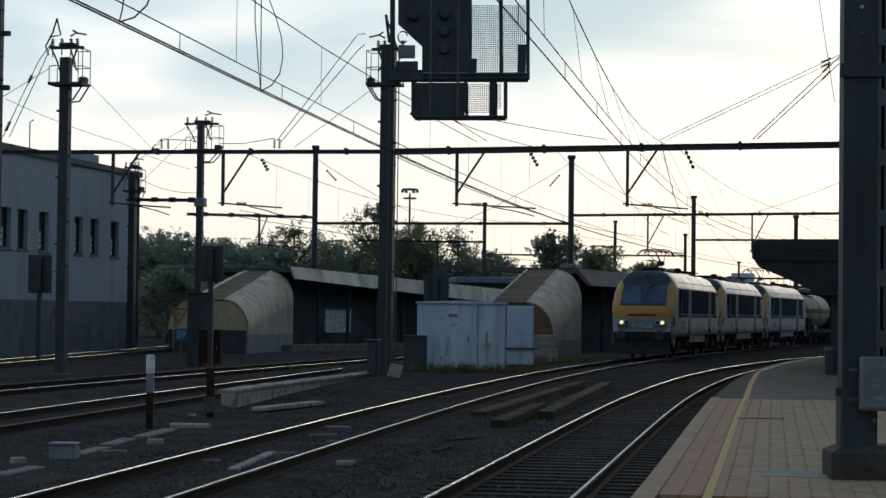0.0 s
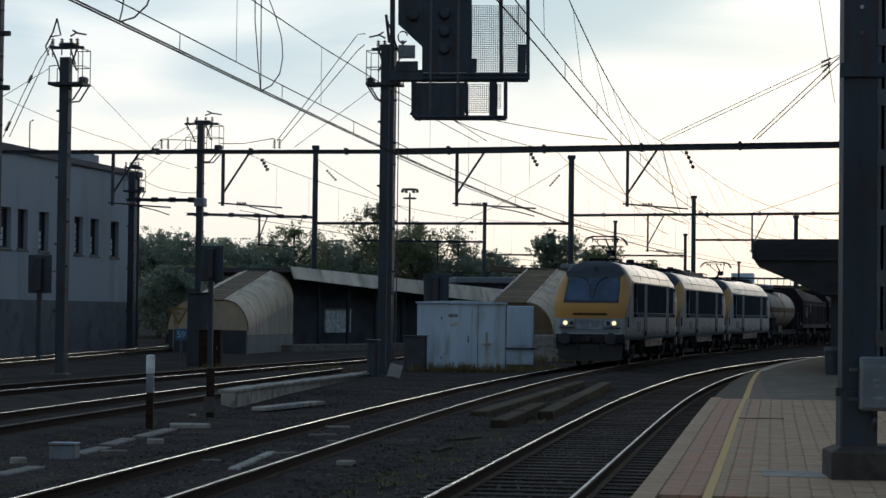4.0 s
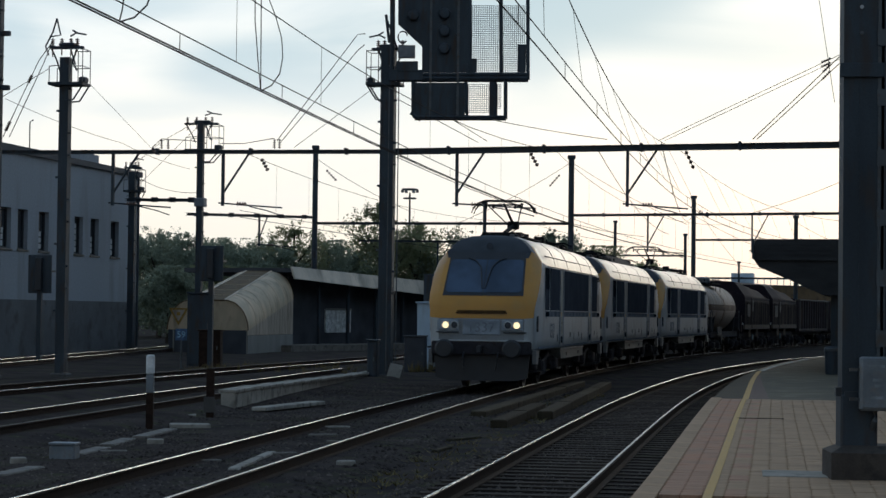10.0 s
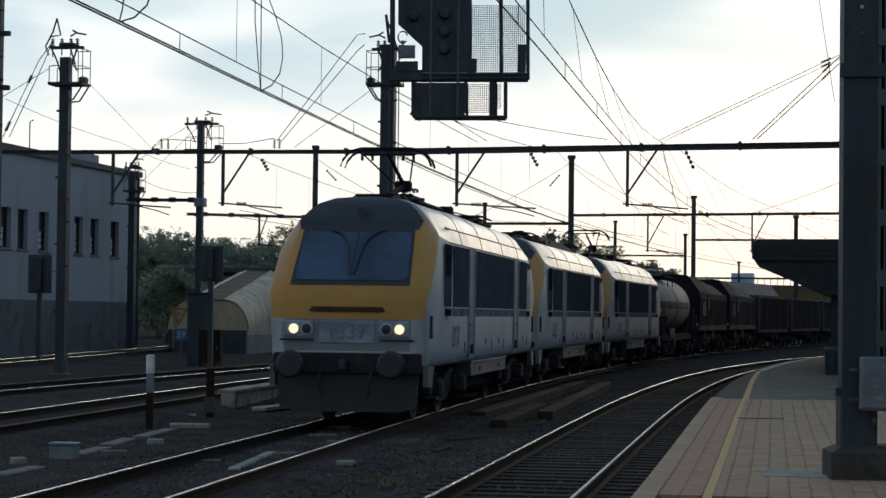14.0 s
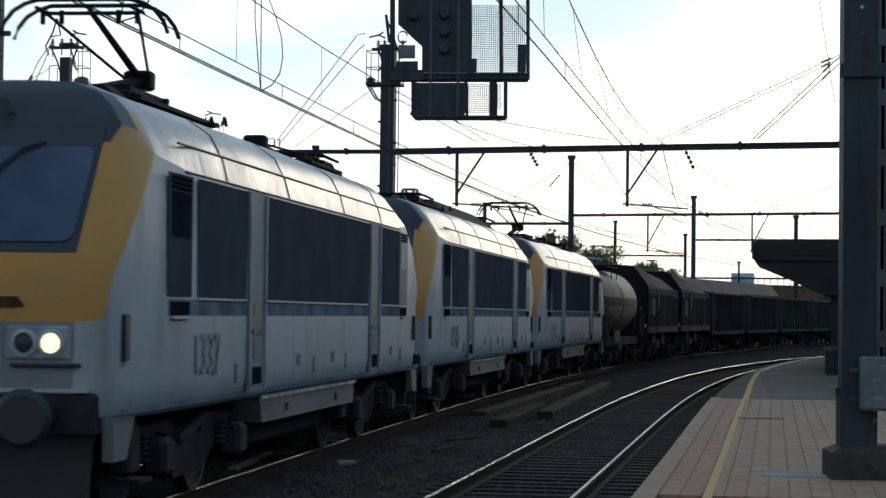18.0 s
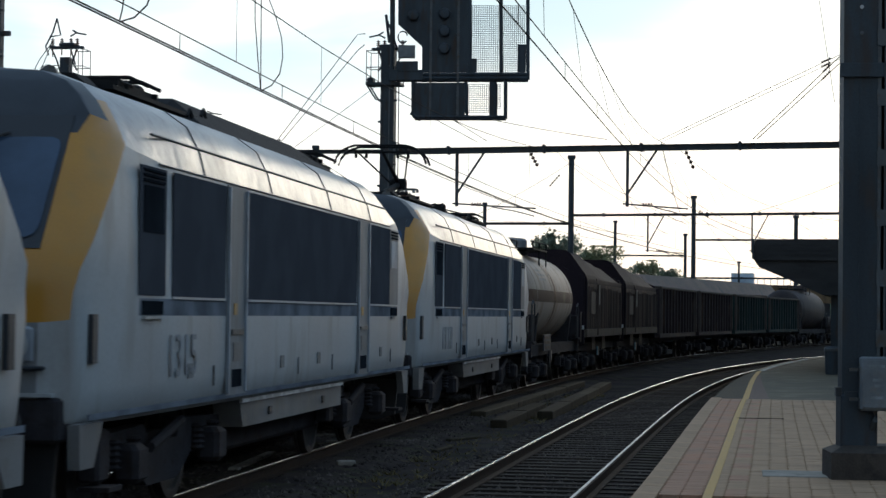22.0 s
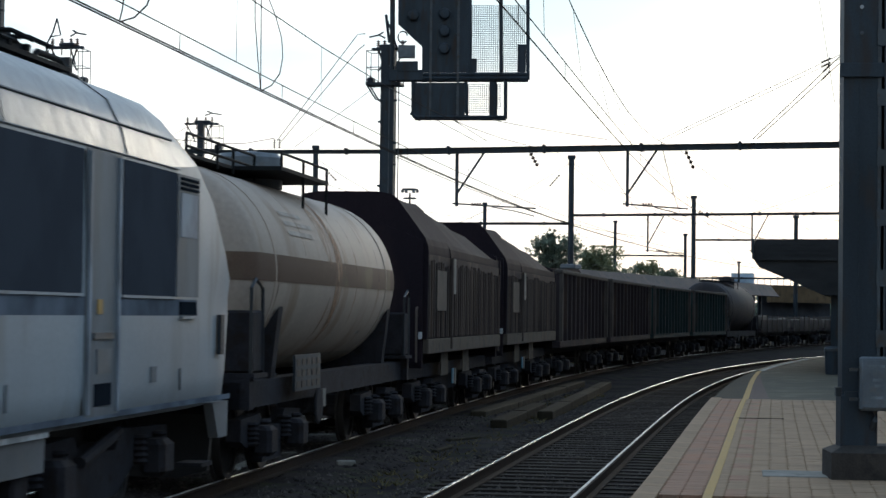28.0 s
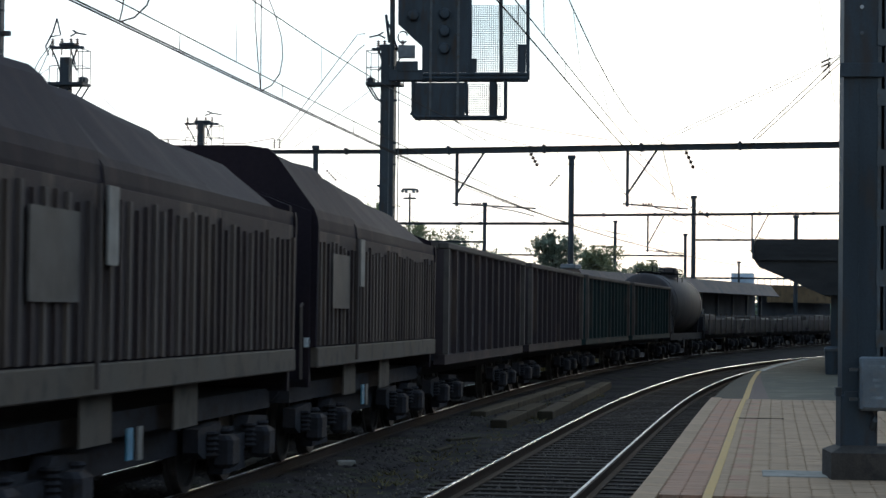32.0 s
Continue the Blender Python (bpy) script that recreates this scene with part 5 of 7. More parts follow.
def platform_canopy():
    """Dark canopy over the far end of the near platform."""
    s0 = NEAR.near_y(66.0)
    t = thing("platform_canopy", "dark old platform canopy with a boarded end", "platform canopy")
    for i in range(4):
        z = 3.72 + i * 0.16
        m = NEAR.stand(s0 + 0.02 * i)
        part("end_board", Geo().box((1.72 + 0.03 * i, 0, z), (7.6, 0.05, z + 0.148), m), "canopy", t)
    g = Geo()
    sweep(g, NEAR, s0 + 0.1, s0 + 62, [(1.66, 4.2), (1.64, 3.74), (1.8, 3.5), (2.6, 3.17), (3.75, 2.66), (7.6, 2.6), (7.6, 4.3), (1.72, 4.34)], 2.0)
    part("roof", g, "canopy", t)
    g = Geo()
    sweep(g, NEAR, s0 + 0.06, s0 + 62, [(1.58, 3.76), (1.64, 3.76), (1.64, 4.38), (1.58, 4.38)], 2.0)
    part("gutter_board", g, "steel", t)
    for k in range(6):
        m = NEAR.stand(s0 + 1.0 + 9 * k, 4.15, PLATFORM - 0.05)
        part("column", Geo().box((-0.16, -0.16, 0), (0.16, 0.16, 2.5), m), "steel", t)
        part("column_base", Geo().box((-0.28, -0.28, 0), (0.28, 0.28, 0.5), m, 0.04), "dark_concrete", t)
    g = Geo()
    sweep(g, NEAR, s0 + 3, s0 + 62, [(6.6, 0.2), (6.8, 0.2), (6.8, 3.0), (6.6, 3.0)], 3.0)
    part("back_wall", g, "dark_wall", t, "dark wall under the canopy")
    bin_ = thing("litter_bin", "small dark litter bin on the platform", "litter bin", at=NEAR.stand(s0 - 1.5, 4.1, PLATFORM - 0.05))
    part("bin", Geo().lathe([(0.2, 0), (0.22, 0.1), (0.24, 0.8), (0.2, 0.84)], 12, "z"), "steel", bin_, smooth=True)
    part("rim", Geo().lathe([(0.245, 0.7), (0.26, 0.72), (0.26, 0.78), (0.245, 0.8)], 12, "z"), "galv", bin_)


platform_canopy()


def cabinets():
    m = pose(-0.95, 80.6, GROUND - 0.05, 0, 0, -2)
    t = thing("relay_hut", "pale blue-grey steel relay hut with weathered doors", "relay hut", at=m)
    W, D, H = 3.35, 2.2, 2.62
    part("body", Geo().box((0, 0, 0.12), (W, D, H), c=0.02), "cabinet", t)
    part("base", Geo().box((-0.04, -0.04, 0), (W + 0.04, D, 0.12)), "concrete", t)
    part("roof", Geo().prism([(-0.08, H), (W + 0.08, H), (W + 0.06, H + 0.06), (W / 2, H + 0.12), (-0.06, H + 0.06)], -0.1, D + 0.1, "y"), "cabinet", t)
    for i, (x0, x1) in enumerate(((0.89, 2.09),)):
        d = part("door", Geo().box((x0, -0.035, 0.2), (x1, -0.003, H - 0.1), c=0.01), "cabinet", t)
        part("handle", Geo().box((x1 - 0.16, -0.08, 1.15), (x1 - 0.12, -0.036, 1.4), c=0.01), "galv", d)
        part("hinge", Geo().box((x0 + 0.02, -0.05, 0.5), (x0 + 0.06, -0.036, 0.62)).box((x0 + 0.02, -0.05, 2.0), (x0 + 0.06, -0.036, 2.12)), "galv", d)
        part("vent", Geo().box((x0 + 0.3, -0.045, 2.1), (x0 + 0.66, -0.036, 2.22)), "grey_box", d)
    part("sign_plate", Geo().box((1.28, -0.05, 1.75), (1.56, -0.037, 1.9)), "sign_white", t)
    part("vent_plate", Geo().box((0.3, -0.03, 1.3), (0.62, -0.003, 1.75), c=0.01), "cabinet", t)
    part("panel_seam", Geo().box((2.3, -0.012, 0.15), (2.33, -0.002, H - 0.02)), "grey_box", t)
    part("cable_bracket", Geo().tube([(2.65, -0.1, 0.1), (2.65, -0.1, 1.55)], 0.04, 6).tube([(2.45, -0.1, 1.1), (2.82, -0.1, 1.1)], 0.04, 6), "fascia", t)
    t = thing("relay_cabinet", "smaller pale grey cabinet behind the hut", "cabinet", at=pose(2.75, 90.0, GROUND - 0.05, 0, 0, -2))
    part("body", Geo().box((0, 0, 0.1), (1.15, 1.0, 2.6), c=0.03), "cabinet", t)
    part("door", Geo().box((0.06, -0.03, 0.9), (1.09, -0.002, 2.5), c=0.01), "cabinet", t)
    part("skirting", Geo().box((-0.2, -0.1, 0.75), (1.3, -0.032, 0.82)), "steel", t)
    t = thing("white_control_box", "small white control box before the stair shelter", "control box", at=pose(4.35, 99.6, GROUND - 0.05, 0, 0, -4))
    part("body", Geo().box((0, 0, 0), (1.1, 0.5, 1.3), c=0.03), "pale_concrete", t)
    part("lid", Geo().box((0.1, -0.03, 0.1), (0.5, -0.002, 1.15), c=0.01), "pale_concrete", t)
    # dark cubicles at the mast feet
    for x, y, w, h, lab, mat in ((-9.6, 84.0, 0.95, 2.9, "tall dark control cabinet at a mast foot", "steel"), (-8.95, 82.0, 0.85, 1.45, "rusty low control cabinet", "rail_side"), (-2.25, 69.6, 0.34, 1.3, "small dark box at the signal mast foot", "steel"),
                                 (-0.98, 79.2, 0.8, 1.35, "dark brown lineside cabinet beside the hut", "dark_wall")):
        t = thing("control_cabinet", lab, "cabinet", "lineside cabinets", at=pose(x, y, GROUND - 0.05, 0, 0, -6))
        part("body", Geo().box((-w / 2, -0.25, 0), (w / 2, 0.25, h), c=0.03), mat, t)
        part("door", Geo().box((-w / 2 + 0.05, -0.275, 0.12), (w / 2 - 0.05, -0.252, h - 0.1), c=0.008), mat, t)
        part("roof_cap", Geo().box((-w / 2 - 0.04, -0.3, h), (w / 2 + 0.04, 0.3, h + 0.06), c=0.02), mat, t)
        part("latch", Geo().box((w / 2 - 0.14, -0.3, h * 0.5), (w / 2 - 0.1, -0.276, h * 0.6)), "galv", t)
    for x, y, z, w, h in ((-8.75, 80.0, 3.35, 0.92, 1.35), (-0.25, 83.8, 2.55, 1.0, 1.25), (-15.8, 83.0, 2.85, 0.95, 1.5)):
        t = thing("lineside_signal", "dark lineside signal seen from behind on its post", "railway signal", "lineside signals", at=pose(x, y, GROUND - 0.05, 0, 0, -8))
        part("post", Geo().box((-0.09, -0.09, 0), (0.09, 0.09, z + 0.3)), "steel", t)
        part("back_board", Geo().box((-w / 2, -0.04, z), (w / 2, 0.04, z + h), c=0.02), "steel", t)
        part("housing", Geo().box((-w * 0.14, -0.26, z + 0.1), (w * 0.14, -0.042, z + h - 0.1), c=0.03), "black", t)
        part("hood", Geo().box((w * 0.1, 0.05, z + h * 0.55), (w * 0.5, 0.5, z + h * 0.6)), "black", t)


cabinets()


def yard_clutter():
    t = thing("marker_post", "white-topped dark marker post beside the side track", "marker post", at=pose(-5.36, 39.0, GROUND))
    part("post", Geo().box((-0.065, -0.06, -0.1), (0.065, 0.06, 0.94)), "rail_side", t)
    part("cap", Geo().box((-0.075, -0.07, 1.0), (0.075, 0.07, 1.36), c=0.025), "sign_white", t, "white cap")
    part("sleeve", Geo().box((-0.068, -0.065, 0.66), (0.068, 0.065, 0.998), c=0.01), "grey_box", t)
    t = thing("rusty_post", "short rusty steel post in the ballast", "post", at=pose(-4.74, 43.5, GROUND))
    part("post", Geo().box((-0.08, -0.06, -0.1), (0.08, 0.06, 1.0), c=0.01), "rail_side", t)
    part("plate", Geo().box((-0.13, -0.08, 0.1), (0.1, -0.062, 0.42)), "dark_concrete", t)
    t = thing("number_sign", "small blue track sign with white digits on a post", "sign", at=pose(-9.85, 80.0, GROUND))
    part("post", Geo().tube([(0, 0, -0.1), (0, 0, 1.35)], 0.035, 8), "galv", t)
    part("board", Geo().box((-0.22, -0.03, 1.05), (0.22, 0.0, 1.5), c=0.01), "sign_blue", t)
    lettering("digits", "59", 0.34, "digit_blue", t, Matrix.Translation((0, -0.036, 1.27)) @ Matrix.Rotation(radians(90), 4, "X"))
    t = thing("concrete_ramp", "long pale concrete ramp wall beside the side track", "concrete ramp")
    a, b = Vector((-4.75, 47.2, 0)), Vector((-2.35, 71.5, 0))
    d = (b - a) / 8
    r = math.atan2(d.y, d.x)
    for i in range(8):
        p = a + d * i
        m = Matrix.Translation((p.x, p.y, GROUND)) @ Matrix.Rotation(r, 4, "Z")
        h = 0.36 - 0.03 * i
        part("wall_block", Geo().box((0, -0.16, -0.1), (d.length - 0.002, 0.16, h), m, 0.01), "pale_concrete" if i < 4 else "concrete", t)
        part("coping", Geo().box((-0.01, -0.2, h), (d.length - 0.003, 0.22, h + 0.07), m, 0.01), "pale_concrete", t, "pale worn coping slab")
    rng = random.Random(8)
    lid, board, bit = "concrete trough lid in the ballast", "pale board in the ballast", "broken concrete piece"
    for x, y, w, l, h, rz, mat, lab in ((-3.4, 47.6, 0.35, 3.4, 0.05, 71, "pale_concrete", "pale concrete slab lying beside the ramp"), (-4.72, 39.9, 0.5, 0.75, 0.05, 10, "pale_concrete", board), (-5.35, 43.7, 0.4, 0.6, 0.04, 5, "pale_concrete", board),
                                        (-5.63, 28.2, 0.26, 1.6, 0.03, 82, "concrete", lid), (-5.36, 32.4, 0.26, 1.5, 0.03, 83, "concrete", lid), (-5.28, 34.7, 0.26, 1.6, 0.03, 86, "concrete", lid), (-5.03, 37.4, 0.26, 2.9, 0.03, 87, "concrete", lid),
                                        (-4.99, 32.4, 0.16, 0.4, 0.03, 10, "concrete", bit), (-4.63, 34.4, 0.16, 0.26, 0.09, 0, "pale_concrete", "small pale stone block"), (-5.95, 29.9, 0.16, 0.22, 0.08, 20, "pale_concrete", "small pale stone block"),
                                        (-2.62, 29.7, 0.14, 3.4, 0.05, 86, "pale_concrete", "pale plank across the sleepers"), (-3.3, 29.6, 0.16, 0.5, 0.04, 20, "concrete", bit), (-1.3, 29.2, 0.12, 0.26, 0.08, 10, "pale_concrete", "small pale stone block"),
                                        (0.4, 36.5, 0.12, 1.1, 0.05, 60, "timber", "loose weathered board"), (-6.6, 45.2, 0.3, 1.3, 0.04, 5, "concrete", "concrete slab between the tracks"), (0.02, 33.6, 0.1, 1.0, 0.05, 76, "timber", "loose weathered board"),
                                        (-2.0, 36.0, 0.12, 0.5, 0.05, 12, "concrete", bit), (-1.6, 34.2, 0.12, 0.5, 0.05, -8, "concrete", bit), (-1.95, 38.6, 0.14, 0.6, 0.05, 6, "pale_concrete", bit), (-2.3, 31.2, 0.1, 0.4, 0.05, 30, "concrete", bit)):
        t = thing("loose_slab", lab, "loose slab", "loose slabs", at=pose(x, y, GROUND + 0.005 if abs(x + 2) > 1.9 else -0.175, 0, rng.uniform(-0.5, 0.5), rz))
        part("slab", Geo().box((-l / 2, -w / 2, -0.04), (l / 2, w / 2, h), c=0.015), mat, t)
    # leaning pale plate at the signal mast
    t = thing("leaning_plate", "pale plate leaning at the signal mast foot", "plate", at=pose(-1.62, 70.2, GROUND, -28, 12, -6))
    part("plate", Geo().box((-0.22, -0.02, 0), (0.22, 0.02, 0.55), c=0.01), "pale_concrete", t)
    # timber baulks beside the main track
    for x0, y0, x1, y1, n in ((0.76, 43.5, 4.17, 63.9, 4), (1.09, 40.2, 2.2, 47.9, 2), (2.15, 43.9, 4.95, 63.7, 4)):
        a, d = Vector((x0, y0, 0)), Vector((x1 - x0, y1 - y0, 0)) / n
        for i in range(n):
            p = a + d * (i + 0.5)
            t = thing("timber_baulk", "long weathered timber baulk beside the main track", "timber baulk", "timber baulks", at=Matrix.Translation((p.x, p.y, -0.24)) @ Matrix.Rotation(math.atan2(-d.x, d.y), 4, "Z"))
            part("baulk", Geo().box((-0.16, -d.length / 2 + 0.01, -0.06), (0.16, d.length / 2 - 0.01, 0.19 + rng.uniform(-0.01, 0.01)), c=0.02), "timber", t)
    # white marker blocks
    for x, y, w, h in ((-5.48, 30.9, 0.19, 0.2),):
        t = thing("trackside_box", "low grey trackside box in the ballast", "trackside box", at=pose(x, y, GROUND, 0, 0, -5))
        part("box", Geo().box((-w, -w * 0.8, -0.05), (w, w * 0.8, h), c=0.02), "grey_box", t)
        part("lid", Geo().box((-w * 1.05, -w * 0.85, h), (w * 1.05, w * 0.85, h + 0.04), c=0.01), "grey_box", t)


yard_clutter()


def weeds():
    rng = np.random.default_rng(11)
    g = Geo()
    spots = [(-1.2 + rng.random() * 5.5, 78.5 + rng.random() * 1.6, 0.35) for _ in range(260)]
    spots += [(-9 + rng.random() * 6, 72 + rng.random() * 8, 0.3) for _ in range(120)] + [(rng.uniform(4.2, 8.5), rng.uniform(95, 99), 0.35) for _ in range(120)]
    spots += [(MAIN.at(s, o).x, MAIN.at(s, o).y, 0.06) for s, o in zip(rng.uniform(9, 45, 320), rng.uniform(1.9, 2.9, 320))]
    for x, y, h in spots:
        for _ in range(5):
            a, k = rng.uniform(0, 6.28), rng.uniform(0.5, 1.3) * h
            dx, dy = math.cos(a) * 0.02, math.sin(a) * 0.02
            tx, ty = x + rng.normal(0, 0.12), y + rng.normal(0, 0.12)
            g.add([(x - dx, y - dy, GROUND - 0.03), (x + dx, y + dy, GROUND - 0.03), (tx, ty, GROUND + k)], [(0, 1, 2)])
    me = bpy.data.meshes.new("weeds")
    me.from_pydata(g.v, [], g.f)
    me.materials.append(M["weed"])
    tagged(new("weeds", me), "dry weeds and grass tufts along the tracks", "weeds", kind="stuff")


weeds()


def tree(x, y, height, width, seed, mat="leaf", n=12500, label="broad leafy tree against the evening sky", low=0.2):
    rng = np.random.default_rng(seed)
    t = thing("tree", label, "tree", "trees behind the station", at=pose(x, y, GROUND - 0.1))
    tr = Geo().tube([(0, 0, 0), (0.1, 0, height * 0.3), (0.0, 0.1, height * 0.62), (0.05, 0, height * 0.9)], 0.028 * height, 8, 0.006 * height)
    part("trunk", tr, "bark", t, smooth=True)
    tips = []
    for i in range(9):
        z = height * rng.uniform(0.25, 0.75)
        a = rng.uniform(0, 6.28)
        r = width * rng.uniform(0.25, 0.46)
        tip = Vector((r * math.cos(a), r * math.sin(a), z + height * rng.uniform(0.06, 0.22)))
        part("limb", Geo().tube([(0, 0, z * 0.85), tip * 0.5 + Vector((0, 0, z * 0.42)), tip], 0.012 * height, 5, 0.004 * height), "bark", t)
        tips.append(tip)
    # many small loose sprays of leaves round the limbs, thinner towards the rim
    sprays = []
    lobes = [(tip, width * rng.uniform(0.14, 0.22)) for tip in tips]
    for _ in range(14):
        z = rng.uniform(low, 0.9)
        r = width * 0.40 * math.sqrt(max(0.05, 1 - ((z - 0.42) / 0.58) ** 2)) * rng.uniform(0.35, 1.0)
        a = rng.uniform(0, 6.28)
        lobes.append((Vector((r * math.cos(a), r * math.sin(a), z * height)), width * rng.uniform(0.10, 0.2)))
    lobes.append((Vector((0, 0, height * 0.9)), width * 0.10))
    for c, r in lobes:
        for _ in range(22):
            d = rng.normal(0, 0.62, 3)
            sprays.append((np.array(c) + d * r * np.array((1, 1, 0.9)), r * rng.uniform(0.18, 0.42)))
    k = n // len(sprays)
    at = np.repeat(np.array([p for p, _ in sprays]), k, axis=0) + rng.normal(0, 0.6, (k * len(sprays), 3)) * np.repeat(np.array([r for _, r in sprays]), k)[:, None]
    at[:, 2] = np.clip(at[:, 2], 0.3, height)
    u, v = rng.normal(0, 1, at.shape), rng.normal(0, 1, at.shape)
    size = rng.uniform(0.06, 0.14, (len(at), 1))
    u, v = u / np.linalg.norm(u, axis=1)[:, None] * size, v / np.linalg.norm(v, axis=1)[:, None] * size * 0.7
    g = Geo()
    g.v = np.stack([at - u, at - v, at + u, at + v], 1).reshape(-1, 3).tolist()
    g.f = np.arange(len(at) * 4).reshape(-1, 4).tolist()
    me = bpy.data.meshes.new("crown")
    me.from_pydata(g.v, [], g.f)
    me.materials.append(M[mat])
    part("crown", me, None, t, "uneven leafy crown")


for i, (x, y, h, w, mt) in enumerate(((-12.0, 170, 9.7, 6.4, "leaf"), (-14.6, 174, 8.2, 5.4, "leaf_dark"), (-4.6, 168, 11.6, 5.4, "leaf"), (-2.0, 172, 10.0, 5.4, "leaf"), (-7.0, 176, 7.6, 3.6, "leaf_dark"), (1.2, 170, 8.9, 6.0, "leaf_dark"), (3.9, 176, 7.9, 5.0, "leaf_dark"), (8.6, 168, 9.4, 4.2, "leaf_dark"), (11.8, 172, 7.9, 4.6, "leaf"), (-16.0, 168, 7.6, 6.0, "leaf_dark"), (-0.8, 178, 8.6, 5.0, "leaf_dark"), (-4.0, 178, 9.0, 6.0, "leaf_dark"), (-9.8, 180, 8.4, 6.0, "leaf_dark"),
                                      (14.4, 184, 7.6, 4.2, "leaf_dark"), (17.4, 186, 7.2, 4.4, "leaf"), (20.0, 188, 6.6, 4.0, "leaf_dark"), (-17.6, 172, 8.2, 5.5, "leaf_dark"), (-21.5, 174, 8.6, 5.5, "leaf_dark"), (-25.5, 176, 9.2, 6.0, "leaf_dark"),
                                      (-15.4, 150, 5.4, 4.4, "leaf"), (-18.2, 140, 5.2, 4.6, "leaf_dark"), (-9.0, 186, 8.6, 5.0, "leaf_dark"), (0.0, 186, 7.0, 5.0, "leaf_dark"), (6.2, 186, 6.6, 4.6, "leaf_dark"), (-19.5, 165, 8.4, 6.5, "leaf_dark"), (-22.5, 168, 8.8, 6.0, "leaf_dark"), (-16.8, 160, 7.0, 5.6, "leaf_dark"), (-14.0, 158, 5.6, 5.0, "leaf_dark"), (-12.5, 165, 7.2, 5.0, "leaf_dark"))):
    tree(x, y, h, w, 20 + i, mt)


def far_woods():
    """A low belt of distant trees that closes the view."""
    rng = np.random.default_rng(77)
    g = Geo()
    for _ in range(9000):
        x = rng.uniform(-120, 160)
        y = 300 + rng.uniform(-8, 8)
        top = 6.2 + 2.2 * noise.noise(Vector((x * 0.06, 2, 0))) + 1.2 * noise.noise(Vector((x * 0.3, 5, 0)))
        z = rng.uniform(-0.3, top)
        u, v = rng.normal(0, 1, 3), rng.normal(0, 1, 3)
        u, v = u / np.linalg.norm(u) * 0.9, v / np.linalg.norm(v) * 0.7
        p = np.array((x, y, z))
        g.add([p - u, p - v, p + u, p + v], [(0, 1, 2, 3)])
    me = bpy.data.meshes.new("far_woods")
    me.from_pydata(g.v, [], g.f)
    me.materials.append(M["leaf_dark"])
    tagged(new("far_woods", me), "distant belt of dark trees on the horizon", "woods", kind="stuff")


far_woods()


def far_details():
    t = thing("floodlight_mast", "tall thin floodlight mast with a double lamp crown", "floodlight mast", at=pose(-3.2, 200, GROUND))
    part("shaft", Geo().tube([(0, 0, 0), (0, 0, 13.6)], 0.16, 8, 0.08), "steel", t)
    for z, w in ((13.9, 0.75), (13.05, 0.6)):
        part("crown_ring", Geo().lathe([(w, z - 0.06), (w * 1.05, z), (w, z + 0.08), (w * 0.2, z + 0.1)], 14, "z"), "galv", t)
    for i in range(6):
        a = i * math.pi / 3
        part("floodlight", Geo().box((math.cos(a) * 0.7 - 0.14, math.sin(a) * 0.7 - 0.14, 13.6), (math.cos(a) * 0.7 + 0.14, math.sin(a) * 0.7 + 0.14, 13.86), c=0.03), "grey_box", t)
    t = thing("footbridge", "far pale blue railed footbridge over the tracks", "footbridge", at=pose(30.5, 230, GROUND, 0, 0, -14))
    part("deck", Geo().box((-2, 0, 4.9), (18, 2.2, 5.2)), "galv", t)
    for i in range(17):
        part("railing_post", Geo().box((-1.9 + i * 0.7, -0.05, 5.2), (-1.82 + i * 0.7, 0.03, 6.3)), "cabinet", t)
    part("handrail", Geo().box((-2, -0.06, 6.3), (10, 0.06, 6.42)), "cabinet", t)
    part("cabin", Geo().box((0.8, 0.5, 5.2), (3.2, 2.0, 7.0), c=0.05), "cabinet", t, "pale blue cabin")
    for x in (-1.5, 6, 14):
        part("pier", Geo().box((x, 0.4, 0), (x + 0.5, 1.6, 4.9)), "dark_concrete", t)
    # plain wall that closes the platform behind the camera
    tagged(part("wall_station", Geo().box((14.5, -20, -0.3), (15.0, 60, 6.0)), "dark_wall"), "plain dark station wall along the platform", "wall", kind="structure")
    # unseen wall, added to cut the light on the far train
    g = Geo()
    sweep(g, NEAR, NEAR.near_y(62), 200, [(8.2, -0.3), (8.6, -0.3), (8.6, 15.0), (8.2, 15.0)], 4.0)
    tagged(part("wall_station_north", g, "dark_wall"), "unseen plain dark wall, added to shade the far train", "wall", kind="structure")


far_details()

# ---- the freight train ----


def wheelset(r, parent, y, half=0.755):
    w = part("wheelset", Geo().tube([(-half - 0.28, 0, 0), (half + 0.28, 0, 0)], 0.09, 10), "under", parent)
    g = Geo()
    for sx in (-1, 1):
        prof = [(0.12, sx * (half - 0.09)), (r * 0.8, sx * (half - 0.05)), (r + 0.03, sx * (half - 0.068)), (r + 0.03, sx * (half - 0.035)), (r, sx * (half - 0.03)), (r * 0.995, sx * (half + 0.065)), (r * 0.86, sx * (half + 0.066)), (r * 0.82, sx * (half + 0.03)), (r * 0.3, sx * (half + 0.04)), (r * 0.26, sx * (half + 0.1)), (0.1, sx * (half + 0.1))]
        g.lathe(prof, 28, "x")
    g.box((half + 0.031, -0.05, r * 0.35), (half + 0.05, 0.05, r * 0.75)).box((half + 0.031, -0.05, -r * 0.75), (half + 0.05, 0.05, -r * 0.35))
    w.data.materials.append(M["wheel"])
    me = g.mesh("wheels", M["wheel"], True)
    me2 = w.data
    bm = bmesh.new()
    bm.from_mesh(me2)
    n = len(bm.faces)
    bm.from_mesh(me)
    bm.faces.ensure_lookup_table()
    for f in bm.faces[n:]:
        f.material_index = 1
    bm.to_mesh(me2)
    bm.free()
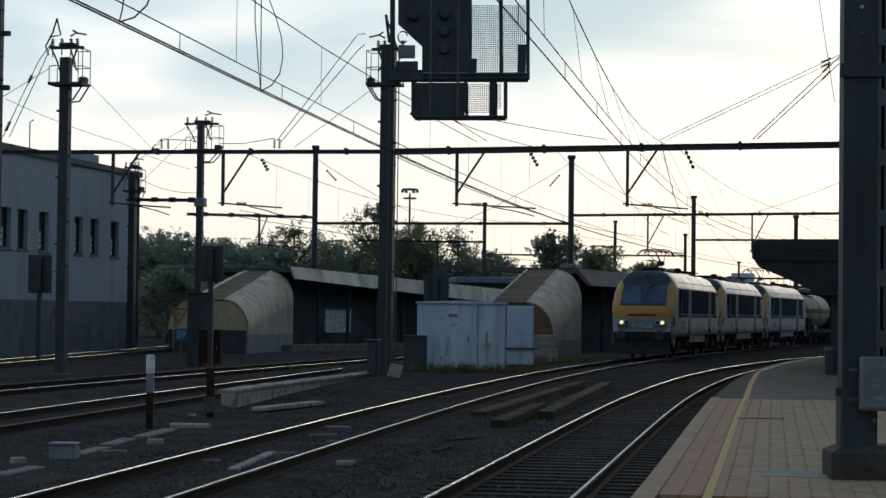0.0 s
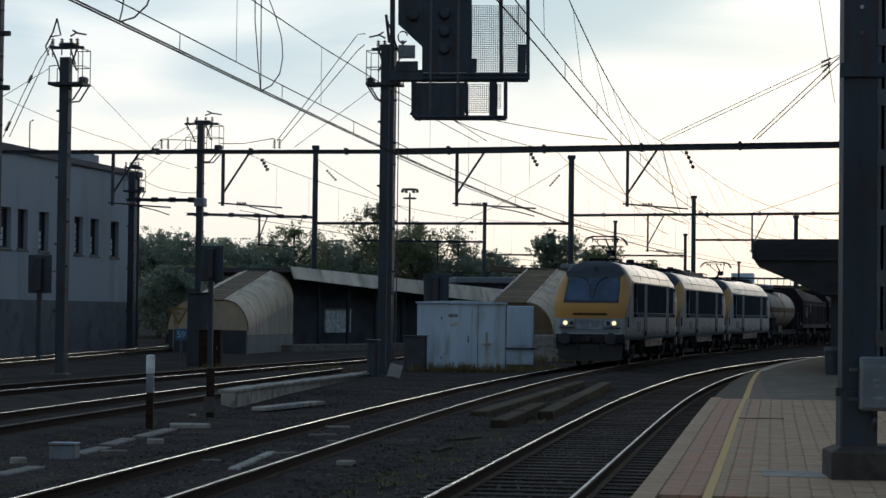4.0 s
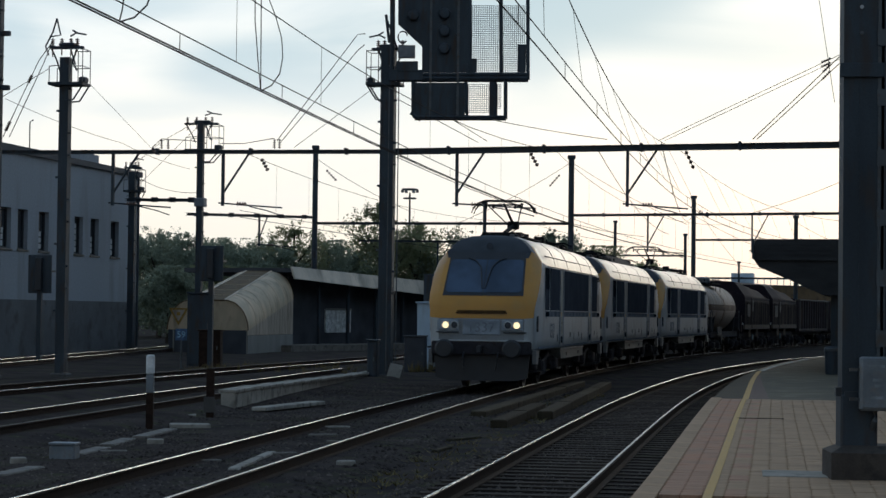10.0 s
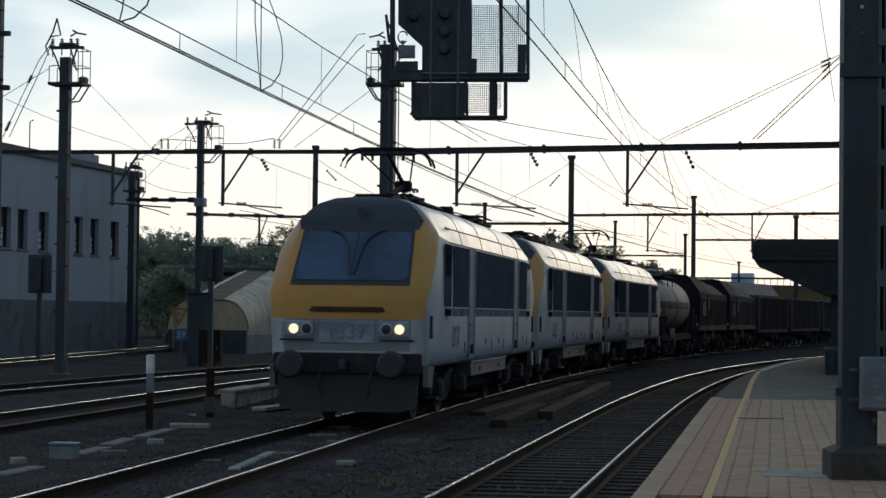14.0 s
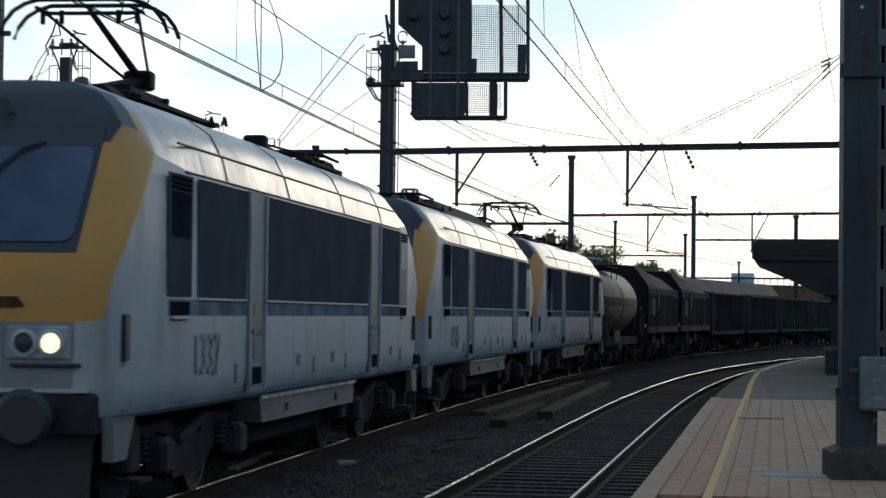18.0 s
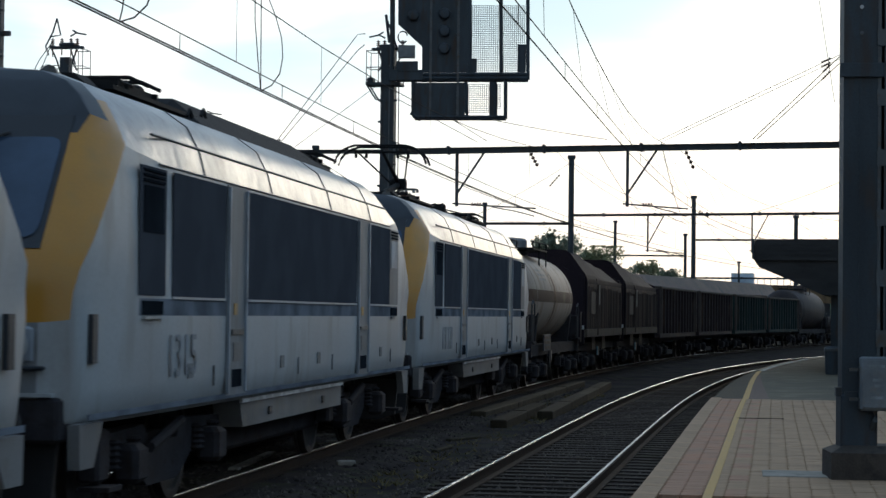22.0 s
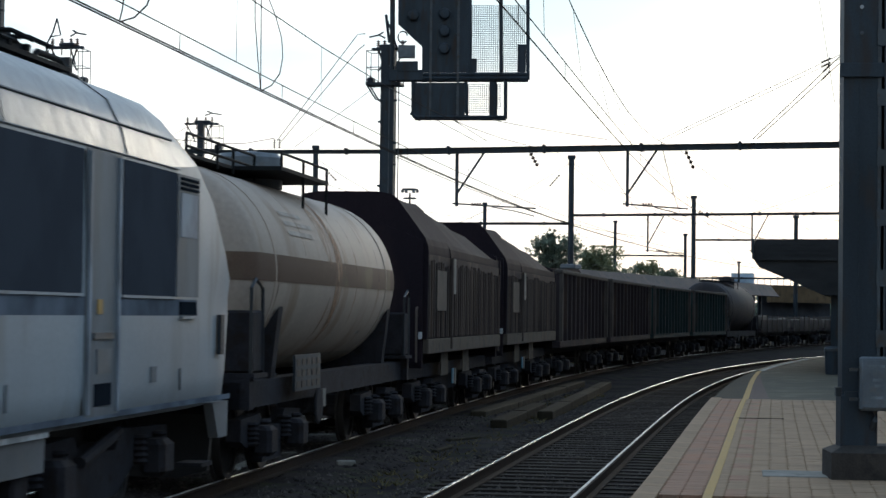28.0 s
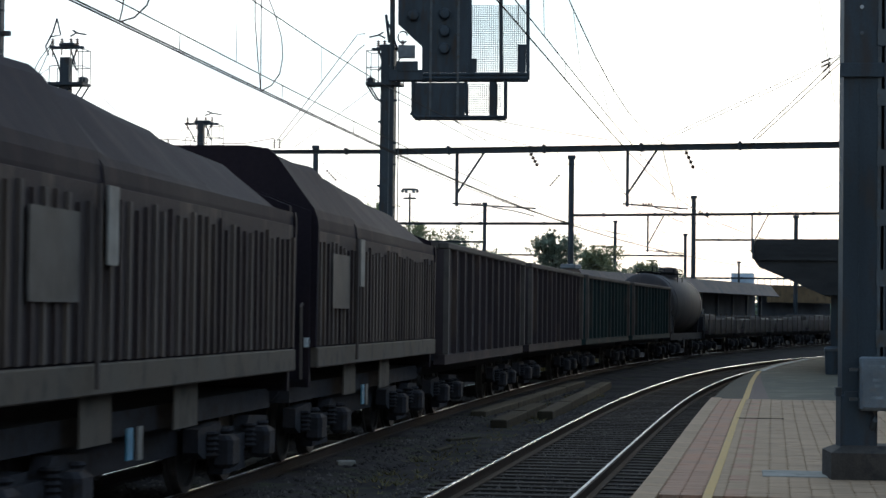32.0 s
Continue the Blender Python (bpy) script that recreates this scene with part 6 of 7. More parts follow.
    w.matrix_basis = pose(0, y, r)
    return w


def bogie(parent, y, base, r, wide=1.05, heavy=True):
    b = part("bogie", Geo().prism([(-base / 2 - 0.75, r + 0.02), (-base / 2 - 0.5, r - 0.06), (-base / 2 + 0.45, r - 0.06), (-0.55, r - 0.28), (0.55, r - 0.28), (base / 2 - 0.45, r - 0.06), (base / 2 + 0.5, r - 0.06), (base / 2 + 0.75, r + 0.02), (base / 2 + 0.75, r + 0.26), (0.7, r + 0.3), (0.5, r + 0.12), (-0.5, r + 0.12), (-0.7, r + 0.3), (-base / 2 - 0.75, r + 0.26)], wide - 0.08, wide + 0.08, "x").prism([(-base / 2 - 0.75, r + 0.02), (-0.55, r - 0.28), (0.55, r - 0.28), (base / 2 + 0.75, r + 0.02), (base / 2 + 0.75, r + 0.26), (-base / 2 - 0.75, r + 0.26)], -wide - 0.08, -wide + 0.08, "x").box((-wide, -0.3, r - 0.1), (wide, 0.3, r + 0.2)), "under", parent, "grimy bogie")
    b.matrix_basis = pose(0, y, 0)
    for dy in (-base / 2, base / 2):
        wheelset(r, b, dy)
        for sx in (-1, 1):
            part("axle_box", Geo().box((sx * (wide + 0.19) - 0.12, dy - 0.2, r - 0.18), (sx * (wide + 0.19) + 0.12, dy + 0.2, r + 0.17), c=0.05), "under", b)
            coil = [(rad, 0.055 * k + h) for k in range(5) for rad, h in ((0.07, 0.0), (0.1, 0.025), (0.07, 0.05))]
            for q in (-0.32, 0.32):
                part("spring", Geo().lathe(coil, 8, "z", Matrix.Translation((sx * (wide + 0.1), dy + q, r - 0.05))), "under", b)
    if heavy:
        for sx in (-1, 1):
            part("damper", Geo().tube([(sx * (wide + 0.2), -0.9, r + 0.1), (sx * (wide + 0.2), 0.2, r + 0.3)], 0.05, 8), "under", b)
            part("sand_box", Geo().box((sx * (wide + 0.14) - 0.1, -base / 2 - 1.15, r - 0.1), (sx * (wide + 0.14) + 0.1, -base / 2 - 0.8, r + 0.35), c=0.03), "under", b)
    return b


def buffers(parent, y, dirn, z=1.05, mat="under"):
    for sx in (-0.875, 0.875):
        part("buffer", Geo().lathe([(0.13, 0), (0.13, 0.32), (0.09, 0.34), (0.09, 0.5), (0.24, 0.52), (0.25, 0.56), (0.2, 0.6)] if dirn > 0 else [(0.13, 0), (0.13, -0.32), (0.09, -0.34), (0.09, -0.5), (0.24, -0.52), (0.25, -0.56), (0.2, -0.6)], 14, "y", Matrix.Translation((sx, y, z))), mat, parent, smooth=True)
    part("coupling_hook", Geo().box((-0.06, min(y, y + dirn * 0.4), z - 0.1), (0.06, max(y, y + dirn * 0.4), z + 0.08), c=0.02), mat, parent)


def pantograph(parent, y, raised, flip=1):
    """Single-arm pantograph. Raised, its head runs under the contact wire."""
    p = part("pantograph", Geo().box((-0.55, y - 0.75, 4.14), (0.55, y - 0.67, 4.20)).box((-0.55, y + 0.67, 4.14), (0.55, y + 0.75, 4.20)).box((-0.5, y - 0.67, 4.14), (-0.42, y + 0.67, 4.20)).box((0.42, y - 0.67, 4.14), (0.5, y + 0.67, 4.20)), "roof_gear", parent, "dark single-arm pantograph")
    for sx in (-0.48, 0.48):
        for dy in (-0.7, 0.7):
            g = Geo()
            for k in range(4):
                g.lathe([(0.04, 0), (0.085, 0.02), (0.04, 0.045)], 8, "z", Matrix.Translation((sx, y + dy, 3.97 + 0.045 * k)))
            part("insulator", g, "insulator", p)
    if raised:
        knee, head = Vector((0, y + 1.5 * flip, 4.47)), Vector((0, y - 0.37 * flip, 5.0))
        root = Vector((0, y - 0.2 * flip, 4.2))
    else:
        knee, head, root = Vector((0, y + 1.5 * flip, 4.26)), Vector((0, y - 0.3 * flip, 4.2)), Vector((0, y - 0.4 * flip, 4.2))
    part("lower_arm", Geo().tube([root, knee], 0.06, 8), "roof_gear", p)
    part("knee", Geo().box((-0.16, knee.y - 0.12, knee.z - 0.1), (0.16, knee.y + 0.12, knee.z + 0.12), c=0.03), "roof_gear", p)
    part("guide_rod", Geo().tube([root + Vector((0.1, 0.3 * flip, 0)), knee + Vector((0.1, -0.1 * flip, -0.1))], 0.02, 6), "roof_gear", p)
    part("upper_arm", Geo().tube([knee + Vector((0, 0, 0.04)), head], 0.045, 8, 0.03).tube([knee + Vector((0.12, 0, 0)), head + Vector((0.5, 0, 0))], 0.018, 5).tube([knee + Vector((-0.12, 0, 0)), head + Vector((-0.5, 0, 0))], 0.018, 5), "roof_gear", p)
    for dy in (-0.22, 0.22):
        h = head + Vector((0, dy, 0.07))
        pts = [h + Vector((x, 0, z)) for x, z in ((-0.88, -0.34), (-0.83, -0.21), (-0.74, -0.10), (-0.62, -0.03), (-0.48, 0.01), (0.48, 0.01), (0.62, -0.03), (0.74, -0.10), (0.83, -0.21), (0.88, -0.34))] if raised else [h + Vector((x, 0, z)) for x, z in ((-0.8, -0.12), (-0.6, -0.03), (0.6, -0.03), (0.8, -0.12))]
        part("collector_strip", Geo().tube(pts, 0.024, 6), "roof_gear", p)
    part("head_frame", Geo().tube([head + Vector((-0.5, -0.22, 0)), head + Vector((-0.5, 0.22, 0))], 0.022, 5).tube([head + Vector((0.5, -0.22, 0)), head + Vector((0.5, 0.22, 0))], 0.022, 5).tube([head + Vector((-0.5, 0, -0.03)), head + Vector((0.5, 0, -0.03))], 0.022, 5), "roof_gear", p)
    for x in (-0.5, -0.3, 0.3, 0.5):
        part("head_spring", Geo().tube([head + Vector((x, 0, -0.14)), head + Vector((x, 0, 0.0))], 0.03, 6), "roof_gear", p)


LOCO = 19.11
SECTION = [(1.36, 1.0), (1.42, 1.06), (1.45, 1.3), (1.455, 1.89), (1.455, 2.04), (1.453, 2.26), (1.45, 2.5), (1.44, 3.0), (1.43, 3.24), (1.375, 3.46), (1.24, 3.72), (1.0, 3.89), (0.6, 4.02), (0.25, 4.05)]
# half width, height and set-back of the nose at the same points
SLIM = [1.26, 1.31, 1.34, 1.345, 1.355, 1.40, 1.43, 1.43, 1.37, 1.22, 1.07, 0.91, 0.64, 0.3]
CROWN = [1.0, 1.06, 1.3, 1.83, 2.1, 2.26, 2.5, 3.0, 3.42, 3.59, 3.77, 3.91, 4.01, 4.04]
RAKE = [0.0, 0.0, 0.0, 0.0, 0.02, 0.06, 0.276, 0.726, 1.104, 1.257, 1.39, 1.50, 1.62, 1.70]
NOSE = [(0.0, 0.30), (0.05, 0.235), (0.27, 0.075), (0.36, 0.02), (0.42, 0.005), (0.55, 0.0), (1.7, 0.0)]
MASK = [0, 0, 0, 4, 4, 4, 4, 4, 4, 4]
TUCK = [0.4, 0.4, 0.4, 0.14, 0.2, 0.26, 0.4, 0.66, 0.9, 1, 1, 1, 1, 1]


def loco_shell(body, y_end):
    """The lofted body with two raked, rounded ends, split by paint."""
    K = len(SECTION)
    front = []
    for d, cut in NOSE:
        row = []
        for k, (x, z) in enumerate(SECTION):
            u = min(1.0, d / 1.0)
            w = SLIM[k] + (x - SLIM[k]) * u * u
            edge = cut * (0.75 if k < 5 else 1 if k < 9 else 0.3)
            row.append(Vector((max(0.2, w - edge), -y_end + RAKE[k] + d * (TUCK[k] if d < 0.5 else 1), CROWN[k] + (z - CROWN[k]) * u)))
        front.append(row)
    mid = [[Vector((x, y, z)) for x, z in SECTION] for y in (-5.3, -2.5, 2.5, 5.3)]
    rear = [[Vector((p.x, -p.y, p.z)) for p in r] for r in reversed(front)]
    rows = front + mid + rear
    R = len(rows)
    parts = {}

    def face(n, end, vs):
        parts.setdefault((n, end), Geo()).add(vs, [tuple(range(len(vs)))])

    for i in range(R - 1):
        j = min(i, R - 2 - i)
        end = 0 if i < R / 2 else 1
        for k in range(K - 1):
            if 3 <= k < 10 and j < MASK[k] and not (k == 9 and j < 2):
                n = "yellow_mask"
            elif k >= 9 and j < 2:
                n = "brow"
            elif k >= 8:
                n = "roof_shell"
            elif k == 3 and j >= 6:
                n = "stripe"
            else:
                n = "body_shell"
            e = end if n in ("yellow_mask", "brow") else 0
            a, b, c, d = rows[i][k], rows[i][k + 1], rows[i + 1][k + 1], rows[i + 1][k]
            face(n, e, [a, b, c, d])
            face(n, e, [Vector((-p.x, p.y, p.z)) for p in (d, c, b, a)])
        a, b = rows[i][-1], rows[i + 1][-1]
        n = "brow" if j < 2 else "roof_shell"
        face(n, end if n == "brow" else 0, [a, Vector((-a.x, a.y, a.z)), Vector((-b.x, b.y, b.z)), b])
    for e, end in ((0, rows[0]), (1, rows[-1])):
        for k in range(K - 1):
            n = "front_panel" if k < 3 else ("yellow_mask" if k < 8 else "brow")
            face(n, e, [end[k], end[k + 1], Vector((-end[k + 1].x, end[k + 1].y, end[k + 1].z)), Vector((-end[k].x, end[k].y, end[k].z))])
    face("body_shell", 0, [Vector((x, y, 1.0)) for x, y in ((-1.3, -y_end + 0.3), (1.3, -y_end + 0.3), (1.3, y_end - 0.3), (-1.3, y_end - 0.3))])
    look_of = {"front_panel": ("loco_front", "dusty grey front panel, also painted darker for shade"), "body_shell": ("loco_grey", "light grey body"), "roof_shell": ("loco_roof", "pale sooty roof curve"), "yellow_mask": ("loco_yellow", "yellow front mask"), "brow": ("loco_dark", "dark grey brow over the windscreen"), "stripe": ("loco_stripe", "blue-grey waist stripe")}
    for (n, e), geo in parts.items():
        mat, lab = look_of[n]
        me = geo.mesh(n, M[mat])
        bm = bmesh.new()
        bm.from_mesh(me)
        bmesh.ops.remove_doubles(bm, verts=bm.verts, dist=0.0005)
        bmesh.ops.recalc_face_normals(bm, faces=bm.faces)
        for f in bm.faces:
            f.smooth = True
        for q in bm.edges:
            if len(q.link_faces) == 2 and q.calc_face_angle(0) > radians(50):
                q.smooth = False
        bm.to_mesh(me)
        bm.free()
        part(n, me, None, body, lab)


def front_y(z, y_end):
    return -y_end + float(np.interp(z, CROWN, RAKE))


def loco(number, raised, lamps, label, dark_hump=False):
    t = thing("electric_locomotive", label, "locomotive", "locomotives of the freight train")
    E = 8.98
    loco_shell(t, E)
    for end in (-1, 1):
        flip = Matrix.Rotation(math.pi, 4, "Z") if end > 0 else Matrix.Identity(4)
        fy = lambda z: front_y(z, E)
        # windscreen with its dark surround and wipers
        z0, z1 = 2.42, 3.58
        w0, w1 = 1.06, 1.0
        quad = lambda x0, x1, za, zb, o: [(x0, fy(za) - o, za), (x1, fy(za) - o, za), (x1 * w1 / w0, fy(zb) - o, zb), (x0 * w1 / w0, fy(zb) - o, zb)]
        g = Geo()
        a, b = quad(-w0, w0, z0, z1, 0.012), quad(-w0, w0, z0, z1, -0.01)
        g.add([flip @ Vector(p) for p in a + b], [(0, 1, 2, 3), (7, 6, 5, 4), (0, 4, 5, 1), (1, 5, 6, 2), (2, 6, 7, 3), (3, 7, 4, 0)])
        part("windscreen_surround", g, "black", t, "black windscreen surround")
        for side in (-1, 1):
            # pane with rounded outer corners
            zb, zt, c = z0 + 0.09, 3.38, 0.09
            rim = [(0.012, zb), (1.0 - c, zb), (1.0 - c * 0.3, zb + c * 0.3), (1.0, zb + c), (0.97, zt - c), (0.97 - c * 0.3, zt - c * 0.3), (0.97 - c, zt), (0.012, zt)]
            vs = [flip @ Vector((side * x, fy(z) - o, z)) for o in (0.024, 0.0122) for x, z in rim]
            n = len(rim)
            g = Geo()
            g.add(vs, [tuple(range(n)), tuple(range(2 * n - 1, n - 1, -1))] + [(q, (q + 1) % n, n + (q + 1) % n, n + q) for q in range(n)])
            part("windscreen_pane", g, "windscreen", t, "windscreen glass, sky reflection painted blue")
        for sx in (-1, 1):
            pts = [(sx * 0.5, fy(3.42) - 0.05, 3.42), (sx * 0.3, fy(3.35) - 0.06, 3.35), (sx * 0.15, fy(3.18) - 0.06, 3.18), (sx * 0.10, fy(2.95) - 0.06, 2.95), (sx * 0.04, fy(2.62) - 0.05, 2.62)]
            part("wiper", Geo().tube([flip @ Vector(p) for p in pts], 0.017, 5), "black", t)
            part("lamp_housing", Geo().box((sx * 0.84 - 0.33, -E - 0.02, 1.49), (sx * 0.84 + 0.27, -E + 0.1, 1.82), flip, 0.04), "number_plate", t)
            # head and marker lamps
            for x, mat in ((0.93, "lamp_on" if lamps and end < 0 else "lamp_off"), (0.70, "lamp_off")):
                m = flip @ Matrix.Translation((sx * x, -E - 0.024, 1.655))
                r = 0.085
                part("lamp_ring", Geo().lathe([(r + 0.03, 0.03), (r + 0.035, -0.02), (r, -0.035), (r, -0.01)], 18, "y", m), "loco_grey", t, smooth=True)
                part("headlamp", Geo().lathe([(r, 0.02), (r, -0.012), (r * 0.6, -0.025), (0.01, -0.028)], 18, "y", m), mat, t, "lit round headlamp" if mat == "lamp_on" else "unlit round lamp", True)
            part("lamp_shelf", Geo().box((sx * 0.88 - 0.3, -E - 0.05, 1.455), (sx * 0.88 + 0.3, -E + 0.1, 1.488), flip, 0.01), "loco_dark", t)
        part("brow_lamp", Geo().lathe([(0.09, 0), (0.09, -0.04), (0.02, -0.05)], 14, "y", flip @ Matrix.Translation((0, fy(3.75) - 0.02, 3.75))), "loco_panel", t, smooth=True)
        # proud brown strip; the nose recess's shade is in its colour
        part("nose_grille", Geo().prism([(-0.62, 2.04), (0.62, 2.04), (0.68, 1.96), (0.55, 1.95), (-0.55, 1.95), (-0.68, 1.96)], -E - 0.0, -E + 0.3, "y", flip @ Matrix.Translation((0, -0.015, 0))), "grille", t, "nose slot, its shade painted brown")
        part("number_board", Geo().box((-0.49, -E - 0.02, 1.40), (0.49, -E + 0.1, 1.80), flip, 0.02), "number_plate", t)
        if number:
            lettering("running_number", number, 0.36, "loco_stripe", t, flip @ Matrix.Translation((0, -E - 0.026, 1.59)) @ Matrix.Rotation(radians(90), 4, "X"), "blue-grey running number")
        # buffer beam, plough and steps
        part("buffer_beam", Geo().box((-1.3, -E - 0.02, 0.88), (1.3, -E + 0.35, 1.24), flip, 0.03), "under", t, "dark buffer beam")
        part("beam_trim", Geo().box((-1.2, -E - 0.035, 1.245), (1.25, -E + 0.2, 1.275), flip), "loco_grey", t)
        part("plough", Geo().prism([(-1.25, 0.88), (1.25, 0.88), (1.2, 0.3), (0.9, 0.22), (-0.9, 0.22), (-1.2, 0.3)], -E + 0.12, -E + 0.2, "y", flip), "black", t, "dark plough plate")
        buffers(t, -E if end < 0 else E, end, mat="black")
        for sx in (-1, 1):
            part("cab_skirt", Geo().prism([(-E + 0.2, 1.02), (-E + 0.22, 0.66), (-E + 0.6, 0.66), (-E + 0.85, 1.02)], sx * 1.36 - 0.05, sx * 1.36 + 0.05, "x", flip), "loco_skirt", t, "grimy skirt below the cab")
            part("step", Geo().box((sx * 1.3 - 0.15, -E + 1.0, 0.42), (sx * 1.3 + 0.12, -E + 1.4, 0.46), flip), "under", t)
            part("brake_hose", Geo().tube([flip @ Vector(p) for p in ((sx * 0.45, -E, 0.95), (sx * 0.45, -E - 0.2, 0.8), (sx * 0.4, -E - 0.15, 0.5))], 0.025, 6), "black", t)
            part("tail_plate", Geo().box((sx * 1.405 - 0.03, -E + 0.5, 1.5), (sx * 1.405 + 0.012, -E + 0.64, 1.9), flip), "loco_dark", t, "grey inlet plate")
    # sides: dark panels between light door columns
    for sx in (-1, 1):
        S = lambda y0, y1, z0, z1, o, name, mat, lab="": part(name, Geo().box((min(sx * (1.452), sx * (1.452 + o)), y0, z0), (max(sx * 1.452, sx * (1.452 + o)), y1, z1)), mat, t, lab)
        P = lambda d: d - LOCO / 2
        for y0, y1 in ((3.36, 5.42), (6.48, 13.14), (14.26, 15.98)):
            S(P(y0), P(y1), 2.065, 3.2, 0.014, "side_panel", "loco_panel", "black side panel")
            S(P(y0), P(y1), 2.042, 2.063, 0.02, "panel_trim", "loco_grey")
        for a, b in ((2.25, 3.12), (16.04, 16.84)):
            S(P(a), P(b), 2.065, 3.2, 0.01, "cab_window_frame", "loco_panel" if a < 9 else "loco_door")
            # rear pane takes a pale paint for the bright sky in its glass
            S(P(a + 0.1), P(b - 0.1), 2.62, 3.03, 0.018, "cab_window", "side_glass" if a < 9 else "number_plate", "cab side window")
            for k in range(3):
                S(P(a + 0.08), P(b - 0.08), 3.06 + 0.045 * k, 3.083 + 0.045 * k, 0.026, "window_louvre", "side_glass")
            S(P(a + 0.12), P(b - 0.1), 1.86, 1.885, 0.04, "cab_vent", "loco_grey")
            S(P(a + 0.12), P(b - 0.1), 1.9, 2.02, 0.02, "cab_vent", "side_glass")
        for a, b in ((5.5, 6.42), (13.24, 14.2)):
            S(P(a), P(b), 1.08, 3.22, 0.012, "side_door", "loco_door", "grey side door, recess shade painted in")
            for q in (a + 0.04, b - 0.1):
                S(P(q), P(q + 0.06), 1.1, 3.2, 0.03, "door_rail", "number_plate", "grey handrail beside the door")
            # flat dark plate; the step recess's shade is only its colour
            S(P(a + 0.25), P(b - 0.25), 1.16, 1.34, 0.02, "step_recess", "side_glass")
            S(P(a + 0.3), P(b - 0.25), 1.42, 1.62, 0.02, "door_plate", "loco_skirt")
            S(P(a + 0.3), P(a + 0.45), 1.9, 2.02, 0.02, "door_label", "sign_yellow")
            S(P(a + 0.2), P(b - 0.2), 1.7, 1.75, 0.03, "door_handle", "galv")
        if not number:
            for k in range(4):
                S(P(3.2 + 0.34 * k), P(3.42 + 0.34 * k), 1.3, 1.7, 0.012, "number_bar", "faded_number", "faded running number, unreadable")
        else:
            lettering("running_number", number, 0.56, "faded_number", t, Matrix.Translation((sx * 1.466, P(3.75) if sx > 0 else P(15.3), 1.5)) @ Matrix.Rotation(radians(90) * sx, 4, "Z") @ Matrix.Rotation(radians(90), 4, "X"), "faded running number")
        S(P(0.85), P(18.2), 1.05, 1.1, 0.01, "sill_trim", "loco_stripe")
        for y in (4.0, 8.2, 10.4, 15.2):
            S(P(y), P(y + 0.18), 1.3, 1.44, 0.012, "access_flap", "loco_door")
            S(P(y + 1.0), P(y + 1.04), 1.2, 1.4, 0.012, "lifting_mark", "loco_door")
        # underframe fairing between the bogies
        fx = sx * 1.36
        part("underframe_fairing", Geo().prism([(P(6.58), 1.0), (P(6.74), 0.70), (P(12.58), 0.70), (P(12.6), 1.0)], min(fx, fx - sx * 0.3), max(fx, fx - sx * 0.3), "x"), "loco_skirt", t, "grimy light grey underframe fairing")
        part("fairing_edge", Geo().box((min(fx, fx + sx * 0.03), P(6.58), 0.965), (max(fx, fx + sx * 0.03), P(12.6), 1.005)), "sign_white", t)
        for y in (8.0, 11.2):
            part("fairing_latch", Geo().box((min(fx, fx + sx * 0.02), P(y), 0.78), (max(fx, fx + sx * 0.02), P(y + 0.14), 0.87)), "black", t)
        # gutter line, roof seams
        part("gutter", Geo().tube([(sx * 1.35, -6.6, 3.515), (sx * 1.35, 6.6, 3.515)], 0.014, 5), "loco_dark", t)
        part("gutter", Geo().tube([(sx * 1.432, -6.6, 3.245), (sx * 1.432, 6.6, 3.245)], 0.011, 5), "loco_skirt", t)
        for y in (-4.9, -1.8, 1.8, 4.9):
            part("roof_seam", Geo().tube([(sx * 1.43, y, 3.25), (sx * 1.378, y, 3.465), (sx * 1.243, y, 3.725), (sx * 1.0, y, 3.893)], 0.007, 5), "loco_skirt", t)
    part("transformer", Geo().box((-1.05, -2.9, 0.4), (1.05, 3.0, 1.0), c=0.05), "under", t)
    # roof equipment: a long hump between the pantograph wells
    hump = "roof_gear" if dark_hump else "loco_roof"
    top = 4.24 if dark_hump else 4.075
    ends = ((-3.3, 4.0), (-2.7, top), (3.6, top), (5.4, 4.0)) if dark_hump else ((-2.2, 4.0), (-1.3, top), (2.3, top), (3.1, 4.0))
    rows = [[Vector((x, y, z)) for x, z in ((-0.9, 3.9), (-0.5, zz), (0.5, zz), (0.9, 3.9))] for y, zz in ends]
    part("roof_hump", Geo().loft(rows), hump, t, "long roof hump", False)
    part("roof_well", Geo().box((-0.7, -5.6, 4.035), (0.7, -2.3, 4.075)), "roof_gear", t, "dark pantograph well")
    part("roof_well", Geo().box((-0.7, 3.2, 4.035), (0.7, 5.6, 4.075)), "roof_gear", t, "dark pantograph well")
    for y in (-6.05, 5.6):
        part("roof_vent", Geo().prism([(-0.6, 4.0), (-0.45, 4.14), (0.45, 4.14), (0.6, 4.0)], y, y + 0.45, "y"), "roof_gear", t)
    part("roof_cable", Geo().tube([(0.4, 5.2, 4.04), (0.45, 5.4, 4.2), (0.45, 6.0, 4.2), (0.45, 6.5, 4.02)], 0.03, 6), "roof_gear", t)
    for x in (0.8, 0.95):
        part("roof_hook", Geo().tube([(x, -3.2, 4.0), (x, -3.1, 4.08), (x, -3.0, 4.0)], 0.02, 5), "roof_gear", t)
    for y in (-6.6, 6.6):
        part("horn", Geo().tube([(0.5, y, 4.02), (0.5, y - 0.35, 4.02)], 0.03, 8, 0.09), "galv", t)
    pantograph(t, -4.7 if lamps else -4.2, raised)
    pantograph(t, 5.0 if dark_hump else 4.2, False, -1)
    for y in (-5.2, 5.2):
        bogie(t, y, 3.0, 0.58)
    return t


def tank_wagon(L, main, band, label, first):
    t = thing("tank_wagon", label, "tank wagon", "wagons of the freight train")
